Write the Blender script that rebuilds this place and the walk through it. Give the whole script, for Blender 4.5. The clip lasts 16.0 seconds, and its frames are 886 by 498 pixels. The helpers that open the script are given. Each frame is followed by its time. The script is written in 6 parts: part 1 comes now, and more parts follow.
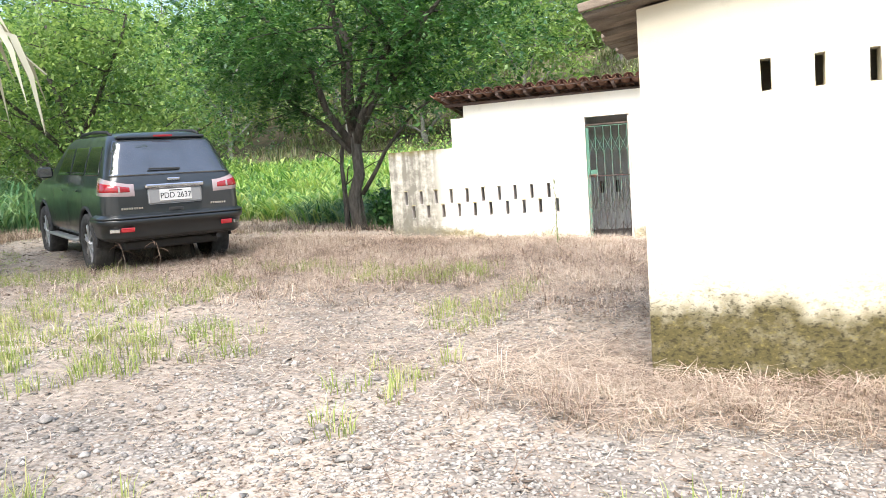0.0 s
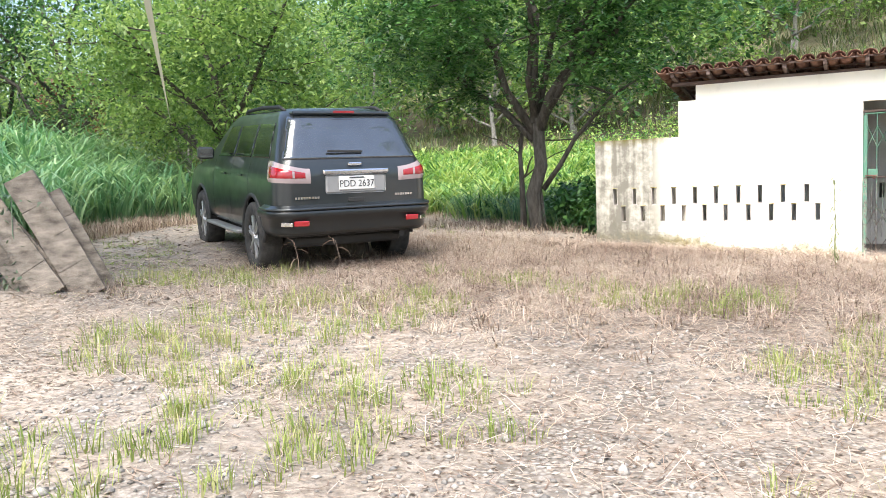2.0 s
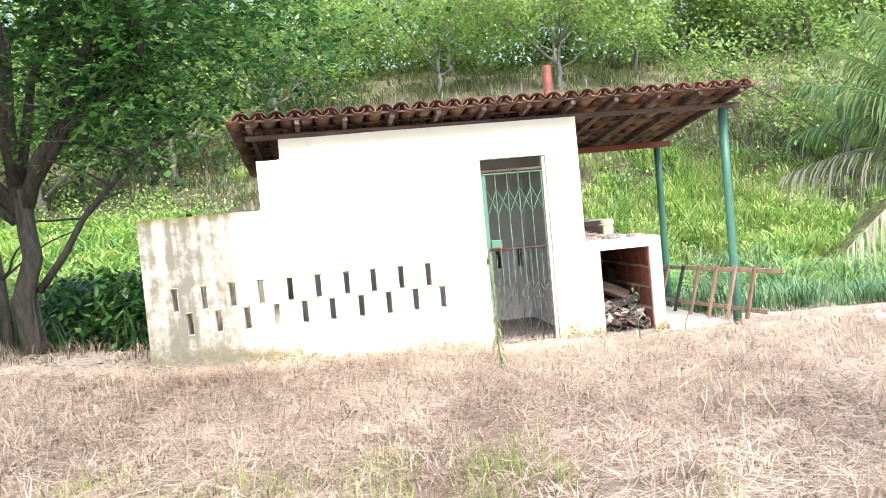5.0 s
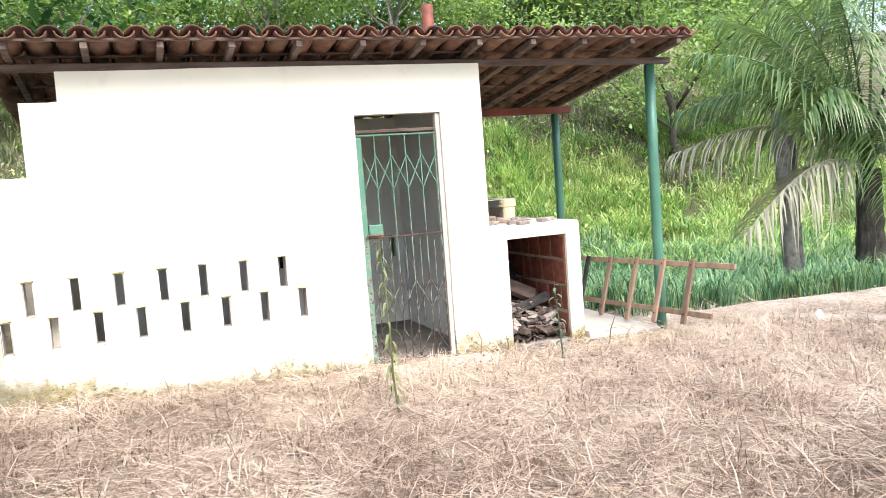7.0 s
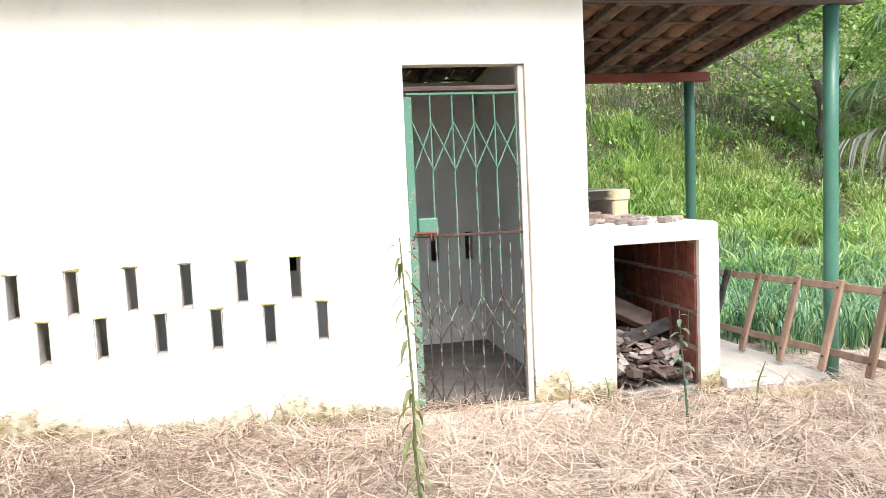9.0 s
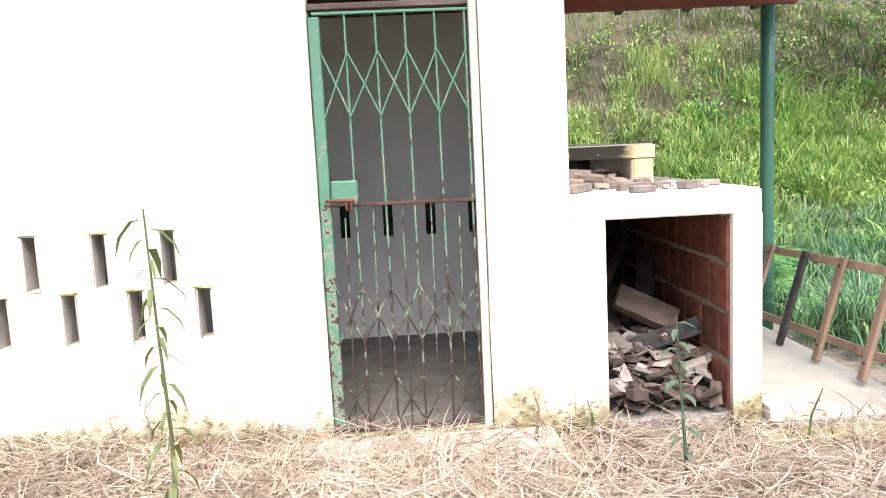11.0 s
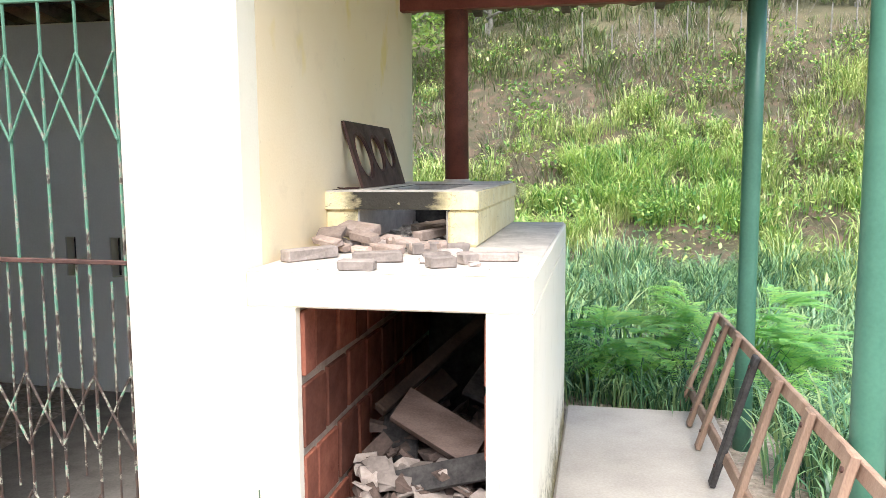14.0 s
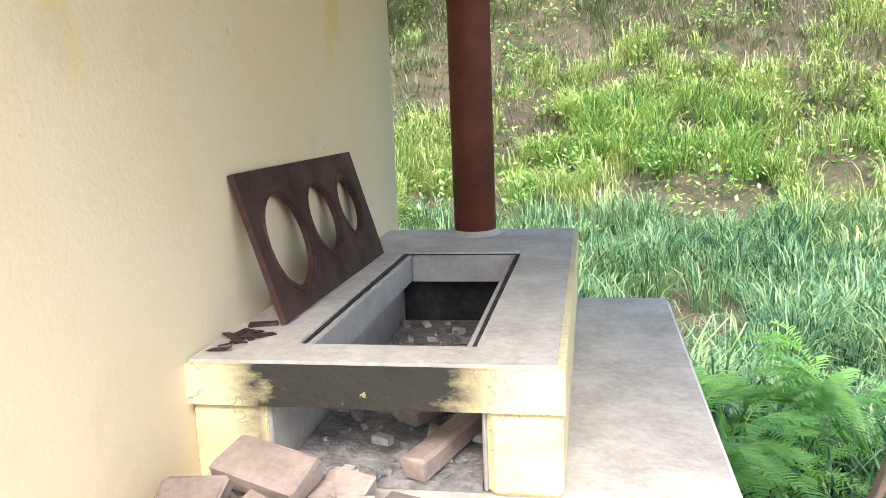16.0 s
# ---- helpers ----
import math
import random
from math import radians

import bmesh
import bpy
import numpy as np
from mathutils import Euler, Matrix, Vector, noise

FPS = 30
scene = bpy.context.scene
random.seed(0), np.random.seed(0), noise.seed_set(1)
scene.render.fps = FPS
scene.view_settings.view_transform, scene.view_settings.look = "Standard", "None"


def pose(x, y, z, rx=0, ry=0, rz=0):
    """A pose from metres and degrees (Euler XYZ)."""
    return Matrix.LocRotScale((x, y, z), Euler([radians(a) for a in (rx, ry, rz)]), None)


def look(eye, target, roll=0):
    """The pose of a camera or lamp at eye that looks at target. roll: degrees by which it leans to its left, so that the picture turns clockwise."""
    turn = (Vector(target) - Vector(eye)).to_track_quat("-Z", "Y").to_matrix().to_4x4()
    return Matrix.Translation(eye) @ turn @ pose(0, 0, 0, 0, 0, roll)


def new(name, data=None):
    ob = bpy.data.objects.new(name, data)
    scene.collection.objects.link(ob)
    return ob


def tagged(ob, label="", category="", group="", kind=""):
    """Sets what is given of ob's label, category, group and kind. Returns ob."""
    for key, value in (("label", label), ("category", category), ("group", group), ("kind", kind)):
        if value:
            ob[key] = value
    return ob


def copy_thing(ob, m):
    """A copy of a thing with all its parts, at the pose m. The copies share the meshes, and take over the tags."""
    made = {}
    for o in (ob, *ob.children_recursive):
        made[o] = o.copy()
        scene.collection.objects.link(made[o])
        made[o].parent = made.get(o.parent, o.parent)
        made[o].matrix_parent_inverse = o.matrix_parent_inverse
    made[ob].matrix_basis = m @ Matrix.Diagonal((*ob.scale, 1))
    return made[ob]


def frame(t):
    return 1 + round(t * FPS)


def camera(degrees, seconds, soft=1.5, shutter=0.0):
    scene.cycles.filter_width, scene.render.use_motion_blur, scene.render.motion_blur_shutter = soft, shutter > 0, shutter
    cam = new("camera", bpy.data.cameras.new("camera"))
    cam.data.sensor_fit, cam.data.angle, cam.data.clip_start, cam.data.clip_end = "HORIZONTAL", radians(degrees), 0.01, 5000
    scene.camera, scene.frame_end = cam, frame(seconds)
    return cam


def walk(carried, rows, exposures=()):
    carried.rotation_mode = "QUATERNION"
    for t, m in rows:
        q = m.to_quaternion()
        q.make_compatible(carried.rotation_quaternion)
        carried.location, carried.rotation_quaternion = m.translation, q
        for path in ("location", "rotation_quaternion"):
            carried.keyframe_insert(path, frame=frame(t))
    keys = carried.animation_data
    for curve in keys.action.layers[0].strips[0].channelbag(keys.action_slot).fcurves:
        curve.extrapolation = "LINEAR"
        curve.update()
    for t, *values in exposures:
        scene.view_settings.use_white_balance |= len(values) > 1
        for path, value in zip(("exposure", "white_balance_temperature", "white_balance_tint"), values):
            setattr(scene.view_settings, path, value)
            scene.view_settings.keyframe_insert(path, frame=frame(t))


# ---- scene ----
cam = camera(58.5, 16.0, soft=0.6)
PATH = [
    (0, (2.0, -12.541, 1.169), (1.329, -10.666, 0.983), -4.0),
    (0.5, (1.561, -12.167, 1.163), (0.623, -10.409, 0.993), -2.2),
    (1, (1.114, -11.788, 1.12), (0.132, -10.054, 0.951), -2.2),
    (1.5, (0.588, -11.386, 1.19), (-0.396, -9.655, 1.0), -2.1),
    (2, (0.034, -11.016, 1.21), (-0.907, -9.261, 1.024), -2.2),
    (2.5, (-0.409, -10.51, 1.251), (-1.159, -8.663, 1.096), -3.0),
    (3, (-0.84, -10.075, 1.303), (-1.303, -8.13, 1.238), -3.0),
    (3.5, (-1.089, -9.608, 1.236), (-1.23, -7.614, 1.168), -3.9),
    (4, (-1.293, -9.022, 1.284), (-1.27, -7.024, 1.213), -4.3),
    (4.5, (-1.558, -8.486, 1.322), (-1.362, -6.497, 1.238), -4.7),
    (5, (-1.663, -7.863, 1.421), (-1.359, -5.888, 1.328), -5.3),
    (7.5, (-1.512, -5.333, 1.389), (-0.765, -3.488, 1.199), -4.0),
    (8, (-1.303, -4.965, 1.363), (-0.688, -3.07, 1.187), -3.1),
    (10.5, (0.071, -3.405, 1.225), (0.3, -1.429, 1.011), -3.6),
    (11, (0.357, -3.26, 1.201), (0.446, -1.278, 0.947), -2.8),
    (11.5, (0.726, -3.086, 1.19), (0.816, -1.105, 0.936), -1.9),
    (12, (1.119, -3.079, 1.242), (1.23, -1.098, 0.989), -1.3),
    (12.5, (1.48, -3.015, 1.231), (1.57, -1.029, 1.013), -0.4),
    (13, (1.816, -2.857, 1.262), (1.783, -0.865, 1.085), 0.2),
    (13.5, (2.03, -2.641, 1.284), (1.835, -0.658, 1.107), 0.2),
    (14, (2.038, -2.079, 1.279), (1.643, -0.131, 1.056), -0.4),
    (14.5, (1.986, -1.549, 1.326), (1.584, 0.398, 1.105), -0.8),
    (15, (1.896, -0.985, 1.402), (1.491, 0.96, 1.175), -1.8),
    (15.2, (1.846, -0.834, 1.428), (1.437, 1.108, 1.184), -1.8),
    (15.5, (1.747, -0.593, 1.496), (1.35, 1.342, 1.185), -1.8),
    (16, (1.649, -0.389, 1.535), (1.279, 1.543, 1.172), -2.4),
]
walk(cam, [(t, look(eye, target, roll)) for t, eye, target, roll in PATH], exposures=[(0, 1.3), (2.5, 1.36), (3.5, 1.62), (5, 1.58), (7.5, 1.32), (10.5, 1.22), (12, 1.30), (14, 1.42), (15, 1.46), (16, 1.60)])

# ---- world, sun ----
SUN_AZ, SUN_EL = radians(172), radians(58)
world = bpy.data.worlds.new("world")
scene.world = world
world.use_nodes = True
wn = world.node_tree.nodes
sky = wn.new("ShaderNodeTexSky")
sky.sky_type, sky.sun_disc = "NISHITA", False
sky.sun_elevation, sky.sun_rotation = SUN_EL, SUN_AZ
sky.dust_density, sky.air_density = 3.0, 1.2
wn["Background"].inputs[1].default_value = 0.15
world.node_tree.links.new(sky.outputs[0], wn["Background"].inputs[0])
sun = new("sun", bpy.data.lights.new("sun", "SUN"))
sun.data.energy, sun.data.angle, sun.data.color = 3.0, radians(48), (1.0, 0.96, 0.92)
sun_dir = Vector((math.sin(SUN_AZ) * math.cos(SUN_EL), math.cos(SUN_AZ) * math.cos(SUN_EL), math.sin(SUN_EL)))
sun.matrix_world = look(sun_dir * 60, (0, 0, 0))


# ---- materials ----
def nodes_of(name):
    m = bpy.data.materials.new(name)
    m.use_nodes = True
    nt = m.node_tree
    return m, nt, nt.nodes["Principled BSDF"]


def add(nt, kind, **vals):
    n = nt.nodes.new(kind)
    for k, v in vals.items():
        n.inputs[k.replace("_", " ")].default_value = v
    return n


def c4(c):
    return (*c[:3], 1.0)


def place(nt, scale=(1, 1, 1)):
    g = nt.nodes.new("ShaderNodeNewGeometry")
    mp = nt.nodes.new("ShaderNodeMapping")
    mp.inputs["Scale"].default_value = scale
    nt.links.new(g.outputs["Position"], mp.inputs["Vector"])
    return mp.outputs[0]


def noise_tex(nt, vec, scale, detail=4.0, rough=0.55):
    n = add(nt, "ShaderNodeTexNoise", Scale=scale, Detail=detail, Roughness=rough)
    nt.links.new(vec, n.inputs["Vector"])
    return n.outputs["Fac"]


def ramp(nt, fac, stops):
    r = nt.nodes.new("ShaderNodeValToRGB")
    el = r.color_ramp.elements
    while len(el) < len(stops):
        el.new(0.5)
    for e, (p, c) in zip(el, stops):
        e.position, e.color = p, c4(c) if not isinstance(c, (int, float)) else (c, c, c, 1)
    nt.links.new(fac, r.inputs[0])
    return r.outputs[0]


def mix(nt, fac, a, b, mode="MIX"):
    n = nt.nodes.new("ShaderNodeMix")
    n.data_type, n.blend_type = "RGBA", mode
    for i, v in ((0, fac), (6, a), (7, b)):
        if hasattr(v, "is_linked"):
            nt.links.new(v, n.inputs[i])
        elif isinstance(v, (int, float)):
            n.inputs[i].default_value = v if i == 0 else (v, v, v, 1)
        else:
            n.inputs[i].default_value = c4(v)
    return n.outputs[2]


def calc(nt, op, a, b=0.0, clamp=False):
    n = nt.nodes.new("ShaderNodeMath")
    n.operation, n.use_clamp = op, clamp
    for sock, v in ((n.inputs[0], a), (n.inputs[1], b)):
        if hasattr(v, "is_linked"):
            nt.links.new(v, sock)
        else:
            sock.default_value = v
    return n.outputs[0]


def bump(nt, bsdf, height, strength=0.4, dist=0.01):
    b = add(nt, "ShaderNodeBump", Strength=strength, Distance=dist)
    nt.links.new(height, b.inputs["Height"])
    nt.links.new(b.outputs[0], bsdf.inputs["Normal"])


def rnd(nt, island=False):
    if island:
        return nt.nodes.new("ShaderNodeNewGeometry").outputs["Random Per Island"]
    return nt.nodes.new("ShaderNodeObjectInfo").outputs["Random"]


def surf(name, dark, light, scale=8.0, rough=0.8, relief=0.3, fine=90.0, metal=0.0, vary="", stretch=(1, 1, 1), depth=0.006, spread=0.35):
    """A matt surface: two colours mixed by coarse and fine noise, with relief; vary by object or island."""
    m, nt, b = nodes_of(name)
    v = place(nt, stretch)
    a, f = noise_tex(nt, v, scale), noise_tex(nt, v, fine, 3.0)
    both = calc(nt, "ADD", calc(nt, "MULTIPLY", a, 0.65), calc(nt, "MULTIPLY", f, 0.35))
    col = ramp(nt, both, [(0.32, dark), (0.66, light)])
    if vary:
        r = rnd(nt, vary == "island")
        col = mix(nt, 1.0, col, ramp(nt, r, [(0.0, 1 - spread), (1.0, 1 + spread * 0.5)]), "MULTIPLY")
    nt.links.new(col, b.inputs["Base Color"])
    nt.links.new(ramp(nt, a, [(0.3, min(1, rough + 0.1)), (0.7, max(0.05, rough - 0.1))]), b.inputs["Roughness"])
    b.inputs["Metallic"].default_value = metal
    if relief:
        bump(nt, b, both, relief, depth)
    return m


def leaf(name, cols, rough=0.5, patch=0.25, trans=0.25):
    """Leaves or blades: colours by island, drifting from patch to patch over the ground."""
    m, nt, b = nodes_of(name)
    v = place(nt)
    p = calc(nt, "ADD", calc(nt, "MULTIPLY", noise_tex(nt, v, patch, 3.0), 0.6), calc(nt, "MULTIPLY", noise_tex(nt, v, patch * 6, 2.0), 0.4))
    r = rnd(nt, True)
    f = calc(nt, "ADD", calc(nt, "MULTIPLY", p, 2.2), calc(nt, "MULTIPLY", r, 0.95))
    f = calc(nt, "SUBTRACT", f, 1.07)
    n = len(cols)
    col = ramp(nt, f, [(0.1 + 0.8 * i / (n - 1), c) for i, c in enumerate(cols)])
    nt.links.new(col, b.inputs["Base Color"])
    b.inputs["Roughness"].default_value = rough
    t = nt.nodes.new("ShaderNodeBsdfTranslucent")
    nt.links.new(mix(nt, 1.0, col, (1.12, 1.18, 0.78), "MULTIPLY"), t.inputs[0])
    mx = nt.nodes.new("ShaderNodeMixShader")
    mx.inputs[0].default_value = trans
    nt.links.new(b.outputs[0], mx.inputs[1])
    nt.links.new(t.outputs[0], mx.inputs[2])
    nt.links.new(mx.outputs[0], nt.nodes["Material Output"].inputs[0])
    return m


def plaster(name, base, pale, mould, mould_top, streak_x=None, blot=0.0):
    """Limewashed render: blotches, scuffs, fine grain, and a band of mould that climbs unevenly from the ground."""
    m, nt, b = nodes_of(name)
    v = place(nt)
    big, mid, fine = noise_tex(nt, v, 1.3), noise_tex(nt, v, 7.0, 6.0, 0.65), noise_tex(nt, v, 120.0, 3.0)
    col = mix(nt, ramp(nt, big, [(0.3, 0), (0.7, 1)]), base, pale)
    col = mix(nt, ramp(nt, mid, [(0.56, 0), (0.75, 0.5)]), col, [c * 0.82 for c in base])
    if blot:
        spot = noise_tex(nt, place(nt, (1, 1, 0.6)), 4.6, 3.0)
        col = mix(nt, ramp(nt, spot, [(0.63, 0), (0.70, blot)]), col, (0.80, 0.64, 0.16))
        chip = noise_tex(nt, v, 26.0, 4.0, 0.6)
        col = mix(nt, ramp(nt, chip, [(0.70, 0), (0.73, blot)]), col, [c * 0.72 for c in base])
    sep = nt.nodes.new("ShaderNodeSeparateXYZ")
    nt.links.new(v, sep.inputs[0])
    if streak_x is not None:
        climb = calc(nt, "MULTIPLY", calc(nt, "MULTIPLY", calc(nt, "SUBTRACT", -1.5, sep.outputs[0]), 0.8, True), 0.26)
        mould_top = calc(nt, "ADD", mould_top, climb)
    edge = calc(nt, "ADD", mould_top, calc(nt, "MULTIPLY", calc(nt, "SUBTRACT", noise_tex(nt, v, 4.0, 5.0), 0.5), 0.5))
    low = calc(nt, "MULTIPLY", calc(nt, "SUBTRACT", edge, sep.outputs[2]), 7.0, True)
    halo = calc(nt, "MULTIPLY", calc(nt, "SUBTRACT", calc(nt, "ADD", edge, 0.14), sep.outputs[2]), 4.0, True)
    col = mix(nt, calc(nt, "MULTIPLY", halo, ramp(nt, mid, [(0.35, 0.1), (0.6, 0.75)])), col, [0.5 * c + 0.5 * k for c, k in zip(mould, (0.5, 0.46, 0.34))])
    col = mix(nt, calc(nt, "MULTIPLY", low, ramp(nt, mid, [(0.25, 0.6), (0.55, 1.0)])), col, mould)
    crust = noise_tex(nt, place(nt, (1, 1, 1.6)), 24.0, 6.0, 0.75)
    col = mix(nt, calc(nt, "MULTIPLY", halo, ramp(nt, crust, [(0.52, 0.0), (0.60, 0.85)])), col, [c * 0.32 for c in mould])
    col = mix(nt, calc(nt, "MULTIPLY", low, ramp(nt, crust, [(0.36, 0.75), (0.44, 0.0)])), col, [min(1, c * 2.4) for c in mould])
    if streak_x is not None:
        drip = noise_tex(nt, place(nt, (9, 9, 0.7)), 1.0, 4.0)
        left = calc(nt, "MULTIPLY", calc(nt, "SUBTRACT", calc(nt, "ADD", streak_x, calc(nt, "MULTIPLY", big, 0.5)), sep.outputs[0]), 2.5, True)
        grey = calc(nt, "MULTIPLY", left, ramp(nt, calc(nt, "MULTIPLY", calc(nt, "ADD", drip, mid), 0.5), [(0.30, 0.25), (0.55, 0.95)]))
        col = mix(nt, grey, col, (0.16, 0.15, 0.12))
        rim = calc(nt, "MULTIPLY", calc(nt, "SUBTRACT", sep.outputs[2], calc(nt, "SUBTRACT", 1.58, calc(nt, "MULTIPLY", drip, 0.16))), 8.0, True)
        col = mix(nt, calc(nt, "MULTIPLY", rim, left), col, (0.13, 0.105, 0.022))
    nt.links.new(col, b.inputs["Base Color"])
    b.inputs["Roughness"].default_value = 0.9
    bump(nt, b, calc(nt, "ADD", mid, calc(nt, "MULTIPLY", fine, 0.4)), 0.45, 0.006)
    return m


M = {}
M["wall"] = plaster("cream_limewash", (0.87, 0.83, 0.69), (0.89, 0.86, 0.76), (0.24, 0.20, 0.095), 0.15, -2.45)
M["wall_side"] = plaster("yellow_limewash", (0.86, 0.72, 0.48), (0.89, 0.80, 0.61), (0.50, 0.41, 0.20), 0.05, None, 0.55)
M["wall_big"] = plaster("cream_render", (0.60, 0.535, 0.385), (0.65, 0.60, 0.475), (0.085, 0.07, 0.022), 0.34)
M["wall_in"] = surf("grey_interior_render", (0.74, 0.74, 0.72), (0.85, 0.85, 0.83), 3.0, 0.9, 0.2)
M["cement"] = surf("grey_cement", (0.43, 0.39, 0.345), (0.74, 0.685, 0.62), 8.0, 0.9, 0.8, fine=60, depth=0.012)
M["pit"] = surf("grey_lining_cement", (0.36, 0.33, 0.305), (0.58, 0.54, 0.50), 9.0, 0.95, 0.6)
M["slab"] = surf("pale_concrete", (0.29, 0.265, 0.235), (0.44, 0.41, 0.365), 2.5, 0.9, 0.35)
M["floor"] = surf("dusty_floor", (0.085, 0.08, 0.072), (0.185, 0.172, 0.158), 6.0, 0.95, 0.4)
M["ash"] = surf("grey_ash", (0.13, 0.122, 0.115), (0.42, 0.395, 0.37), 25.0, 1.0, 0.8, depth=0.02)
M["brick"] = surf("red_clay_block", (0.15, 0.043, 0.028), (0.28, 0.098, 0.06), 14.0, 0.8, 0.35, vary="object", spread=0.4)
M["mortar"] = surf("grey_mortar", (0.30, 0.25, 0.20), (0.50, 0.43, 0.36), 20.0, 0.95, 0.7, depth=0.01)
M["tile"] = surf("clay_roof_tile", (0.05, 0.019, 0.015), (0.185, 0.072, 0.047), 6.0, 0.85, 0.5, vary="object", spread=0.55)
M["tile_all"] = surf("clay_channel_tile", (0.09, 0.036, 0.025), (0.30, 0.165, 0.105), 6.0, 0.85, 0.5, vary="island", spread=0.55)
M["timber"] = surf("weathered_roof_timber", (0.05, 0.032, 0.026), (0.17, 0.12, 0.10), 3.0, 0.85, 0.5, stretch=(1, 6, 6))
M["redwood"] = surf("red_painted_beam", (0.13, 0.03, 0.02), (0.22, 0.06, 0.04), 5.0, 0.7, 0.3)
M["slat"] = surf("pinkish_bare_wood", (0.19, 0.115, 0.08), (0.38, 0.26, 0.19), 4.0, 0.75, 0.5, vary="object", spread=0.3, stretch=(3, 3, 0.6))
M["burnt"] = surf("charred_wood", (0.010, 0.009, 0.010), (0.06, 0.056, 0.054), 18.0, 0.9, 0.9, stretch=(1, 1, 1))
M["greenpaint"] = surf("green_painted_steel", (0.045, 0.145, 0.10), (0.075, 0.205, 0.145), 5.0, 0.42, 0.15)
M["rust"] = surf("rusted_pipe", (0.055, 0.016, 0.011), (0.19, 0.05, 0.029), 7.0, 0.7, 0.25, fine=150)
M["castiron"] = surf("rusty_cast_iron", (0.035, 0.018, 0.016), (0.11, 0.055, 0.045), 9.0, 0.65, 0.5, metal=0.25)
M["woodblock"] = surf("grey_brown_block", (0.22, 0.185, 0.165), (0.44, 0.38, 0.345), 12.0, 0.85, 0.5, vary="object", spread=0.5)
M["scrap"] = surf("dark_scrap_wood", (0.018, 0.012, 0.010), (0.085, 0.055, 0.04), 5.0, 0.9, 0.6, vary="object", spread=0.4)


def flaking(name, wear=0.24):
    """Green gate paint flaked off to dark rusty iron and bare primer."""
    m, nt, b = nodes_of(name)
    v = place(nt)
    n, f = noise_tex(nt, v, 22.0, 5.0, 0.7), noise_tex(nt, v, 90.0, 3.0)
    sep = nt.nodes.new("ShaderNodeSeparateXYZ")
    nt.links.new(v, sep.inputs[0])
    worn = calc(nt, "SUBTRACT", 1.25, calc(nt, "MULTIPLY", sep.outputs[2], 0.75))
    k = calc(nt, "ADD", n, calc(nt, "MULTIPLY", worn, wear))
    col = ramp(nt, k, [(0.60, (0.085, 0.21, 0.145)), (0.66, (0.30, 0.28, 0.23)), (0.70, (0.035, 0.028, 0.025)), (0.9, (0.07, 0.04, 0.03))])
    nt.links.new(col, b.inputs["Base Color"])
    b.inputs["Roughness"].default_value = 0.6
    bump(nt, b, calc(nt, "ADD", n, f), 0.5, 0.003)
    return m


def sooty(name):
    """Pale yellow limewash with a long smear of soot along the firebox lintel."""
    m, nt, b = nodes_of(name)
    v = place(nt)
    n, f = noise_tex(nt, v, 8.0, 6.0, 0.65), noise_tex(nt, v, 60.0, 3.0)
    sep = nt.nodes.new("ShaderNodeSeparateXYZ")
    nt.links.new(v, sep.inputs[0])
    along = calc(nt, "SUBTRACT", 1.0, calc(nt, "ABSOLUTE", calc(nt, "MULTIPLY", calc(nt, "SUBTRACT", sep.outputs[0], 1.31), 4.4)), True)
    front = calc(nt, "MULTIPLY", calc(nt, "SUBTRACT", 0.675, sep.outputs[1]), 60.0, True)
    patchy = ramp(nt, noise_tex(nt, place(nt, (1, 1, 2.2)), 15.0, 6.0, 0.7), [(0.30, 0.6), (0.62, 1.2)])
    k = calc(nt, "MULTIPLY", calc(nt, "MULTIPLY", calc(nt, "MULTIPLY", along, front), calc(nt, "ADD", 0.6, n)), patchy)
    col = ramp(nt, n, [(0.35, (0.76, 0.64, 0.34)), (0.65, (0.87, 0.78, 0.52))])
    col = mix(nt, ramp(nt, f, [(0.62, 0), (0.72, 0.5)]), col, (0.5, 0.47, 0.36))
    col = mix(nt, ramp(nt, k, [(0.10, 0.0), (0.42, 0.97)]), col, (0.014, 0.014, 0.015))
    peel = noise_tex(nt, v, 17.0, 5.0, 0.7)
    col = mix(nt, ramp(nt, peel, [(0.66, 0), (0.68, 0.6)]), col, (0.56, 0.48, 0.30))
    line = calc(nt, "ABSOLUTE", calc(nt, "SUBTRACT", noise_tex(nt, v, 5.5, 4.0, 0.6), 0.5))
    col = mix(nt, ramp(nt, line, [(0.0012, 0.6), (0.0035, 0.0)]), col, (0.16, 0.13, 0.09))
    nt.links.new(col, b.inputs["Base Color"])
    b.inputs["Roughness"].default_value = 0.9
    bump(nt, b, calc(nt, "ADD", calc(nt, "ADD", n, calc(nt, "MULTIPLY", f, 0.5)), peel), 0.7, 0.010)
    return m


def mossy(name):
    m, nt, b = nodes_of(name)
    v = place(nt)
    n, f = noise_tex(nt, v, 6.0, 6.0, 0.65), noise_tex(nt, v, 70.0, 3.0)
    nt.links.new(ramp(nt, n, [(0.35, (0.09, 0.085, 0.03)), (0.5, (0.38, 0.33, 0.12)), (0.62, (0.50, 0.47, 0.36))]), b.inputs["Base Color"])
    b.inputs["Roughness"].default_value = 0.95
    bump(nt, b, calc(nt, "ADD", n, f), 0.7, 0.012)
    return m


M["gate_stile"] = flaking("chipped_gate_paint", 0.14)
M["gate"], M["soot"], M["moss"] = flaking("flaking_gate_paint"), sooty("sooty_limewash"), mossy("mossy_concrete")

# ---- building blocks ----
WM = {}


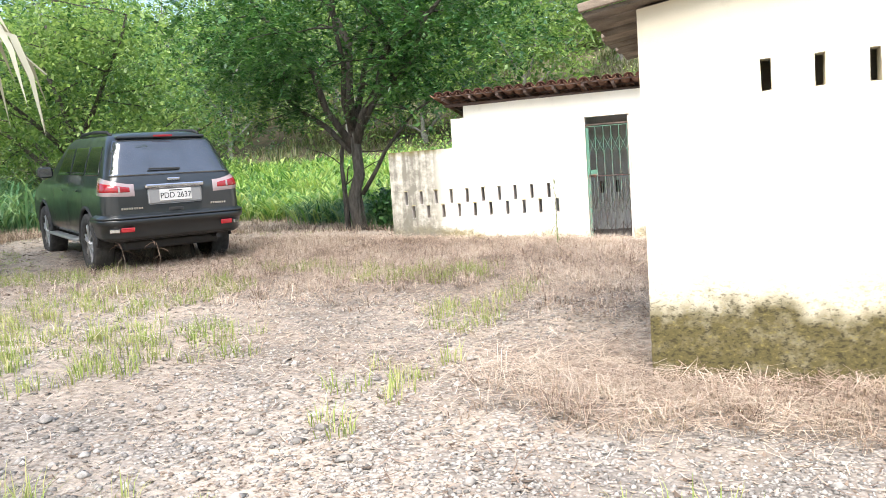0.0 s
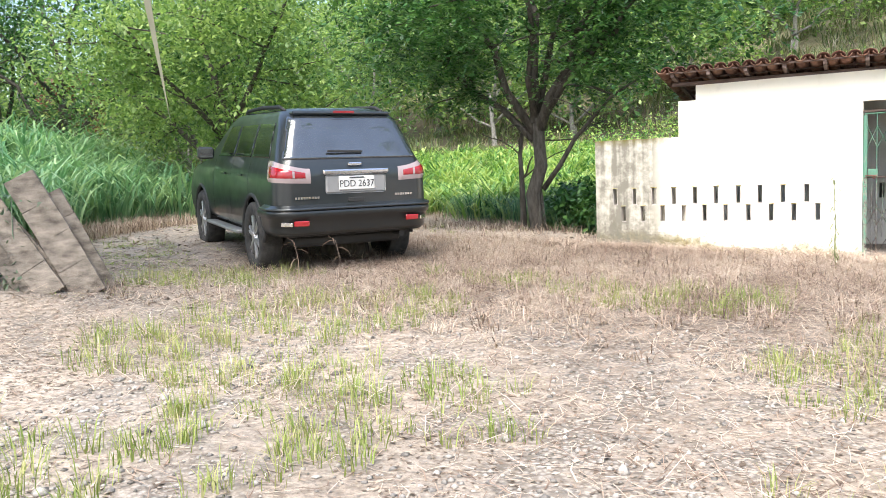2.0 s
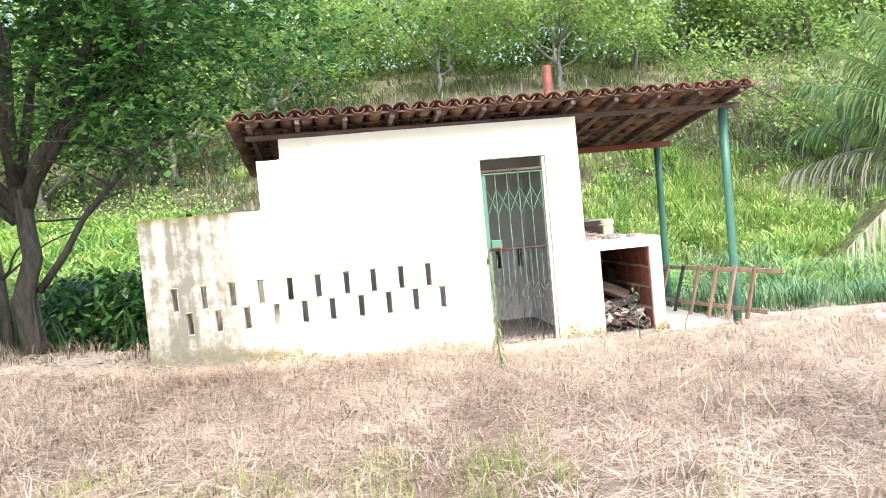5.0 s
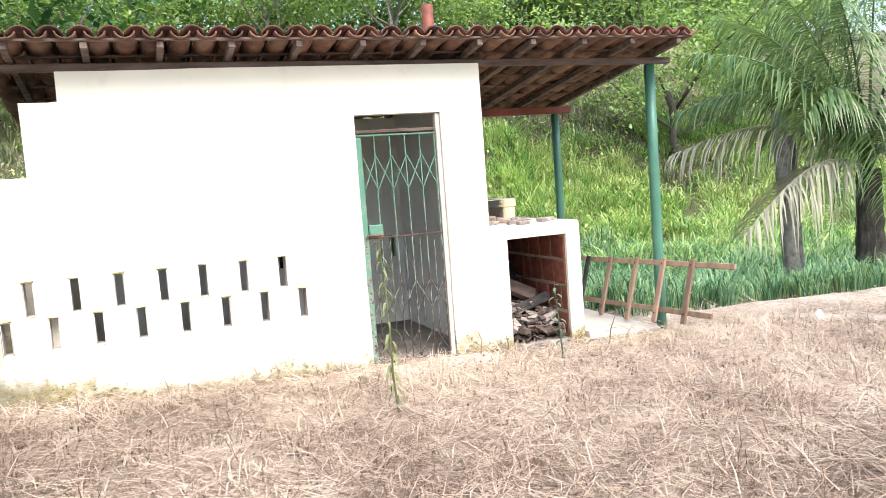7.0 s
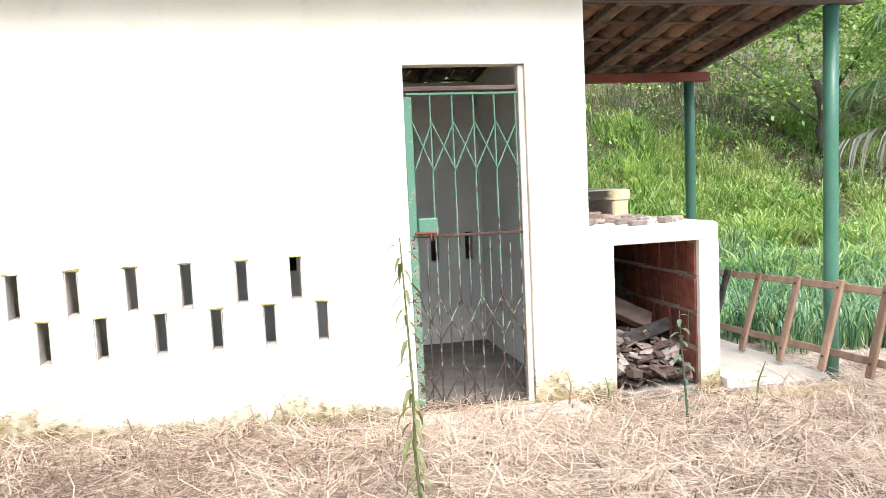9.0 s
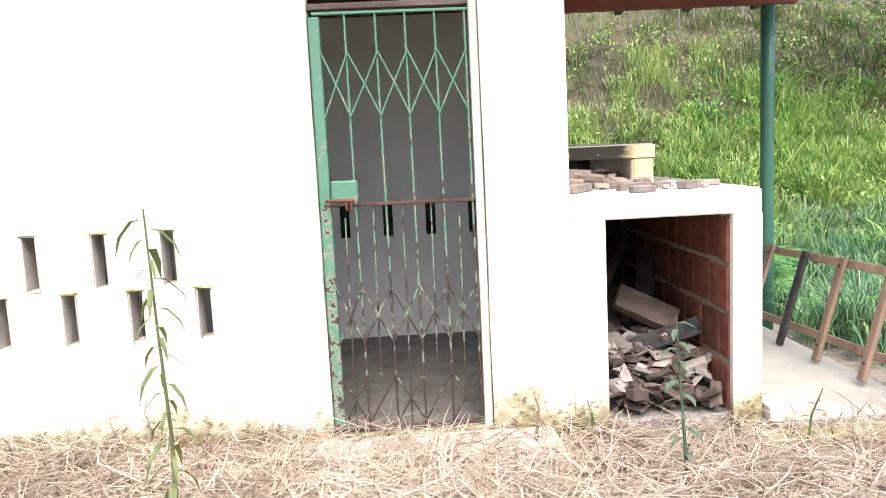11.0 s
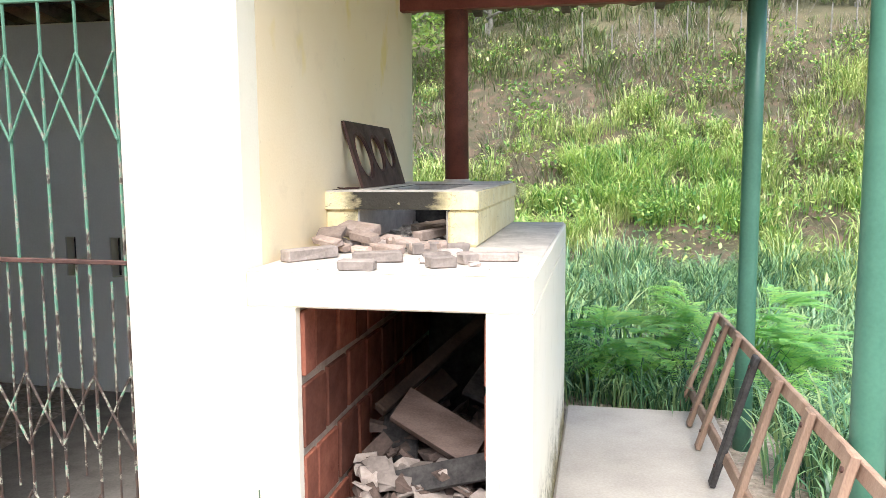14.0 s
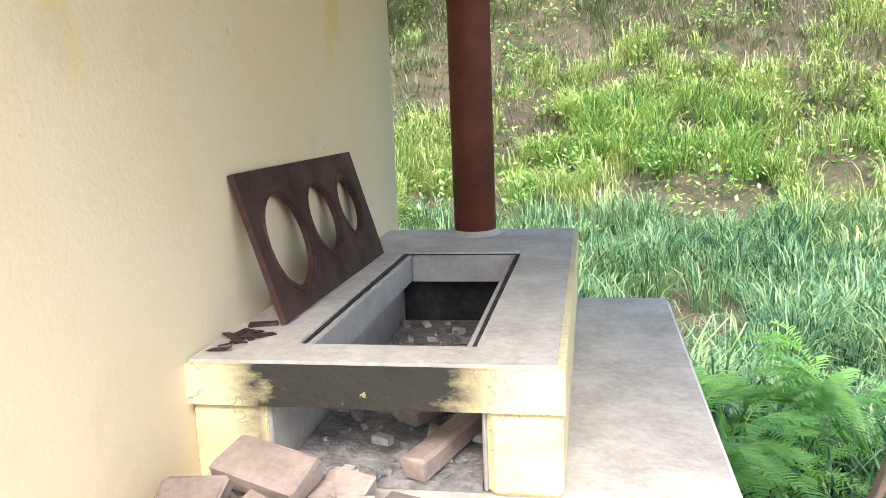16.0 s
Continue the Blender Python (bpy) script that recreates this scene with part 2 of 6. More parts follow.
def mesh_from(name, bm, material, smooth=False):
    me = bpy.data.meshes.new(name)
    bm.to_mesh(me)
    bm.free()
    if material is not None:
        me.materials.append(material)
    if smooth:
        me.shade_smooth()
    return me


def thing(name, label, category, at=(0, 0, 0), group="", m=None, kind=""):
    ob = new(name)
    ob.empty_display_size = 0.1
    m = Matrix.Translation(at) if m is None else m
    ob.matrix_world = m
    WM[ob.name] = m.copy()
    return tagged(ob, label, category, group, kind)


def part(name, bm, material, parent, label="", local=False, smooth=False, kind=""):
    """Links a bmesh as one mesh object under a thing or a part. World coordinates unless local."""
    pm = WM.get(parent.name, Matrix())
    if not local:
        bm.transform(pm.inverted())
    ob = new(name, mesh_from(name, bm, material, smooth))
    ob.parent = parent
    WM[ob.name] = pm
    return tagged(ob, label, kind=kind)


def solo(name, bm, material, label, category="", kind="", group="", smooth=False, at=None):
    """A top-level thing that is one mesh, its origin at its base."""
    if at is not None:
        bm.transform(Matrix.Translation(-Vector(at)))
    ob = new(name, mesh_from(name, bm, material, smooth))
    if at is not None:
        ob.location = at
    WM[ob.name] = Matrix.Translation(at) if at is not None else Matrix()
    return tagged(ob, label, category, group, kind)


def box(bm, lo, hi, bevel=0.0, m=None, jig=0.0):
    v = [bm.verts.new((x, y, z)) for x in (lo[0], hi[0]) for y in (lo[1], hi[1]) for z in (lo[2], hi[2])]
    if jig:
        for q in v:
            q.co += Vector((random.uniform(-jig, jig), random.uniform(-jig, jig), random.uniform(-jig, jig)))
    f = [bm.faces.new([v[i] for i in q]) for q in ((0, 1, 3, 2), (4, 6, 7, 5), (0, 4, 5, 1), (2, 3, 7, 6), (0, 2, 6, 4), (1, 5, 7, 3))]
    if bevel:
        es = list({e for q in f for e in q.edges})
        r = bmesh.ops.bevel(bm, geom=es, offset=bevel, segments=1, affect="EDGES", profile=0.5)
        v = list({w for q in r["faces"] for w in q.verts} | {w for w in v if w.is_valid})
    if m is not None:
        bmesh.ops.transform(bm, matrix=m, verts=[q for q in v if q.is_valid])
    return bm


def bar(bm, a, b, w, h, bevel=0.0, up=(0, 0, 1)):
    """A rectangular bar from a to b; w across, h along up."""
    a, b = Vector(a), Vector(b)
    d = b - a
    x = d.normalized()
    y = Vector(up).cross(x).normalized()
    z = x.cross(y)
    m = Matrix((x, y, z)).transposed().to_4x4()
    m.translation = a
    return box(bm, (0, -w / 2, -h / 2), (d.length, w / 2, h / 2), bevel, m)


def tube(bm, pts, radii, sides=10, caps=True):
    """A round tube through the points with a radius at each."""
    pts = [Vector(p) for p in pts]
    rings = []
    side = Vector((1, 0, 0))
    for i, p in enumerate(pts):
        d = (pts[min(i + 1, len(pts) - 1)] - pts[max(i - 1, 0)]).normalized()
        u = side - d * side.dot(d)
        if u.length < 0.05:
            u = Vector((0, 1, 0)) - d * d.y
        u.normalize()
        side = u
        w = d.cross(u)
        r = radii[i] if hasattr(radii, "__len__") else radii
        rings.append([bm.verts.new(p + (u * math.cos(k) + w * math.sin(k)) * r) for k in [2 * math.pi * j / sides for j in range(sides)]])
    for a, b in zip(rings, rings[1:]):
        for j in range(sides):
            bm.faces.new((a[j], a[(j + 1) % sides], b[(j + 1) % sides], b[j]))
    if caps:
        bm.faces.new(rings[0][::-1])
        bm.faces.new(rings[-1])
    return bm


def cells(us, vs, solid, depth, to_world, jig=0.0):
    """A slab cut by openings: cells of a grid that are solid, extruded to a depth, faces only where they show."""
    bm = bmesh.new()
    vert = {}

    def at(i, j, k):
        if (i, j, k) not in vert:
            jx, jz = (random.uniform(-jig, jig), random.uniform(-jig, jig)) if 0 < i < len(us) - 1 and 0 < j < len(vs) - 1 else (0, 0)
            vert[i, j, k] = bm.verts.new(to_world(us[i] + jx, vs[j] + jz, depth[k]))
        return vert[i, j, k]

    ok = lambda i, j: 0 <= i < len(us) - 1 and 0 <= j < len(vs) - 1 and solid((us[i] + us[i + 1]) / 2, (vs[j] + vs[j + 1]) / 2)
    for i in range(len(us) - 1):
        for j in range(len(vs) - 1):
            if not ok(i, j):
                continue
            bm.faces.new((at(i, j, 0), at(i + 1, j, 0), at(i + 1, j + 1, 0), at(i, j + 1, 0)))
            bm.faces.new((at(i, j, 1), at(i, j + 1, 1), at(i + 1, j + 1, 1), at(i + 1, j, 1)))
            for di, dj, a, b in ((-1, 0, (i, j), (i, j + 1)), (1, 0, (i + 1, j + 1), (i + 1, j)), (0, -1, (i + 1, j), (i, j)), (0, 1, (i, j + 1), (i + 1, j + 1))):
                if not ok(i + di, j + dj):
                    bm.faces.new((at(*a, 0), at(*b, 0), at(*b, 1), at(*a, 1)))
    bmesh.ops.recalc_face_normals(bm, faces=bm.faces)
    return bm


def np_mesh(name, verts, faces_flat, sizes, material, smooth=False):
    """A mesh straight from arrays: for grass, leaves and litter."""
    me = bpy.data.meshes.new(name)
    me.vertices.add(len(verts))
    me.vertices.foreach_set("co", np.asarray(verts, np.float32).ravel())
    me.loops.add(len(faces_flat))
    me.loops.foreach_set("vertex_index", np.asarray(faces_flat, np.int32))
    me.polygons.add(len(sizes))
    starts = np.concatenate(([0], np.cumsum(sizes)[:-1]))
    me.polygons.foreach_set("loop_start", starts.astype(np.int32))
    me.update(calc_edges=True)
    me.validate()
    if material is not None:
        me.materials.append(material)
    if smooth:
        me.shade_smooth()
    return me


# ---- ground ----
RNG = np.random.default_rng(7)


def wave(x, y, s, seed):
    r = np.random.default_rng(seed)
    out = 0
    for k in range(6):
        a, p, f = r.uniform(0, 6.28), r.uniform(0, 6.28), r.uniform(0.6, 1.8) / s
        out = out + np.sin((x * np.cos(a) + y * np.sin(a)) * f * 2 + p)
    return out / 6


def sstep(a, b, v):
    q = np.clip((v - a) / (b - a), 0, 1)
    return q * q * (3 - 2 * q)


RIGHT_Y = [-60, 2.15, 3.0, 5, 8, 13, 17, 21, 24, 27, 30, 33, 36, 42, 60, 100, 160]
RIGHT_Z = [0, 0, -0.2, -1.1, -1.9, -2.4, -2.2, -1.3, -0.2, 1.4, 3.6, 5.8, 7.4, 9.5, 14, 20, 24]
LEFT_Y = [-60, 7, 12, 20, 28, 33, 38, 46, 60, 100, 160]
LEFT_Z = [0, 0, 0.15, 1.2, 2.8, 4.8, 6.5, 9, 13.5, 20, 24]


def gz(x, y):
    """Height of the ground: the trodden yard, the drop behind the outbuilding and the hillside."""
    x, y = np.asarray(x, float), np.asarray(y, float)
    yard = 0.03 - 0.04 * np.clip(x, -11, 7) * (1 - 0.92 * sstep(-1.0, 6.0, y)) + 0.02 * np.clip(y, -22, 0)
    edge = y + 1.5 * sstep(2.75, 3.4, x) * sstep(12, 4, y)
    right, left = np.interp(edge, RIGHT_Y, RIGHT_Z), np.interp(y, LEFT_Y, LEFT_Z)
    hill = left + (right - left) * sstep(-6.5, -2.5, x)
    rough = 0.02 * wave(x, y, 1.1, 3) + 0.012 * wave(x, y, 0.35, 4)
    lumps = (0.3 * wave(x, y, 5, 5) + 0.6 * wave(x, y, 16, 6)) * sstep(12, 28, y)
    keep = sstep(0.0, 0.5, np.maximum(np.abs(x + 0.6) - 3.4, np.abs(y - 1.0) - 1.25))
    mound = 0.28 * np.exp(-((x + 8.4) ** 2 + (y + 6.6) ** 2) / 1.8)
    bank = 1.3 * sstep(0.0, 5.0, -(x + 11.3 + 0.30 * (y + 5))) * sstep(9, 4, y) * sstep(-13, -8, y)
    dip = -0.10 * np.exp(-((x + 6.0) ** 2 + (y + 3.4) ** 2) / 2.2)
    return bank + dip + yard + hill + mound + lumps + rough * keep - 0.05 * (1 - keep)


def ground_material():
    m, nt, b = nodes_of("yard_soil")
    v = place(nt)
    big, mid, fine, grit = noise_tex(nt, v, 0.35, 4), noise_tex(nt, v, 2.2, 6, 0.65), noise_tex(nt, v, 16.0, 5, 0.6), noise_tex(nt, v, 70.0, 4, 0.7)
    sand = ramp(nt, fine, [(0.32, (0.20, 0.168, 0.135)), (0.62, (0.42, 0.37, 0.315))])
    vor = add(nt, "ShaderNodeTexVoronoi", Scale=34.0)
    nt.links.new(v, vor.inputs["Vector"])
    stones = mix(nt, ramp(nt, vor.outputs["Distance"], [(0.25, 0), (0.6, 1)]), (0.38, 0.36, 0.33), (0.15, 0.138, 0.122))
    col = mix(nt, ramp(nt, mid, [(0.44, 0), (0.60, 0.85)]), sand, stones)
    col = mix(nt, ramp(nt, grit, [(0.5, 0), (0.68, 0.6)]), col, (0.16, 0.12, 0.085))
    sep = nt.nodes.new("ShaderNodeSeparateXYZ")
    nt.links.new(v, sep.inputs[0])
    gx, gy = calc(nt, "SUBTRACT", sep.outputs[0], 2.1), calc(nt, "ADD", sep.outputs[1], 10.0)
    far_off = calc(nt, "ADD", calc(nt, "MULTIPLY", gx, gx), calc(nt, "MULTIPLY", gy, gy))
    heap = calc(nt, "ADD", calc(nt, "SUBTRACT", 0.75, calc(nt, "MULTIPLY", far_off, 0.22)), calc(nt, "SUBTRACT", mid, 0.5), True)
    col = mix(nt, heap, col, mix(nt, ramp(nt, vor.outputs["Distance"], [(0.2, 0), (0.6, 1)]), (0.40, 0.385, 0.365), (0.17, 0.163, 0.155)))
    hill = calc(nt, "MULTIPLY", calc(nt, "SUBTRACT", sep.outputs[1], calc(nt, "ADD", 2.4, calc(nt, "MULTIPLY", calc(nt, "MULTIPLY", calc(nt, "SUBTRACT", -3.4, sep.outputs[0]), 0.15, True), 7.5))), 1.0, True)
    under = ramp(nt, mid, [(0.3, (0.035, 0.042, 0.018)), (0.5, (0.065, 0.055, 0.034)), (0.66, (0.12, 0.078, 0.055))])
    col = mix(nt, 1.0, col, ramp(nt, big, [(0.35, (0.78, 0.75, 0.72)), (0.62, (1.16, 1.14, 1.12))]), "MULTIPLY")
    dry = calc(nt, "MULTIPLY", calc(nt, "SUBTRACT", sep.outputs[1], 32.0), 0.16, True)
    under = mix(nt, dry, under, ramp(nt, fine, [(0.35, (0.09, 0.085, 0.045)), (0.65, (0.20, 0.18, 0.11))]))
    nt.links.new(mix(nt, hill, col, under), b.inputs["Base Color"])
    b.inputs["Roughness"].default_value = 0.95
    bump(nt, b, calc(nt, "ADD", calc(nt, "MULTIPLY", fine, 0.6), calc(nt, "MULTIPLY", vor.outputs["Distance"], 0.5)), 0.8, 0.02)
    return m


def build_ground():
    def axis(core_lo, core_hi, step, far):
        a = list(np.arange(core_lo, core_hi, step))
        lo, s = core_lo, step
        while lo > -far:
            s *= 1.25
            lo -= s
            a.insert(0, lo)
        hi, s = a[-1], step
        while hi < far:
            s *= 1.25
            hi += s
            a.append(hi)
        return np.array(a)

    xs, ys = axis(-12, 8, 0.15, 1500), axis(-15, 8, 0.16, 1500)
    X, Y = np.meshgrid(xs, ys)
    V = np.stack([X, Y, gz(X, Y)], -1).reshape(-1, 3)
    n, k = len(xs), len(ys)
    i = (np.arange(k - 1)[:, None] * n + np.arange(n - 1)[None, :]).ravel()
    F = np.stack([i, i + 1, i + n + 1, i + n], 1)
    ob = new("ground", np_mesh("ground", V, F.ravel(), np.full(len(F), 4), ground_material(), True))
    tagged(ob, "trodden sandy yard with gravel rising into a hillside", "ground", kind="structure")


build_ground()

# ---- outbuilding walls ----
HOLES = [(-3.09 + 0.274 * i, 0.69, 0.92) for i in range(10)] + [(-2.97 + 0.2745 * i, 0.455, 0.675) for i in range(10)]
HOLES = [(x + random.uniform(-0.008, 0.008), a, b) for x, a, b in HOLES]
HW = 0.032
X0, X1, XS, XN, YB, TH = -3.36, 1.04, -2.2, -1.97, 1.93, 0.12


def front_solid(x, z):
    if x < XS:
        top = 1.6
    elif x < XN:
        top = 2.075
    else:
        top = 2.275
    if z > top or (0 < x < 0.69 and 0.0 < z < 1.91):
        return False
    return not any(abs(x - h) < HW and a < z < b for h, a, b in HOLES)


us = sorted({X0, X1, XS, XN, 0.0, 0.69, -2.6, -1.0, -0.4, 0.85, *[h + s * HW for h, _, _ in HOLES for s in (-1, 1)]})
vs = sorted({-0.35, 0.0, 0.2, 1.1, 1.35, 1.6, 1.91, 2.075, 2.275, *[q for _, a, b in HOLES for q in (a, b)]})
solo("wall_front", cells(us, vs, front_solid, (0.0, TH), lambda u, v, w: (u, w, v), 0.003), M["wall"], "cream limewashed outbuilding wall with rows of slot vents", "wall", "structure")


def roof_z(y):
    """Underside of the rafters."""
    return 2.325 - 0.146 * y


def prism(bm, x0, x1, y0, y1, z0, ztop):
    v = [bm.verts.new((x, y, z)) for x in (x0, x1) for y, z in ((y0, z0), (y1, z0), (y1, ztop(y1)), (y0, ztop(y0)))]
    for q in ((0, 1, 2, 3), (7, 6, 5, 4), (0, 4, 5, 1), (1, 5, 6, 2), (2, 6, 7, 3), (3, 7, 4, 0)):
        bm.faces.new([v[i] for i in q])
    bmesh.ops.recalc_face_normals(bm, faces=bm.faces)
    return bm


bm = prism(bmesh.new(), X1 - TH, X1, TH + 0.002, YB, -0.35, lambda y: roof_z(y) - 0.002)
for v in bm.verts:
    if v.co.x > X1 - 0.01 and v.co.y > 1:
        v.co.x += 0.03
solo("wall_side", bm, M["wall_side"], "pale yellow limewashed side wall above the stove", "wall", "structure")
# Partition out of view, stopped at 0.9 m so skylight reaches the room.
solo("wall_partition", prism(bmesh.new(), XS, XS + TH, TH + 0.002, YB - TH - 0.002, -0.35, lambda y: 0.9), M["wall"], "unseen cream partition, cut low to let light in", "wall", "structure")
RH = [(-0.86 + 0.275 * i) for i in range(7)]
us = sorted({X0, XS, X1 - TH - 0.002, *[h + s * HW for h in RH for s in (-1, 1)]})
back_solid = lambda x, z: z < (1.6 if x < XS else 2.03) and not (0.65 < z < 0.87 and any(abs(x - h) < HW for h in RH))
solo("wall_back", cells(us, [-0.6, 0.65, 0.87, 1.6, 2.03], back_solid, (YB - TH, YB), lambda u, v, w: (u, w, v), 0.0), M["wall"], "cream back wall with slot vents", "wall", "structure")
bm = bmesh.new()
box(bm, (X0, TH + 0.002, -0.4), (X0 + TH, YB - TH - 0.002, 1.6))
solo("wall_enclosure", bm, M["wall"], "low stained wall of the open enclosure", "wall", "structure")
# grey render inside the roofed room
us = sorted({XS + TH, X1 - TH - 0.016, *[h + q * HW for h in RH for q in (-1, 1)]})
bm = cells(us, [0.0, 0.65, 0.87, 2.02], lambda x, z: not (0.65 < z < 0.87 and any(abs(x - h) < HW for h in RH)), (YB - TH - 0.012, YB - TH - 0.002), lambda u, v, w: (u, w, v))
solo("wall_lining_back", bm, M["wall_in"], "grey cement render inside the outbuilding", "wall", "structure")
# Near-black plugs added in the slots stand in for the shade behind them.
for h in RH:
    bm = bmesh.new()
    box(bm, (h - HW + 0.001, YB - 0.06, 0.652), (h + HW - 0.001, YB - 0.04, 0.868), 0.002, jig=0.002)
    solo("slot_filling", bm, M["burnt"], "dark plug added so a wall slot reads as shaded", "trim", "structure")
bm = prism(bmesh.new(), X1 - TH - 0.014, X1 - TH - 0.002, TH + 0.004, YB - TH - 0.014, 0.0, lambda y: roof_z(y) - 0.06)
solo("wall_lining_side", bm, M["wall_in"], "grey cement render on the inner side wall", "wall", "structure")
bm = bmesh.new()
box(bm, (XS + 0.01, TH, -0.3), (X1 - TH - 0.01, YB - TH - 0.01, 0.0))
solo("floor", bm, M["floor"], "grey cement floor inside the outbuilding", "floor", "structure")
bm = bmesh.new()
box(bm, (-0.12, -0.20, -0.25), (0.95, TH, -0.012), 0.012, jig=0.012)
solo("door_sill", bm, M["cement"], "worn grey cement door sill", "sill", "structure")

# ---- tiled roof ----
RX0, RX1, RY0, RY1 = -2.30, 2.88, -0.27, 2.16
roof = thing("tiled_roof", "weathered red clay tile roof on rough timber rafters", "roof", (0, 0, 2.2))
top = lambda y: roof_z(y) + 0.05
for i in range(12):
    x = -2.22 + i * 0.452
    bm = bmesh.new()
    bar(bm, (x, RY0, roof_z(RY0) + 0.025), (x + random.uniform(-0.02, 0.02), RY1 - 0.05, roof_z(RY1 - 0.05) + 0.025), 0.045, 0.048, 0.004)
    part("rafter", bm, M["timber"], roof)
for i in range(8):
    y = RY0 + 0.012 + i * 0.335
    bm = bmesh.new()
    bar(bm, (RX0, y, top(y) + 0.009), (RX1, y, top(y) + 0.009), 0.04, 0.016, 0.002)
    part("batten", bm, M["timber"], roof)
bm = bmesh.new()
bar(bm, (RX0 + 0.02, 0.02, roof_z(0.02) - 0.026), (2.92, 0.10, roof_z(0.10) - 0.030), 0.075, 0.05, 0.006)
part("wall_plate", bm, M["timber"], roof)
bm = bmesh.new()
bar(bm, (X1 + 0.002, 1.74, roof_z(1.74) - 0.042), (2.87, 1.74, roof_z(1.74) - 0.042), 0.06, 0.075, 0.005)
part("back_beam", bm, M["redwood"], roof, "red-brown painted back beam")


def tile_mesh(name, r0, r1, length, flip, material):
    """A tapering half-round clay tile, its thick edge real."""
    bm = bmesh.new()
    n, th = 7, 0.011
    rows = []
    for k, (y, r) in enumerate(((0, r0), (length, r1))):
        for q in (r, r - th):
            rows.append([bm.verts.new((q * math.cos(math.pi * (0.04 + 0.92 * j / (n - 1))), y, q * math.sin(math.pi * (0.04 + 0.92 * j / (n - 1))) * flip * 0.85)) for j in range(n)])
    a, b, c, d = rows
    for j in range(n - 1):
        for p, q in ((a, c), (d, b), (b, a), (c, d)):
            bm.faces.new((p[j], p[j + 1], q[j + 1], q[j]))
    for j in (0, n - 1):
        bm.faces.new((a[j], b[j], d[j], c[j]))
    bmesh.ops.recalc_face_normals(bm, faces=bm.faces)
    return mesh_from(name, bm, material, True)


pitch = -math.atan(0.146)
cover = tile_mesh("roof_tile", 0.080, 0.066, 0.44, 1, M["tile"])
chan = tile_mesh("channel_tile", 0.066, 0.080, 0.44, -1, None)
NC, SP = 31, 0.168
for c in range(NC):
    for r in range(7):
        y = RY0 - 0.05 + r * 0.345
        o = new("roof_tile", cover)
        o.parent = roof
        o.matrix_local = Matrix.Translation((RX0 + 0.02 + c * SP + random.uniform(-0.008, 0.008), y, top(y) + 0.012 - 2.2 + 0.006 * random.random())) @ Euler((pitch + 0.03 + random.uniform(-0.015, 0.015), random.uniform(-0.06, 0.06), random.uniform(-0.035, 0.035))).to_matrix().to_4x4()
V, F, S, off = [], [], [], 0
cv = np.array([v.co for v in chan.vertices])
cf = [tuple(p.vertices) for p in chan.polygons]
for c in range(NC + 1):
    for r in range(7):
        y = RY0 - 0.03 + r * 0.345
        m = np.array(Matrix.Translation((RX0 + 0.02 + (c - 0.5) * SP + random.uniform(-0.006, 0.006), y, top(y) + 0.058 - 2.2)) @ Euler((pitch + 0.03, random.uniform(-0.05, 0.05), random.uniform(-0.03, 0.03))).to_matrix().to_4x4())
        V.append(cv @ m[:3, :3].T + m[:3, 3])
        for f in cf:
            F.extend([i + off for i in f])
            S.append(len(f))
        off += len(cv)
ct = new("channel_tiles", np_mesh("channel_tiles", np.concatenate(V), F, S, M["tile_all"], True))
ct.parent = roof
tagged(ct, "overlapping clay channel tiles", kind="stuff")

# ---- canopy posts and slab ----
bm = bmesh.new()
box(bm, (1.862, -0.02, -0.4), (2.62, 2.12, -0.035), 0.012)
solo("pavement", bm, M["slab"], "bare pale concrete slab under the canopy", "slab", "structure")
bm = bmesh.new()
box(bm, (1.80, -0.20, -0.4), (2.66, -0.023, -0.075), 0.03, jig=0.015)
solo("slab_edge", bm, M["moss"], "mossy broken slab edge", "slab", "structure")
for y, zt, r, lab in ((0.13, roof_z(0.10) - 0.056, 0.045, "front"), (1.76, roof_z(1.74) - 0.081, 0.042, "back")):
    p = thing("canopy_post", "dark green painted steel pipe post under the canopy", "post", (2.735 if y < 1 else 2.70, y, -0.25), "canopy posts")
    bm = bmesh.new()
    x = 2.735 if y < 1 else 2.70
    tube(bm, [(x, y, -0.3), (x, y, 0.5), (x, y, 1.4), (x, y, zt)], r, 20)
    part("pipe", bm, M["greenpaint"], p, smooth=True)

# ---- stove ----
stove = thing("wood_stove", "cream masonry wood stove with log store beneath and firebox on top", "stove", (1.45, 0, 0))
SX0, SX1, SYB, CT = X1, 1.86, 1.85, 0.972
bm = bmesh.new()
box(bm, (SX0 + 0.002, 0.0, 0.866), (SX1, SYB, CT - 0.007), 0.006)
part("counter_slab", bm, M["wall"], stove, "thick whitewashed counter slab")
bm = bmesh.new()
box(bm, (SX0 + 0.004, 0.008, CT - 0.0065), (SX1 - 0.008, SYB - 0.008, CT), 0.003)
part("counter_screed", bm, M["cement"], stove, "rough grey cement counter top")
for a, b in ((SX0 + 0.002, 1.150), (1.771, SX1)):
    bm = bmesh.new()
    box(bm, (a, 0.0, -0.35), (b, SYB, 0.865), 0.0)
    part("pier", bm, M["wall"], stove, "cream limewashed pier")
for a, b in ((1.151, 1.188), (1.733, 1.770)):
    bm = bmesh.new()
    box(bm, (a, 0.0, -0.05), (b, 0.035, 0.865))
    part("pier_face", bm, M["wall"], stove)
    bm = bmesh.new()
    box(bm, (a + 0.004, 0.036, -0.1), (b - 0.004, SYB - 0.1, 0.865))
    side = part("store_wall", bm, M["mortar"], stove, "rough mortar of the log store wall")
bm = bmesh.new()
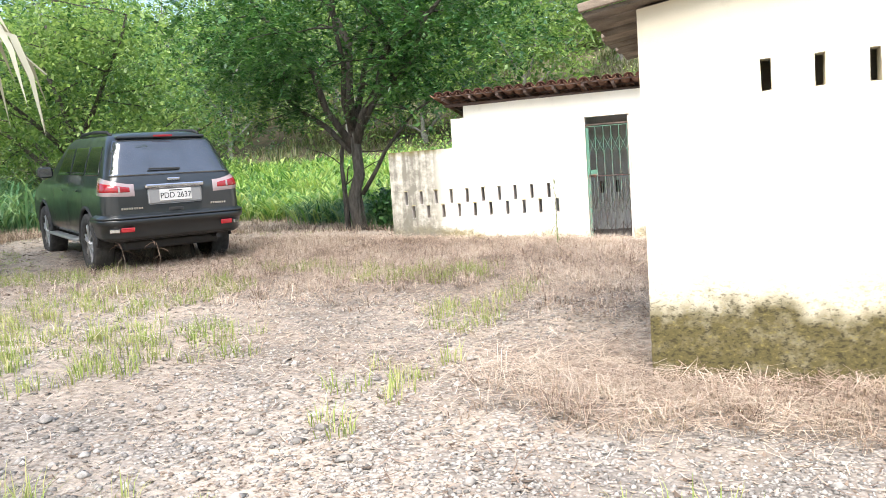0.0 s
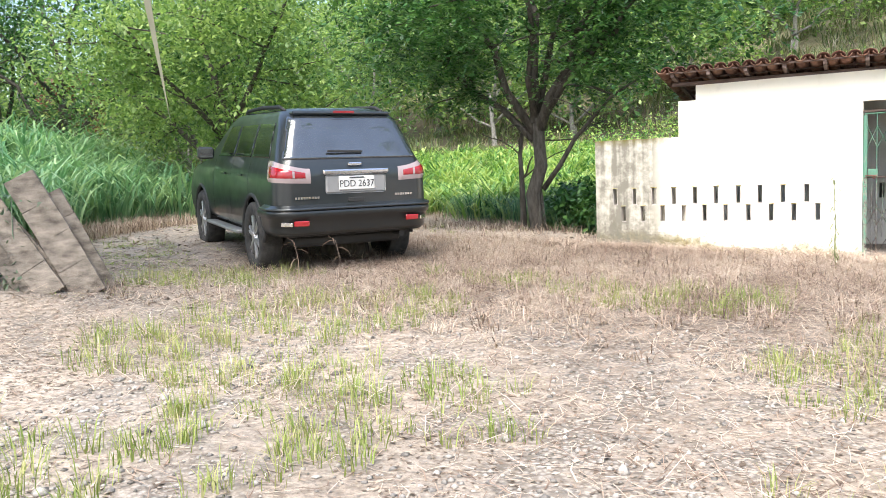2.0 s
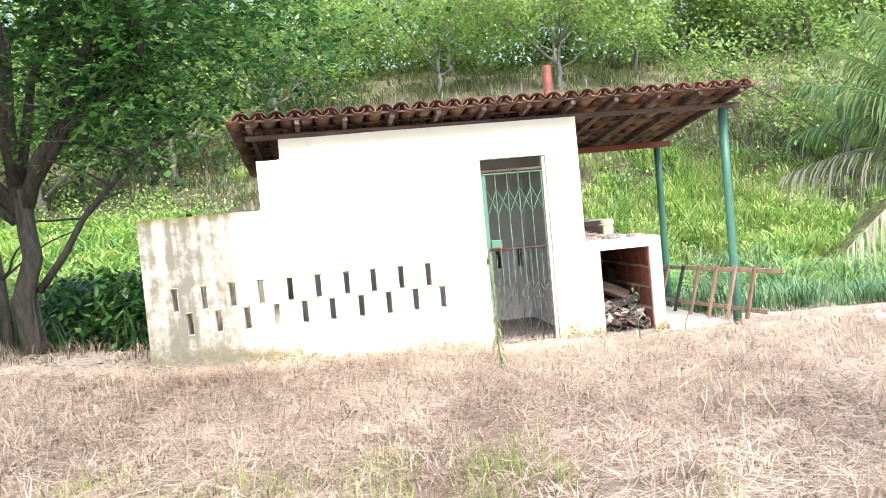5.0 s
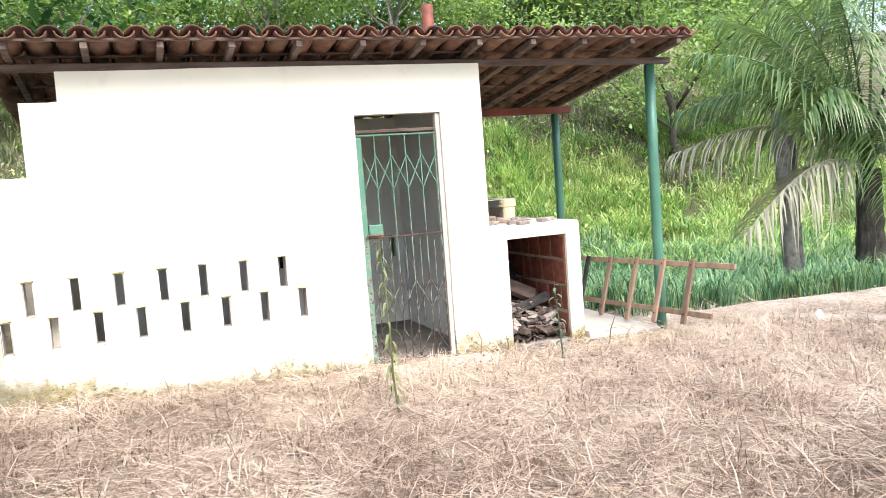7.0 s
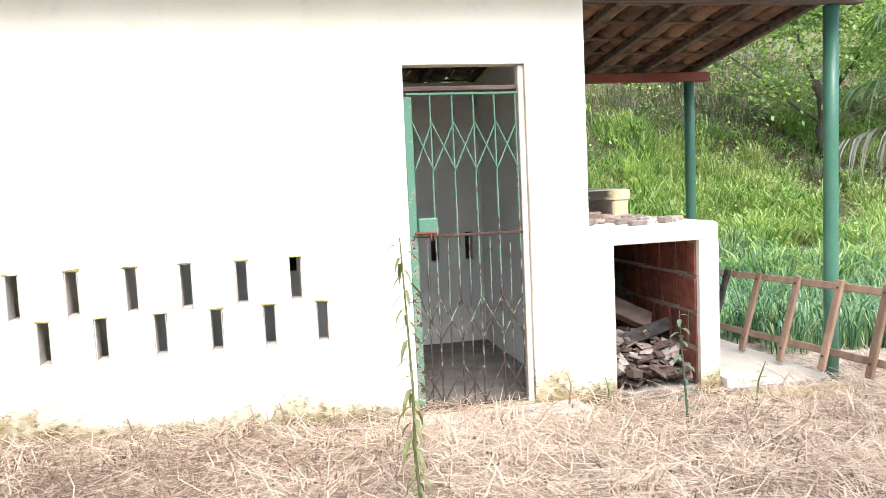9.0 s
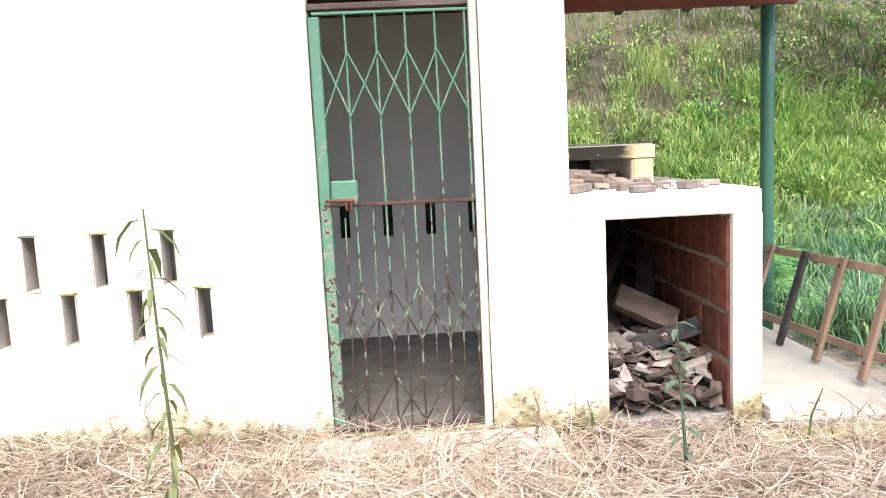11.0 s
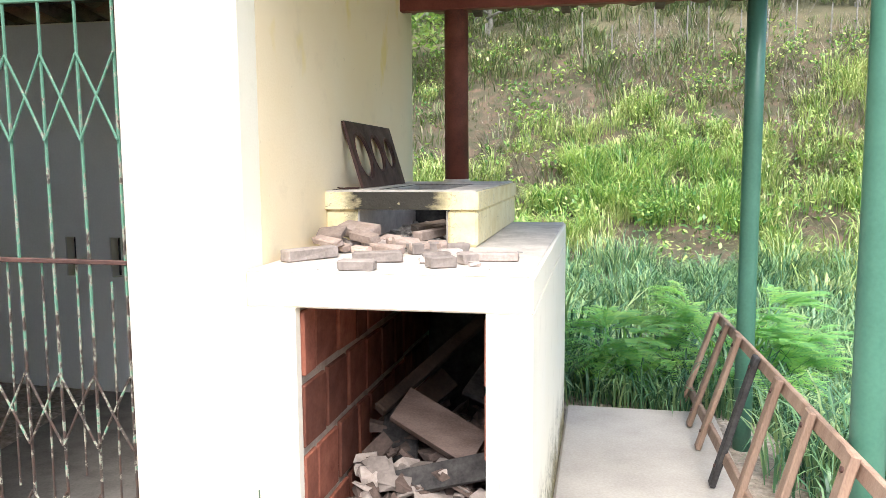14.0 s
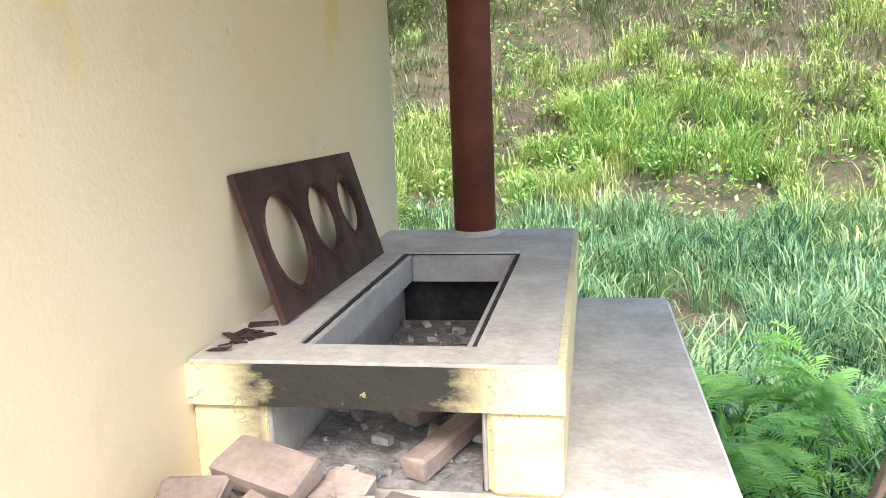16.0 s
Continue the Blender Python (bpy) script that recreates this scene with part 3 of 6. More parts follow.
box(bm, (1.189, SYB - 0.12, -0.3), (1.732, SYB, 0.864))
part("store_back", bm, M["burnt"], stove, "black back of the log store")
bm = bmesh.new()
box(bm, (1.189, 0.03, -0.3), (1.732, SYB - 0.13, -0.02))
part("store_floor", bm, M["ash"], stove)
# firebox on the counter
FX1, FY0, FY1, FZ = 1.612, 0.65, 1.85, 1.167
bm = cells([SX0 + 0.003, 1.20, 1.47, FX1], [FY0, 0.75, 1.485, FY1], lambda x, y: not (1.2 < x < 1.47 and 0.75 < y < 1.485), (FZ - 0.062, FZ), lambda u, v, w: (u, v, w), 0.006)
part("firebox_top", bm, M["soot"], stove, "cream slab with a soot-blackened front edge")
bm = cells([SX0 + 0.012, 1.191, 1.479, FX1 - 0.012], [FY0 + 0.01, 0.741, 1.494, FY1 - 0.01], lambda x, y: not (1.191 < x < 1.479 and 0.741 < y < 1.494), (FZ + 0.0005, FZ + 0.006), lambda u, v, w: (u, v, w), 0.004)
ledge = cells([1.1912, 1.2005, 1.4695, 1.4788], [0.7412, 0.7505, 1.4845, 1.4938], lambda x, y: not (1.2005 < x < 1.4695 and 0.7505 < y < 1.4845), (FZ + 0.0004, FZ + 0.0022), lambda u, v, w: (u, v, w), 0.0)
part("pit_rebate", ledge, M["burnt"], stove, "dark grey rebate round the fire hole")
part("cement_screed", bm, M["cement"], stove, "grey cement screed round the fire hole")
for nm, lo, hi in (("firebox_wall", (1.50, FY0 + 0.008, CT), (FX1 - 0.004, FY1, FZ - 0.063)), ("firebox_wall", (SX0 + 0.003, FY0 + 0.012, CT), (1.165, FY1, FZ - 0.063)), ("firebox_wall", (1.166, 1.55, CT), (1.499, FY1, FZ - 0.063))):
    bm = bmesh.new()
    box(bm, lo, hi, 0.01)
    part(nm, bm, M["soot"], stove)
for lo, hi in (((1.2005, 0.7505, FZ - 0.064), (1.212, 1.4845, FZ + 0.001)), ((1.458, 0.7505, FZ - 0.064), (1.4695, 1.4845, FZ + 0.001)), ((1.2125, 1.472, FZ - 0.064), (1.4575, 1.4845, FZ + 0.001)), ((1.2125, 0.7505, FZ - 0.064), (1.4575, 0.762, FZ + 0.001)),
               ((1.1655, 0.67, CT + 0.002), (1.173, 1.54, FZ - 0.0645)), ((1.492, 0.67, CT + 0.002), (1.4995, 1.54, FZ - 0.0645)), ((1.174, 1.538, CT + 0.002), (1.491, 1.5495, FZ - 0.0645))):
    bm = bmesh.new()
    box(bm, lo, hi, 0.003, jig=0.0015)
    deep = lo[1] > 1.5
    part("pit_lining", bm, M["burnt" if deep else "pit"], stove, "black back of the fire pit" if deep else "grey cement lining of the fire pit")
bm = bmesh.new()
box(bm, (1.176, FY0 + 0.02, CT + 0.001), (1.490, 1.536, CT + 0.016))
part("ash_bed", bm, M["ash"], stove, "grey ash and charcoal crumbs")
pipe = thing("stove_pipe", "rusty red-brown steel chimney pipe", "chimney", (1.33, 1.77, FZ))
bm = bmesh.new()
tube(bm, [(1.33, 1.77, FZ + 0.004), (1.33, 1.77, 1.6), (1.332, 1.772, 2.2), (1.335, 1.775, 3.12)], 0.058, 24)
part("pipe", bm, M["rust"], pipe, smooth=True)
bm = bmesh.new()
tube(bm, [(1.33, 1.77, FZ + 0.002), (1.33, 1.77, FZ + 0.02)], [0.075, 0.06], 24)
part("collar", bm, M["cement"], pipe, "cement collar")

# ---- plants: arrays of blades and leaves ----
M["grass"] = leaf("tall_grass", [(0.025, 0.085, 0.042), (0.06, 0.16, 0.082), (0.115, 0.245, 0.125), (0.18, 0.315, 0.14), (0.28, 0.38, 0.17)], 0.42, 0.45, 0.22)
M["grass_pale"] = leaf("pale_slope_grass", [(0.14, 0.235, 0.07), (0.24, 0.345, 0.10), (0.35, 0.44, 0.15), (0.44, 0.46, 0.21)], 0.36, 0.5, 0.25)
M["lime"] = leaf("lime_leaves", [(0.07, 0.18, 0.055), (0.16, 0.32, 0.075), (0.29, 0.43, 0.11), (0.42, 0.50, 0.18)], 0.36, 0.45, 0.34)
M["grass_far"] = leaf("hill_grass", [(0.075, 0.11, 0.05), (0.125, 0.17, 0.072), (0.19, 0.23, 0.10), (0.28, 0.24, 0.16)], 0.6, 0.12, 0.30)
M["brush"] = leaf("dry_brush", [(0.11, 0.10, 0.085), (0.24, 0.215, 0.18), (0.36, 0.33, 0.28)], 0.8, 0.7, 0.1)
M["cane"] = leaf("cane_grass", [(0.09, 0.22, 0.11), (0.18, 0.34, 0.18), (0.33, 0.47, 0.26)], 0.4, 0.6, 0.35)
M["tuft"] = leaf("yard_tuft", [(0.18, 0.25, 0.055), (0.29, 0.35, 0.10), (0.40, 0.38, 0.18)], 0.7, 0.6)
M["straw"] = leaf("dry_straw", [(0.13, 0.085, 0.062), (0.33, 0.24, 0.185), (0.46, 0.365, 0.295), (0.58, 0.49, 0.41)], 0.7, 0.5, 0.15)
M["litter"] = leaf("dead_leaf_litter", [(0.11, 0.08, 0.058), (0.22, 0.165, 0.125), (0.42, 0.35, 0.28)], 0.85, 1.2, 0.05)
M["foliage"] = leaf("tree_leaves", [(0.022, 0.075, 0.024), (0.052, 0.15, 0.042), (0.12, 0.25, 0.068)], 0.32, 0.6, 0.30)
M["foliage_pale"] = leaf("pale_tree_leaves", [(0.11, 0.20, 0.065), (0.20, 0.31, 0.10), (0.33, 0.43, 0.16)], 0.45, 0.5, 0.5)
M["mimosa"] = leaf("feathery_leaves", [(0.19, 0.44, 0.17), (0.27, 0.52, 0.18), (0.37, 0.58, 0.18)], 0.5, 1.5, 0.55)
M["palm"] = leaf("palm_leaflets", [(0.08, 0.15, 0.06), (0.15, 0.24, 0.10), (0.27, 0.33, 0.16)], 0.33, 0.8, 0.35)
M["palm_dry"] = leaf("dry_palm_leaflets", [(0.30, 0.29, 0.21), (0.46, 0.45, 0.36)], 0.6, 0.8, 0.15)
M["bark"] = surf("grey_brown_bark", (0.03, 0.026, 0.021), (0.125, 0.112, 0.095), 5.0, 0.95, 0.9, stretch=(4, 4, 0.8), depth=0.03)
M["bark_pale"] = surf("mottled_pale_bark", (0.09, 0.085, 0.075), (0.30, 0.285, 0.26), 11.0, 0.95, 0.7, depth=0.02)
M["plank"] = surf("weathered_grey_plank", (0.11, 0.085, 0.063), (0.30, 0.245, 0.19), 4.0, 0.9, 0.8, vary="object", spread=0.35, stretch=(1.5, 1.5, 5), depth=0.012)


def blades(base, h, az, bend, width, segs=3, droop=0.5):
    """Tapering curved blades: one row of quads each and a pointed tip."""
    n = len(base)
    base, h, az, bend, width = (np.asarray(q, float) for q in (base, h, az, bend, width))
    d = np.stack([np.cos(az), np.sin(az), np.zeros(n)], 1)
    side = np.stack([-np.sin(az), np.cos(az), np.zeros(n)], 1)
    per = 2 * segs + 1
    V = np.empty((n, per, 3))
    for k in range(segs + 1):
        s = k / segs
        p = base + d * (h * bend * s ** 1.8)[:, None]
        p[:, 2] += h * s * (1 - droop * bend * s * s)
        if k < segs:
            w = (width * (1 - 0.75 * s * s) * 0.5)[:, None]
            V[:, 2 * k], V[:, 2 * k + 1] = p - side * w, p + side * w
        else:
            V[:, 2 * segs] = p
    o = (np.arange(n) * per)[:, None]
    F = []
    for k in range(segs - 1):
        F.append(o + np.array([2 * k, 2 * k + 1, 2 * k + 3, 2 * k + 2]))
    q = np.stack(F, 1).reshape(n, -1) if F else np.empty((n, 0), int)
    t = o + np.array([2 * segs - 2, 2 * segs - 1, 2 * segs])
    flat = np.concatenate([q, t], 1).ravel()
    sizes = np.tile([4] * (segs - 1) + [3], n)
    return V.reshape(-1, 3), flat, sizes


def arched(base, h, az, lean, width, segs=5):
    """Upright blades that arch over near the top and hang at the tip."""
    n = len(base)
    d = np.stack([np.cos(az), np.sin(az), np.zeros(n)], 1)
    side = np.stack([-np.sin(az), np.cos(az), np.zeros(n)], 1)
    per = 2 * segs + 1
    V = np.empty((n, per, 3))
    over = RNG.uniform(0.35, 0.85, n)
    for k in range(segs + 1):
        q = (k / segs) ** 0.8
        p = base + d * (h * (lean * q * 0.55 + (0.25 + 0.45 * lean) * q ** 3.2))[:, None]
        p[:, 2] += h * (1.15 * q - over * q ** 4.0)
        if k < segs:
            w = (width * (0.55 + 0.9 * q * (1 - q) * 2) * (1 - 0.55 * q ** 3) * 0.5)[:, None]
            V[:, 2 * k], V[:, 2 * k + 1] = p - side * w, p + side * w
        else:
            V[:, 2 * segs] = p
    o = (np.arange(n) * per)[:, None]
    F = [o + np.array([2 * k, 2 * k + 1, 2 * k + 3, 2 * k + 2]) for k in range(segs - 1)] + [o + np.array([2 * segs - 2, 2 * segs - 1, 2 * segs])]
    return V.reshape(-1, 3), np.concatenate(F, 1).ravel(), np.tile([4] * (segs - 1) + [3], n)


def tussocks(centres, count, radius, height, width, segs=5, lean=(0.05, 0.5)):
    """Dense tussocks: the inner blades stand, the outer ones lean out and hang."""
    n = len(centres)
    c = np.repeat(centres, count, 0)
    size = np.repeat(RNG.uniform(0.6, 1.3, n), count)
    az = RNG.uniform(0, 6.283, n * count)
    u = np.sqrt(RNG.uniform(0, 1, n * count))
    r = radius * u * size
    x, y = c[:, 0] + r * np.cos(az), c[:, 1] + r * np.sin(az)
    h = height * size * RNG.uniform(0.5, 1.12, n * count)
    return arched(np.stack([x, y, gz(x, y) - 0.02], 1), h, az + RNG.normal(0, 0.8, n * count), lean[0] + (lean[1] - lean[0]) * u * RNG.uniform(0.3, 1.2, n * count), width * RNG.uniform(0.6, 1.3, n * count), segs)


def stuff(name, arrays, material, label, category):
    ob = new(name, np_mesh(name, *arrays, material))
    return tagged(ob, label, category, kind="stuff")


def joined(*sets):
    V, F, S, off = [], [], [], 0
    for v, f, s in sets:
        V.append(v)
        F.append(f + off)
        S.append(s)
        off += len(v)
    return np.concatenate(V), np.concatenate(F), np.concatenate(S)


def clumps(centres, count, radius, height, width, segs, bend=(0.25, 1.0)):
    """Tussocks: blades fan out of each centre."""
    n = len(centres)
    c = np.repeat(centres, count, 0)
    size = np.repeat(RNG.uniform(0.6, 1.25, n), count)
    az = RNG.uniform(0, 6.283, n * count)
    r = radius * np.sqrt(RNG.uniform(0, 1, n * count)) * size
    x, y = c[:, 0] + r * np.cos(az), c[:, 1] + r * np.sin(az)
    az = az + RNG.normal(0, 0.7, n * count)
    h = height * size * RNG.uniform(0.55, 1.1, n * count)
    return blades(np.stack([x, y, gz(x, y) - 0.02], 1), h, az, RNG.uniform(*bend, n * count), width * RNG.uniform(0.6, 1.3, n * count), segs)


def spots(n, x0, x1, y0, y1, keep=None):
    out = np.empty((0, 2))
    while len(out) < n:
        p = np.stack([RNG.uniform(x0, x1, n), RNG.uniform(y0, y1, n)], 1)
        if keep is not None:
            p = p[keep(p[:, 0], p[:, 1])]
        out = np.concatenate([out, p])
    return out[:n]


off_slab = lambda x, y: ~((x > -3.5) & (x < 2.76) & (y < 2.2)) & (y > 2.2 + np.where(x < -3.4, 0.2 + np.clip((-x - 3.9) * 0.9, 0, 7.0), 0) + np.where(x > 2.8, -1.45, 0))
gap = lambda x, y: off_slab(x, y) & (wave(x, y, 2.4, 21) > -0.32) & ((x - 4.2) ** 2 / 5.0 + (y - 20.5) ** 2 / 4.0 > 1)
bare = lambda x, y: gap(x, y) & (wave(x, y, 3.2, 24) + 0.5 * wave(x, y, 1.2, 25) > -0.35 + 0.75 * sstep(25, 32, y))
stuff("tall_grass", joined(
    tussocks(spots(210, 2.78, 10, 0.8, 4.2, off_slab), 80, 0.22, 0.50, 0.012, 4),
    tussocks(spots(90, 0.8, 3.2, 2.2, 3.6, off_slab), 50, 0.16, 0.36, 0.012, 4),
    tussocks(spots(360, -2.5, 14, 3.4, 12, gap), 80, 0.30, 1.0, 0.018, 4),
    tussocks(spots(500, -3, 22, 10.5, 19, gap), 95, 0.36, 1.2, 0.023, 4),
    tussocks(spots(260, -9.5, -3.4, 2.4, 9, off_slab), 55, 0.34, 0.72, 0.030, 4)), M["grass"], "tall arching blue-green grass in dense tussocks", "grass")
stuff("pale_grass", joined(
    tussocks(spots(600, 6, 36, 16, 31, bare), 62, 0.40, 1.2, 0.031, 4),
    tussocks(spots(170, -6, 8, 20, 31, bare), 70, 0.38, 1.0, 0.030, 4)), M["grass_pale"], "pale yellowish green grass tussocks on the slope", "grass")
stuff("lime_field", joined(
    tussocks(spots(760, -26, -6.0, 6, 24, off_slab), 40, 0.55, 1.0, 0.070, 3, (0.3, 1.2)),
    tussocks(spots(38, -1.5, 6.5, 20.5, 27, gap), 120, 0.45, 1.4, 0.030, 4, (0.1, 0.8)),
    tussocks(spots(430, 5.5, 32, 11, 29, lambda x, y: gap(x, y) & (wave(x, y, 4.0, 23) > -0.22) & (y + 0.2 * x > 15) & (x > 8.5 + 0.08 * (y - 11))), 50, 0.55, 1.25, 0.048, 4, (0.2, 1.0)),
    tussocks(spots(190, -10, -3.2, 8.0, 20, off_slab), 42, 0.5, 0.95, 0.060, 3, (0.3, 1.2))), M["lime"], "dense field of bright lime-green broad-bladed plants", "plants")
stuff("hill_grass", joined(
    clumps(spots(1900, -45, 50, 24, 46, lambda x, y: wave(x, y, 2.4, 22) > -0.2), 26, 0.6, 0.9, 0.05, 2),
    clumps(spots(600, -70, 75, 42, 66), 16, 0.8, 0.9, 0.10, 2),
    clumps(spots(1500, -8, 32, 23, 35), 14, 0.4, 0.42, 0.026, 2),
    clumps(spots(3000, -16, 34, 2.4, 34, off_slab), 12, 0.45, 0.26, 0.030, 2)), M["grass_far"], "patchy hillside grass and low weeds", "grass")
stuff("dry_brush", clumps(spots(520, -10, 36, 24, 36, lambda x, y: wave(x, y, 1.9, 27) > 0.0), 18, 0.6, 1.2, 0.018, 2, (0.3, 1.6)), M["brush"], "grey dry brush and twigs on the bare slope", "brush")
stuff("cane_grass", tussocks(spots(210, -21, -10.4, -6.5, 6.0, lambda x, y: (x < -11.0 - 0.30 * (y + 5)) & (x > -17 - 0.3 * (y + 5))), 60, 0.5, 1.45, 0.05, 4, (0.2, 0.9)), M["cane"], "bank of tall blue-green cane grass", "grass")

# dry straw, litter and tufts of the yard
yard_ok = lambda x, y: ~((x > -3.40) & (x < 2.64) & (y > -0.02)) & ~((x > 1.5) & (y > -7.65) & (y < -5.5)) & (y < np.where(x > 2.7, 1.0, 2.6) + np.where(x < -3.4, np.clip((-x - 3.9) * 0.9, 0, 7.0) + 0.2, 0))


def lying(n, x0, x1, y0, y1, length, width, lift, keep):
    p = spots(n, x0, x1, y0, y1, keep)
    z = gz(p[:, 0], p[:, 1]) + RNG.uniform(0.0, lift, n)
    az = RNG.uniform(0, 6.283, n)
    L = length * RNG.uniform(0.4, 1.3, n)
    el = RNG.uniform(-0.08, 0.22, n)
    d = np.stack([np.cos(az) * np.cos(el), np.sin(az) * np.cos(el), np.sin(el)], 1)
    s = np.stack([-np.sin(az), np.cos(az), np.zeros(n)], 1) * (width * RNG.uniform(0.6, 1.4, n) * 0.5)[:, None]
    curve = np.stack([-np.sin(az), np.cos(az), np.full(n, 0.25)], 1) * (L * RNG.normal(0, 0.17, n))[:, None]
    b = np.stack([p[:, 0], p[:, 1], z], 1)
    V = np.stack([b - s, b + s, b + d * (L * 0.5)[:, None] + curve - s, b + d * (L * 0.5)[:, None] + curve + s, b + d * L[:, None]], 1)
    V[:, :, 2] = np.maximum(V[:, :, 2], gz(V[:, :, 0], V[:, :, 1]) + 0.003)
    o = (np.arange(n) * 5)[:, None]
    return V.reshape(-1, 3), np.concatenate([o + np.array([0, 1, 3, 2]), o + np.array([2, 3, 4])], 1).ravel(), np.tile([4, 3], n)


thick = lambda x, y: yard_ok(x, y) & (RNG.uniform(0, 1, len(x)) < sstep(-7.0, -2.2, y + 0.9 * wave(x, y, 1.5, 31)) * sstep(7.5, 3.0, np.abs(x + 0.8)) + 0.10)
corner = lambda x, y: yard_ok(x, y) & (RNG.uniform(0, 1, len(x)) < sstep(1.05, 0.2, np.abs(y + 7.75)) * sstep(0.2, 1.6, x))
stuff("dry_straw", joined(
    lying(76000, -8, 5.5, -8.0, 0.3, 0.34, 0.0044, 0.09, thick),
    lying(8000, 0.2, 5.0, -9.5, -5.5, 0.32, 0.0038, 0.12, corner),
    lying(14000, -11, 6, -15, -5, 0.16, 0.006, 0.02, yard_ok),
    clumps(spots(2600, -7, 5, -6.0, 0.0, thick), 10, 0.10, 0.19, 0.008, 2, (0.3, 1.3)),
    clumps(spots(520, -15, -2.8, 1.2, 9.5, yard_ok), 22, 0.22, 0.28, 0.008, 2, (0.3, 1.2)),
    clumps(spots(420, -14.5, -9.2, -6.0, 3.0, lambda x, y: yard_ok(x, y) & (np.abs(x + 10.6 + 0.30 * (y + 5)) < 0.7)), 24, 0.25, 0.34, 0.008, 2, (0.2, 1.0)),
    clumps(spots(160, 0.4, 4.0, -8.7, -7.62, corner), 14, 0.12, 0.24, 0.006, 2, (0.3, 1.2))), M["straw"], "flattened dry straw-coloured grass over the yard", "dry grass")


def flakes(n, x0, x1, y0, y1, size, keep, lift=0.004):
    p = spots(n, x0, x1, y0, y1, keep)
    az, L = RNG.uniform(0, 6.283, n), size * RNG.uniform(0.4, 1.4, n)
    z = gz(p[:, 0], p[:, 1]) + lift
    c = np.stack([p[:, 0], p[:, 1], z], 1)
    d = np.stack([np.cos(az), np.sin(az), RNG.normal(0.0, 0.18, n)], 1) * L[:, None]
    s = np.stack([-np.sin(az), np.cos(az), RNG.normal(0.0, 0.25, n)], 1) * (L * RNG.uniform(0.3, 0.6, n))[:, None]
    up = np.stack([np.zeros(n), np.zeros(n), L * RNG.uniform(0.05, 0.4, n)], 1)
    V = np.stack([c - d + up, c - s, c + d + up * 0.7, c + s], 1)
    V[:, :, 2] = np.maximum(V[:, :, 2], z[:, None] - lift + 0.002)
    o = (np.arange(n) * 4)[:, None]
    return V.reshape(-1, 3), (o + np.array([0, 1, 2, 3])).ravel(), np.full(n, 4)


near = lambda x, y: yard_ok(x, y) & (wave(x, y, 1.3, 41) + 0.4 * wave(x, y, 0.5, 42) > RNG.uniform(-0.6, 0.55, len(x)))
stuff("leaf_litter", joined(flakes(60000, -9, 5, -12.5, -2.0, 0.014, near), flakes(9000, -14, -3, -6, 5, 0.04, yard_ok), flakes(2600, -8, 5, -12.5, -3.0, 0.028, near)), M["litter"], "scattered dead brown leaves and bark chips", "leaf litter")


def pebbles(n, x0, x1, y0, y1, size, keep):
    p = spots(n, x0, x1, y0, y1, keep)
    s = size * RNG.uniform(0.35, 1.5, n) ** 1.5
    o8 = np.array([(1, 0, 0), (0, 1, 0), (-1, 0, 0), (0, -1, 0), (0, 0, 0.6), (0, 0, -0.6)])
    V = o8[None] * s[:, None, None] * RNG.uniform(0.6, 1.3, (n, 6, 1))
    a = RNG.uniform(0, 6.28, n)
    ca, sa = np.cos(a)[:, None], np.sin(a)[:, None]
    V = np.stack([V[..., 0] * ca - V[..., 1] * sa, V[..., 0] * sa + V[..., 1] * ca, V[..., 2]], -1)
    V += np.stack([p[:, 0], p[:, 1], gz(p[:, 0], p[:, 1]) + s * 0.15], 1)[:, None]
    t = np.array([(0, 1, 4), (1, 2, 4), (2, 3, 4), (3, 0, 4), (1, 0, 5), (2, 1, 5), (3, 2, 5), (0, 3, 5)]).ravel()
    return V.reshape(-1, 3), ((np.arange(n) * 6)[:, None] + t).ravel(), np.full(n * 8, 3)


M["pebble"] = surf("grey_pebble", (0.18, 0.165, 0.15), (0.44, 0.41, 0.37), 30.0, 0.9, 0.3, vary="island", spread=0.6)
gravel = lambda x, y: yard_ok(x, y) & (wave(x - 1.5, y, 2.2, 51) > RNG.uniform(-0.5, 0.7, len(x)))
patch = lambda x, y: yard_ok(x, y) & (RNG.uniform(0, 1, len(x)) < np.exp(-((x - 2.1) ** 2 / 2.2 + (y + 10.0) ** 2 / 2.6)) * (1 + 0.5 * wave(x, y, 0.6, 52)))
stuff("gravel", joined(pebbles(16000, -4, 4.5, -12.3, -5.0, 0.014, gravel), pebbles(15000, -0.6, 4.6, -12.4, -8.0, 0.011, patch), pebbles(420, -4, 4.5, -12.0, -7.0, 0.030, gravel)), M["pebble"], "grey and white gravel scattered in the sand", "gravel")
tuft_ok = lambda x, y: yard_ok(x, y) & ~((x > 0.2) & (y > -9.3)) & (wave(x, y, 1.2, 61) > -0.05)
stuff("yard_tufts", joined(clumps(spots(880, -7, 3.5, -11.8, -3.4, tuft_ok), 20, 0.10, 0.20, 0.0065, 2, (0.1, 0.7)), clumps(spots(420, -11, -6.4, -6.2, -2.5, lambda x, y: yard_ok(x, y) & (wave(x, y, 1.2, 63) > -0.25)), 22, 0.14, 0.07, 0.012, 2, (0.6, 1.6)), clumps(spots(140, -13, -5, -5, 4, yard_ok), 16, 0.10, 0.12, 0.006, 2, (0.2, 0.8))), M["tuft"], "sparse yellow-green grass tufts in the yard", "grass")


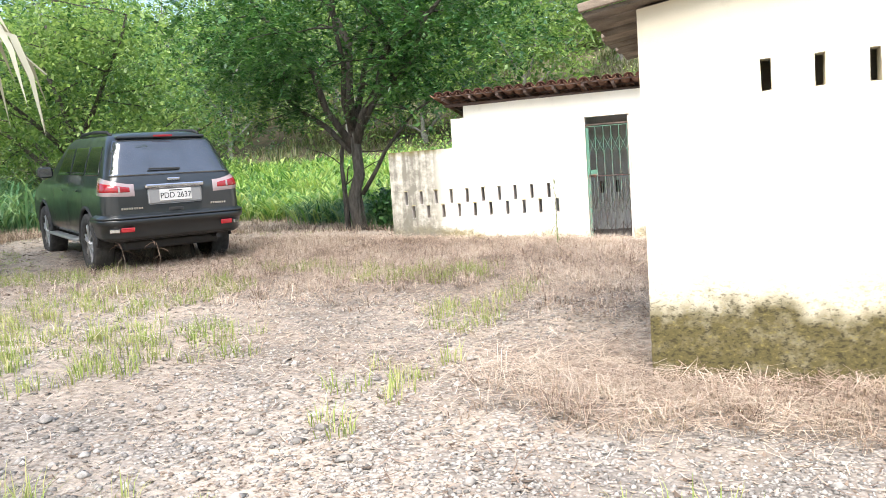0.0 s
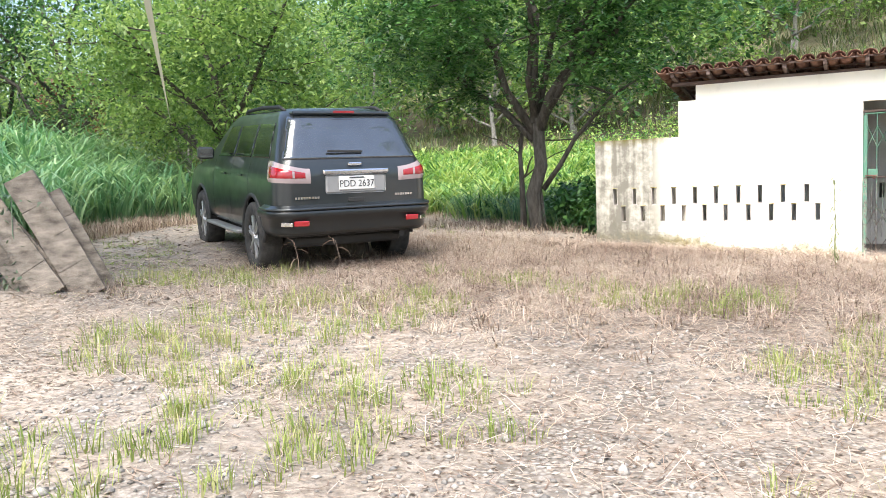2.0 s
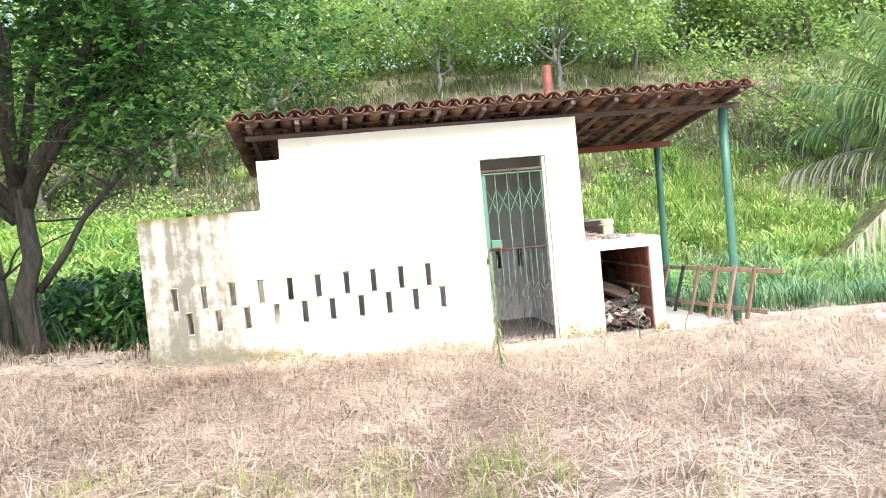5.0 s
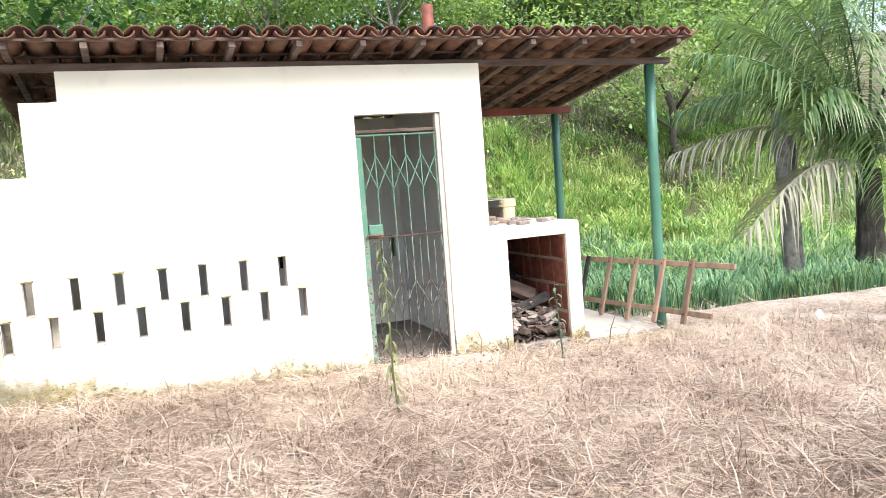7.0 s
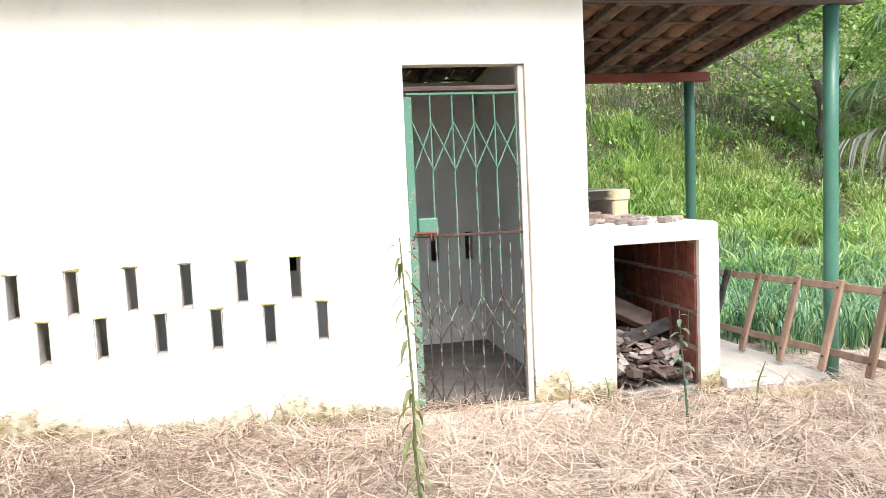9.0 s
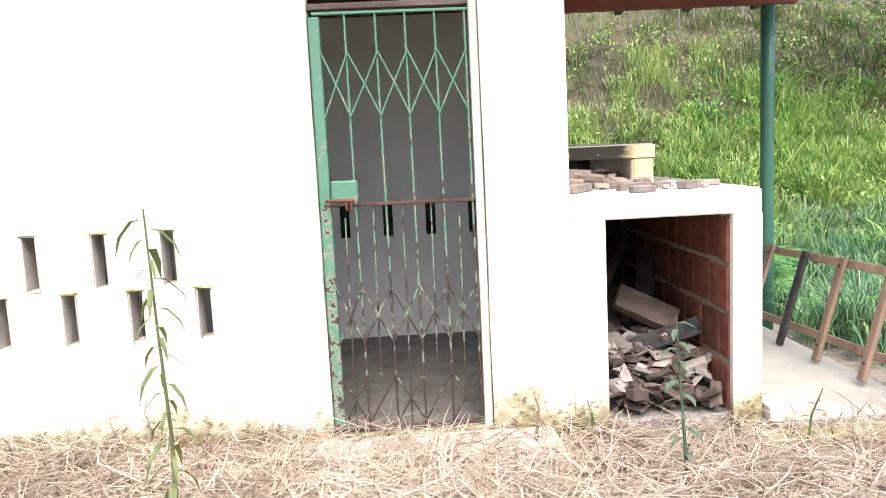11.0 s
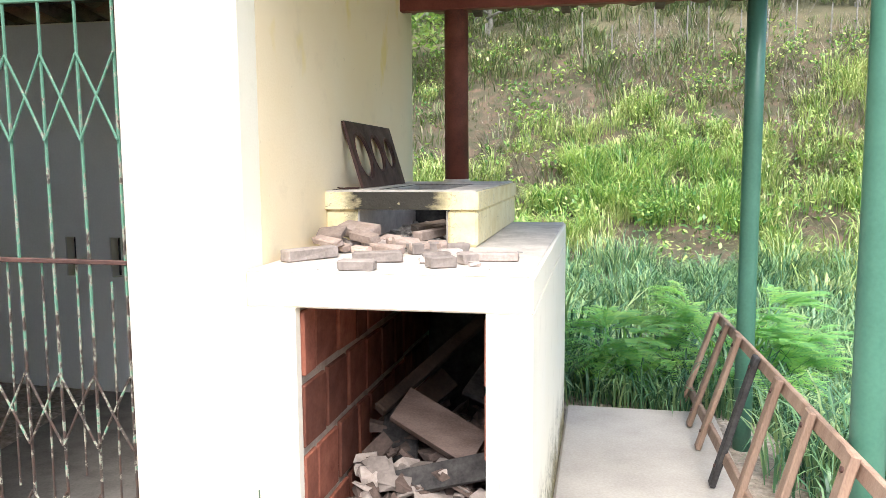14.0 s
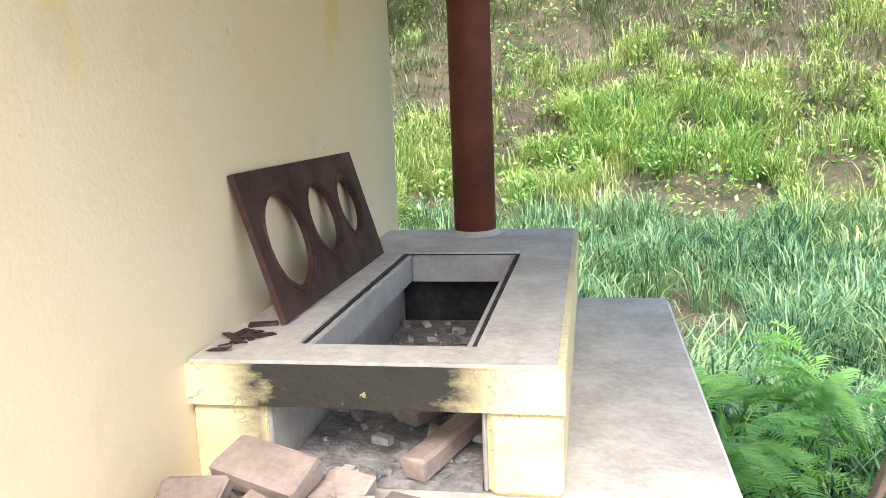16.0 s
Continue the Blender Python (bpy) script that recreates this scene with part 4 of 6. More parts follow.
def leafcloud(centres, per, spread, size, flat=0.7):
    """Leaves around twig ends: each a folded kite of two triangles' worth of blade."""
    n = len(centres) * per
    c = np.repeat(np.asarray(centres), per, 0) + RNG.normal(0, 1, (n, 3)) * np.array([spread, spread, spread * flat])
    a, e = RNG.uniform(0, 6.283, n), RNG.normal(-0.35, 0.5, n)
    L = size * RNG.uniform(0.6, 1.3, n)
    d = np.stack([np.cos(a) * np.cos(e), np.sin(a) * np.cos(e), np.sin(e)], 1) * L[:, None]
    s = np.stack([-np.sin(a), np.cos(a), RNG.normal(0, 0.35, n)], 1) * (L * 0.26)[:, None]
    V = np.stack([c, c + d * 0.5 - s, c + d, c + d * 0.5 + s], 1)
    return V.reshape(-1, 3), ((np.arange(n) * 4)[:, None] + np.array([0, 1, 2, 3])).ravel(), np.full(n, 4)


def sprays(centres, twigs, pairs, spread, length, size):
    """Feathered sprays: each a hanging twig with leaflets in pairs."""
    n = len(centres) * twigs
    root = np.repeat(np.asarray(centres), twigs, 0) + RNG.normal(0, spread, (n, 3))
    az, el = RNG.uniform(0, 6.283, n), RNG.normal(-0.25, 0.4, n)
    d = np.stack([np.cos(az) * np.cos(el), np.sin(az) * np.cos(el), np.sin(el)], 1)
    side = np.stack([-np.sin(az), np.cos(az), RNG.normal(0, 0.3, n)], 1)
    L = length * RNG.uniform(0.6, 1.3, n)
    V = []
    for j in range(pairs):
        q = (j + 0.5) / pairs
        p = root + d * (L * q)[:, None] - np.stack([0 * L, 0 * L, 0.35 * L * q * q], 1)
        for sg in (-1, 1):
            k = size * RNG.uniform(0.7, 1.2, n)
            t = (d * 0.55 + side * sg * 0.85 + RNG.normal(0, 0.25, (n, 3))) * k[:, None]
            w = np.cross(t, np.stack([0 * L, 0 * L, 0 * L + 1], 1) + RNG.normal(0, 0.35, (n, 3))) * 0.24
            V.append(np.stack([p, p + t * 0.5 - w, p + t, p + t * 0.5 + w], 1))
    V = np.concatenate(V)
    return V.reshape(-1, 3), ((np.arange(len(V)) * 4)[:, None] + np.array([0, 1, 2, 3])).ravel(), np.full(len(V), 4)


UG = spots(420, -5.4, -3.4, 2.4, 4.8, off_slab)
stuff("dark_undergrowth", leafcloud(np.column_stack([UG, gz(UG[:, 0], UG[:, 1]) + RNG.uniform(0.05, 0.95, 420)]), 26, 0.16, 0.15), M["foliage"], "lush dark green undergrowth beside the low wall", "plants")


def limb(bm, a, b, r0, r1, sag=0.0, sides=8, n=5):
    a, b = Vector(a), Vector(b)
    pts, k = [], (b - a).length
    for i in range(n + 1):
        s = i / n
        j = Vector((random.gauss(0, 1), random.gauss(0, 1), random.gauss(0, 0.6))) * 0.03 * k * (s * (1 - s) * 4)
        pts.append(a.lerp(b, s) + j + Vector((0, 0, sag * math.sin(math.pi * s))))
    tube(bm, pts, [r0 + (r1 - r0) * i / n for i in range(n + 1)], sides)
    return pts


def broad_tree(name, label, at, trunk_top, r, limbs, crown_n, per, size, spread, mat_leaf, mat_bark, extra=None, low=0.0, feather=False, hollow=0.0):
    """Trunk, forking limbs with twigs, and leaves gathered at the twig ends, so that the crown has gaps."""
    x, y = at
    z = float(gz(x, y))
    base = Vector((x, y, z))
    tr = thing(name, label, "tree", base)
    bm = bmesh.new()
    topp = base + Vector(trunk_top)
    limb(bm, base - Vector((0, 0, 0.2)), topp, r * 1.15, r * 0.85, sides=12)
    for k in range(5):
        a = k * 1.256 + random.random()
        tube(bm, [base + Vector((math.cos(a) * r * 1.9, math.sin(a) * r * 1.9, -0.1)), base + Vector((math.cos(a) * r * 0.9, math.sin(a) * r * 0.9, 0.15)), base + Vector((math.cos(a) * r * 0.4, math.sin(a) * r * 0.4, 0.9))], [r * 0.3, r * 0.35, r * 0.2], 6)
    part("trunk", bm, mat_bark, tr, smooth=True)
    ends = []
    for start, tip, r0 in limbs:
        bm = bmesh.new()
        s = base + Vector(start)
        e = base + Vector(tip)
        pts = limb(bm, s, e, r0, r0 * 0.35, 0.15)
        for k in range(7):
            p = pts[2 + k % (len(pts) - 2)]
            q = p + Vector((random.gauss(0, 1), random.gauss(0, 1), random.uniform(-0.3, 0.9))).normalized() * (e - s).length * random.uniform(0.25, 0.5)
            tw = limb(bm, p, q, r0 * 0.28, 0.012, 0.05, 4, 4)
            ends += tw[2:]
        ends += pts[3:]
        part("limb", bm, mat_bark, tr, smooth=True)
    ends = np.array(ends)
    c = ends[RNG.integers(0, len(ends), crown_n)] + RNG.normal(0, spread, (crown_n, 3))
    c = c[c[:, 2] > z + low]
    if extra is not None:
        c = np.concatenate([c, extra(base)])
    if hollow:
        off = np.abs((c[:, 0] - x) * 0.9 + (c[:, 1] - y) * 0.42)
        front = (c[:, 1] < y + 1.2) & (c[:, 2] < z + 5.0)
        c = c[~(front & (off < hollow)) | (RNG.uniform(0, 1, len(c)) < 0.22)]
    v, f, s = sprays(c, 3, per, spread * 0.9, size * 4.2, size) if feather else leafcloud(c, per, size * 2.2, size)
    crown = new("crown", np_mesh("crown", v - np.array(base), f, s, mat_leaf))
    crown.parent = tr
    return tr


L1 = [((-0.04, 0, 1.85), (-2.1, -0.5, 5.3), 0.09), ((0.0, 0, 2.0), (-0.5, 0.3, 6.7), 0.115), ((0.08, 0, 1.9), (1.6, -0.5, 4.3), 0.105), ((0.08, 0.1, 2.1), (2.7, 0.3, 4.7), 0.075),
      ((0.12, 0, 0.8), (2.0, -0.4, 2.6), 0.052), ((-0.06, 0, 1.7), (-2.9, 0.5, 3.9), 0.07), ((0, 0, 2.1), (0.3, 2.0, 5.8), 0.08), ((0, 0, 2.1), (0.8, -2.0, 5.2), 0.07), ((0.1, 0, 2.0), (3.6, -1.2, 5.2), 0.065), ((-0.34, 0.1, -0.1), (-0.28, 0.15, 2.3), 0.07)]


def skirt(b):
    """Twig ends of the lower crown, hanging all round it, and the dense top."""
    a, r = RNG.uniform(0, 6.283, 460), RNG.uniform(1.2, 4.2, 460)
    ring_ = np.stack([np.cos(a) * r + 0.3, np.sin(a) * r * 0.8, 2.85 + 0.3 * np.sin(a * 3.0) + 0.2 * np.abs(r - 2.4) + RNG.uniform(0.0, 1.7, 460)], 1)
    crest = np.stack([RNG.normal(-0.4, 2.7, 560), RNG.normal(0.3, 1.9, 560), RNG.uniform(3.6, 6.8, 560)], 1)
    return np.array(b) + np.concatenate([ring_, crest])


broad_tree("shade_tree", "large spreading shade tree with dark feathery foliage and forked trunk", (-5.35, 2.85), (0.04, 0, 2.1), 0.125, L1, 1250, 8, 0.088, 0.30, M["foliage"], M["bark"], skirt, low=2.5, feather=True, hollow=0.75)
left_limbs = lambda w, h: [((0, 0, h * 0.18), (-w, -0.4, h * 0.62), 0.08), ((0, 0, h * 0.3), (-0.3 * w, 0.4, h), 0.09), ((0, 0, h * 0.3), (0.7 * w, -0.6, h * 0.85), 0.08), ((0, 0, h * 0.15), (w, 0.5, h * 0.42), 0.07), ((0, 0, h * 0.3), (0.1, -w * 0.8, h * 0.7), 0.07)]
for x, y, w, h, n in ((-13.2, 3.2, 3.6, 6.0, 1500), (-17.5, 7.5, 4.2, 7.5, 1400), (-23.0, -0.5, 4.0, 7.0, 1100), (-21.5, 5.0, 4.4, 8.5, 1000), (-29.0, 8.0, 4.6, 10.0, 1000)):
    broad_tree("yard_tree", "multi-stemmed leafy tree with pale green broad leaves", (x, y), (0.1, 0, h * 0.32), 0.13, left_limbs(w, h), n, 17, 0.13, 0.40, M["foliage_pale"] if x > -15 else M["foliage"], M["bark"], low=1.7)

broad_tree("hill_edge_tree", "wide airy tree with pale green crown on the slope", (24.0, 27.0), (-0.5, 0, 3.6), 0.2, left_limbs(7.0, 9.0), 900, 12, 0.26, 0.5, M["foliage_pale"], M["bark"])
# Added tree: its crown hangs above the view and shades the car's ground.
broad_tree("yard_edge_tree", "broad tree added at the yard's edge, mostly unseen, to shade the car", (-8.05, -7.45), (0.1, 0.0, 4.6), 0.40, [((0, 0, 4.0), (-3.0, 0.4, 6.6), 0.14), ((0, 0, 4.2), (2.6, 0.8, 6.9), 0.14), ((0, 0, 4.2), (0.4, 3.0, 6.8), 0.14), ((0, 0, 4.2), (-0.3, -2.8, 6.8), 0.14), ((0, 0, 4.4), (1.4, 2.2, 7.6), 0.12)], 900, 13, 0.17, 0.45, M["foliage"], M["bark"])
# wooded hillside: three kinds of tree, copied
kinds = []
for k, (w, h, n, mt) in enumerate(((3.8, 7.5, 400, "foliage_pale"), (3.0, 6.0, 320, "foliage_pale"), (4.4, 8.5, 420, "foliage_pale"))):
    kinds.append(broad_tree("hill_tree", "hillside tree with an open leafy crown", (-30 + 9 * k, 30 + 3 * k), (0.2, 0.1, h * 0.35), 0.12, left_limbs(w, h), n, 11, 0.30, 0.5, M[mt], M["bark_pale"]))
    tagged(kinds[-1], group="trees on the hillside")
rt = random.Random(5)
for i in range(48):
    x = -62 + 125 * (i / 48) + rt.uniform(-2, 2)
    y = rt.choice((40, 42, 45, 48, 52)) + rt.uniform(-1.5, 2.0)
    s = rt.uniform(0.75, 1.35)
    copy_thing(kinds[i % 3], pose(x, y, float(gz(x, y)), 0, 0, rt.uniform(0, 360)) @ Matrix.Scale(s, 4))
for x, y in ((-25, 16), (-27, 15.5), (-33, 21), (-38, 12), (-24, 26), (-13, 28), (-8, 31), (-17, 27), (-3.5, 36), (6, 37.5), (13, 37), (-31, 2), (-38, 1), (-30, -3), (-30, 5.5), (-40, 14), (-37, 22), (-43, 19), (-41, 8), (-45, 25), (-27, 2), (-35, 8), (-37, 10.5), (-33, 12.5), (-41, 11.5)):
    copy_thing(kinds[rt.randrange(3)], pose(x, y, float(gz(x, y)) - 0.3, 0, 0, rt.uniform(0, 360)))
# thin stakes of a fence across the hill
for i in range(26):
    x = 1.0 + i * 1.1 + rt.uniform(-0.3, 0.3)
    y = 33.0 + 0.05 * i + rt.uniform(-0.4, 0.4)
    z = float(gz(x, y))
    bm = bmesh.new()
    tube(bm, [(x, y, z - 0.2), (x + rt.uniform(-0.06, 0.06), y, z + rt.uniform(1.1, 1.8))], [0.04, 0.028], 6)
    solo("fence_post", bm, M["bark_pale"], "thin grey wooden fence stake on the hillside", "fence post", group="fence stakes", at=(x, y, z))
# low shrubs between the tussocks
woods = np.column_stack([(q := spots(4200, -60, 60, 46, 62)), gz(q[:, 0], q[:, 1]) + RNG.uniform(0.2, 9.0, 4200) * RNG.uniform(0.2, 1, 4200)])
stuff("far_woods", leafcloud(woods, 20, 0.8, 0.45), M["foliage_pale"], "scrubby far woods along the ridge", "woods")
SH = leafcloud(np.column_stack([(q := spots(520, -14, 34, 18, 33, off_slab)), gz(q[:, 0], q[:, 1]) + RNG.uniform(0.2, 1.0, 520)]), 46, 0.34, 0.17)
stuff("hill_shrubs", SH, M["lime"], "low leafy shrubs on the hillside", "shrub")


def frond(bm_r, root, tip, sag, n=40, length=0.45, width=0.03, r=0.016, hang=0.35):
    """A feather palm frond: arching rib into bm_r, leaflets returned as arrays."""
    root, tip = Vector(root), Vector(tip)
    pts = [root.lerp(tip, i / 12) + Vector((0, 0, sag * math.sin(math.pi * (i / 12) ** 0.8))) for i in range(13)]
    tube(bm_r, pts, [r * (1 - 0.85 * i / 12) for i in range(13)], 6)
    B, A, H, W, D = [], [], [], [], []
    for i in range(n):
        s = 0.12 + 0.86 * i / n
        k = min(int(s * 12), 11)
        p = pts[k].lerp(pts[k + 1], s * 12 - k)
        d = (pts[k + 1] - pts[k]).normalized()
        az = math.atan2(d.y, d.x)
        for sg in (-1, 1):
            B.append(p)
            A.append((az + sg * random.uniform(0.75, 1.15), d.z))
            H.append(length * (0.45 + 0.9 * math.sin(math.pi * min(1, s * 0.9 + 0.08))) * random.uniform(0.8, 1.1))
    m = len(B)
    b, az, L = np.array(B), np.array([a[0] for a in A]), np.array(H)
    d = np.stack([np.cos(az), np.sin(az), np.zeros(m)], 1)
    s_ = np.stack([-np.sin(az), np.cos(az), np.full(m, 0.3)], 1) * width / 2
    fall = RNG.uniform(0.6, 1.3, m) * hang
    V = []
    for q in (0.0, 0.35, 0.7):
        c = b + d * (L * q * (1 - 0.3 * fall * q))[:, None] + np.stack([np.zeros(m), np.zeros(m), 0.12 * L * q - L * fall * q * q], 1)
        V += [c - s_ * (1 - q * 0.6), c + s_ * (1 - q * 0.6)]
    V.append(b + d * (L * (1 - 0.3 * fall))[:, None] + np.stack([np.zeros(m), np.zeros(m), 0.12 * L - L * fall], 1))
    V = np.stack(V, 1)
    o = (np.arange(m) * 7)[:, None]
    F = np.concatenate([o + np.array([0, 1, 3, 2]), o + np.array([2, 3, 5, 4]), o + np.array([4, 5, 6])], 1)
    return V.reshape(-1, 3), F.ravel(), np.tile([4, 4, 3], m)


def palm(label, at, height, fronds, r=0.15, lean=(0, 0)):
    x, y = at
    z = float(gz(x, y))
    pt = thing("coconut_palm", label, "palm", (x, y, z))
    bm = bmesh.new()
    pts = [(x + lean[0] * s * s, y + lean[1] * s * s, z - 0.2 + (height + 0.2) * s) for s in [i / 14 for i in range(15)]]
    tube(bm, pts, [r * (1.25 - 0.35 * i / 14) * (1.06 if i % 2 else 0.97) for i in range(15)], 12)
    part("trunk", bm, M["bark"], pt)
    c = Vector(pts[-1])
    for tip, sag, dry in fronds:
        bm = bmesh.new()
        arr = frond(bm, c + Vector((0, 0, -0.05)), Vector(tip), sag, 60, 0.68, 0.032, 0.024, 1.0 if dry else 0.7)
        rib = part("frond", bm, M["palm_dry" if dry else "palm"], pt, "dry hanging frond" if dry else "")
        lf = new("foliage", np_mesh("foliage", arr[0] - np.array(c0 := (x, y, z)), arr[1], arr[2], M["palm_dry" if dry else "palm"]))
        lf.parent = rib
    return pt


palm("young coconut palm with long arching fronds at the yard edge", (7.75, 2.2), 1.75, [
    ((5.72, 2.40, 0.34), 0.45, True), ((5.62, 3.68, 1.46), 0.55, True), ((5.69, 3.61, 2.03), 0.75, False), ((5.54, 2.99, 2.80), 0.60, False), ((6.38, 3.48, 3.42), 0.55, False), ((6.74, 3.01, 3.91), 0.50, False), ((7.16, 2.46, 4.21), 0.40, False), ((7.65, 1.89, 4.19), 0.30, False), ((8.16, 1.45, 3.48), 0.60, False), ((8.61, 1.00, 2.58), 0.80, False), ((8.77, 0.85, 1.08), 0.80, False), ((8.38, 1.34, 0.13), 0.70, True), ((8.51, 3.60, 0.01), 0.90, False), ((7.95, 3.82, 3.27), 0.60, False), ((6.89, 1.83, 3.27), 0.50, False), ((7.79, 4.36, 2.77), 0.80, False), ((6.89, 4.00, 2.40), 0.80, False), ((7.18, 1.35, 0.51), 0.90, False), ((6.43, 2.13, 1.62), 0.90, False)], 0.17)
palm("tall coconut palm with dry fronds hanging over the path", (-3.3, -13.3), 4.2, [
    ((-0.25, -10.30, 1.62), 0.8, True), ((-0.37, -10.43, 1.58), 0.75, True), ((-0.49, -10.57, 1.60), 0.8, True), ((-0.57, -10.68, 1.62), 0.85, True), ((-0.20, -10.52, 1.70), 0.9, True), ((-5.0, -11.0, 3.6), 0.9, False), ((-6.0, -14.0, 3.4), 0.9, False), ((-2.5, -16.0, 3.6), 0.9, False), ((-1.0, -14.6, 4.4), 0.7, False)], 0.17)
for k, (x, y, h) in enumerate(((7.0, 2.8, 2.9), (7.28, 3.0, 2.6))):
    z = float(gz(x, y))
    bm = bmesh.new()
    tube(bm, [(x, y, z - 0.15), (x + 0.01, y, z + 0.1), (x - 0.05, y + 0.02, z + 0.9), (x - 0.16 + 0.08 * k, y + 0.05, z + h)], [0.17, 0.13, 0.115, 0.10], 14)
    solo("bare_trunk", bm, M["bark_pale"], "pale mottled bare trunk at the yard edge", "trunk", group="bare trunks", smooth=True, at=(x, y, z))


def fern_bush(at, n, height, reach, label):
    """A bush of doubly feathered leaves."""
    x, y = at
    z = float(gz(x, y))
    th = thing("mimosa_bush", label, "bush", (x, y, z))
    bm = bmesh.new()
    sets = []
    for i in range(n):
        a = random.uniform(0, 6.283)
        h = height * random.uniform(0.35, 1.0)
        rr = reach * random.uniform(0.1, 0.75)
        p = Vector((x + math.cos(a) * rr, y + math.sin(a) * rr, z + h))
        limb(bm, (x + random.uniform(-0.2, 0.2), y + random.uniform(-0.2, 0.2), z - 0.05), p, 0.010, 0.004, 0.05, 5, 3)
        for k in range(7):
            b = a + random.uniform(-1.4, 1.4)
            q = p + Vector((math.cos(b), math.sin(b), random.uniform(-0.1, 0.35))) * 0.28
            sets.append(frond(bm, p, q, 0.04, 15, 0.062, 0.0085, 0.0018, 0.12))
    part("stem", bm, M["mimosa"], th)
    v, f, s = joined(*sets)
    lf = new("foliage", np_mesh("foliage", v - np.array((x, y, z)), f, s, M["mimosa"]))
    lf.parent = th


fern_bush((2.85, 2.95), 38, 0.62, 0.7, "bright green feathery mimosa bush behind the slab")
fern_bush((3.55, 2.7), 26, 0.55, 0.7, "bright green feathery mimosa bush behind the slab")
fern_bush((2.1, 2.75), 24, 0.42, 0.45, "bright green feathery mimosa bush behind the slab")


# ---- parked car ----
def paint(name, col, rough, metal=0.0, coat=0.0, grain=0.03):
    m, nt, b = nodes_of(name)
    v = place(nt)
    n = noise_tex(nt, v, 3.0, 5.0)
    nt.links.new(mix(nt, ramp(nt, n, [(0.45, 0), (0.75, 0.5)]), col, [min(1, c * 0.6 + grain) for c in col]), b.inputs["Base Color"])
    nt.links.new(ramp(nt, n, [(0.3, rough), (0.8, min(1, rough + 0.15))]), b.inputs["Roughness"])
    b.inputs["Metallic"].default_value = metal
    b.inputs["Coat Weight"].default_value = coat
    b.inputs["Coat Roughness"].default_value = 0.05
    return m


M["carpaint"] = paint("dark_grey_car_paint", (0.034, 0.040, 0.043), 0.36, 0.6, 0.8, 0.004)
M["carglass"] = paint("tinted_car_glass", (0.16, 0.175, 0.19), 0.03, 0.8, 0.3, 0.0)
M["bumper"] = paint("dark_bumper_paint", (0.016, 0.019, 0.020), 0.34, 0.3, 0.5, 0.003)
M["sideglass"] = paint("dark_side_glass", (0.010, 0.011, 0.012), 0.04, 0.0, 0.3, 0.0)
M["chrome"] = paint("chrome_trim", (0.75, 0.75, 0.76), 0.15, 1.0)
M["blackplastic"] = paint("black_plastic", (0.02, 0.02, 0.02), 0.6)
M["rubber"] = surf("dusty_tyre_rubber", (0.015, 0.015, 0.015), (0.05, 0.047, 0.043), 12.0, 0.85, 0.4)
M["redlens"] = paint("red_lamp_lens", (0.30, 0.008, 0.014), 0.12, 0.0, 0.8)
M["clearlens"] = paint("clear_lamp_lens", (0.34, 0.27, 0.27), 0.15, 0.0, 0.8)
M["platewhite"] = paint("white_number_plate", (0.62, 0.62, 0.60), 0.45)
M["ink"] = paint("dark_lettering", (0.03, 0.03, 0.035), 0.5)
M["alloy"] = paint("alloy_wheel", (0.50, 0.50, 0.51), 0.28, 0.8)
M["silver"] = paint("silver_panel", (0.34, 0.345, 0.35), 0.3, 0.5)


def ring(z, y0, y1, w, r, n_side=90):
    """Outline of the body at a height: a rectangle w wide each side, from y0 to y1, with rounded corners, clockwise from the rear centre."""
    pts = []
    for i in range(13):
        pts.append(((w - r) * i / 12, y0))
    for i in range(1, 13):
        a = math.pi / 2 * i / 12
        pts.append((w - r + r * math.sin(a), y0 + r - r * math.cos(a)))
    for i in range(1, n_side):
        pts.append((w, y0 + r + (y1 - y0 - 2 * r) * i / n_side))
    for i in range(0, 13):
        a = math.pi / 2 * i / 12
        pts.append((w - r + r * math.cos(a), y1 - r + r * math.sin(a)))
    for i in range(1, 13):
        pts.append(((w - r) * (1 - i / 12), y1))
    half = pts
    other = [(-x, y) for x, y in reversed(half[1:-1])]
    return [Vector((x, y, z)) for x, y in half + other]


LV = [(0.42, 0.10, 4.75, 0.87, 0.26), (0.47, 0.05, 4.82, 0.90, 0.22), (0.55, 0.03, 4.86, 0.925, 0.26), (0.68, 0.04, 4.86, 0.935, 0.22), (0.80, 0.05, 4.82, 0.938, 0.2), (0.92, 0.05, 4.75, 0.935, 0.2),
      (1.03, 0.05, 4.60, 0.925, 0.19), (1.12, 0.06, 4.35, 0.905, 0.18), (1.20, 0.09, 3.80, 0.875, 0.18), (1.28, 0.14, 3.58, 0.845, 0.18), (1.42, 0.23, 3.33, 0.80, 0.18), (1.56, 0.31, 3.08, 0.75, 0.18), (1.66, 0.38, 2.90, 0.71, 0.18), (1.74, 0.50, 2.72, 0.65, 0.2), (1.785, 0.75, 2.45, 0.54, 0.2), (1.80, 1.05, 2.1, 0.38, 0.2)]
WHEELS = [(sx, y) for sx in (-1, 1) for y in (1.02, 3.87)]


def level(z):
    for a, b in zip(LV, LV[1:]):
        if a[0] <= z <= b[0]:
            s = (z - a[0]) / (b[0] - a[0])
            return [a[i] + (b[i] - a[i]) * s for i in range(1, 5)]
    return list(LV[-1][1:])


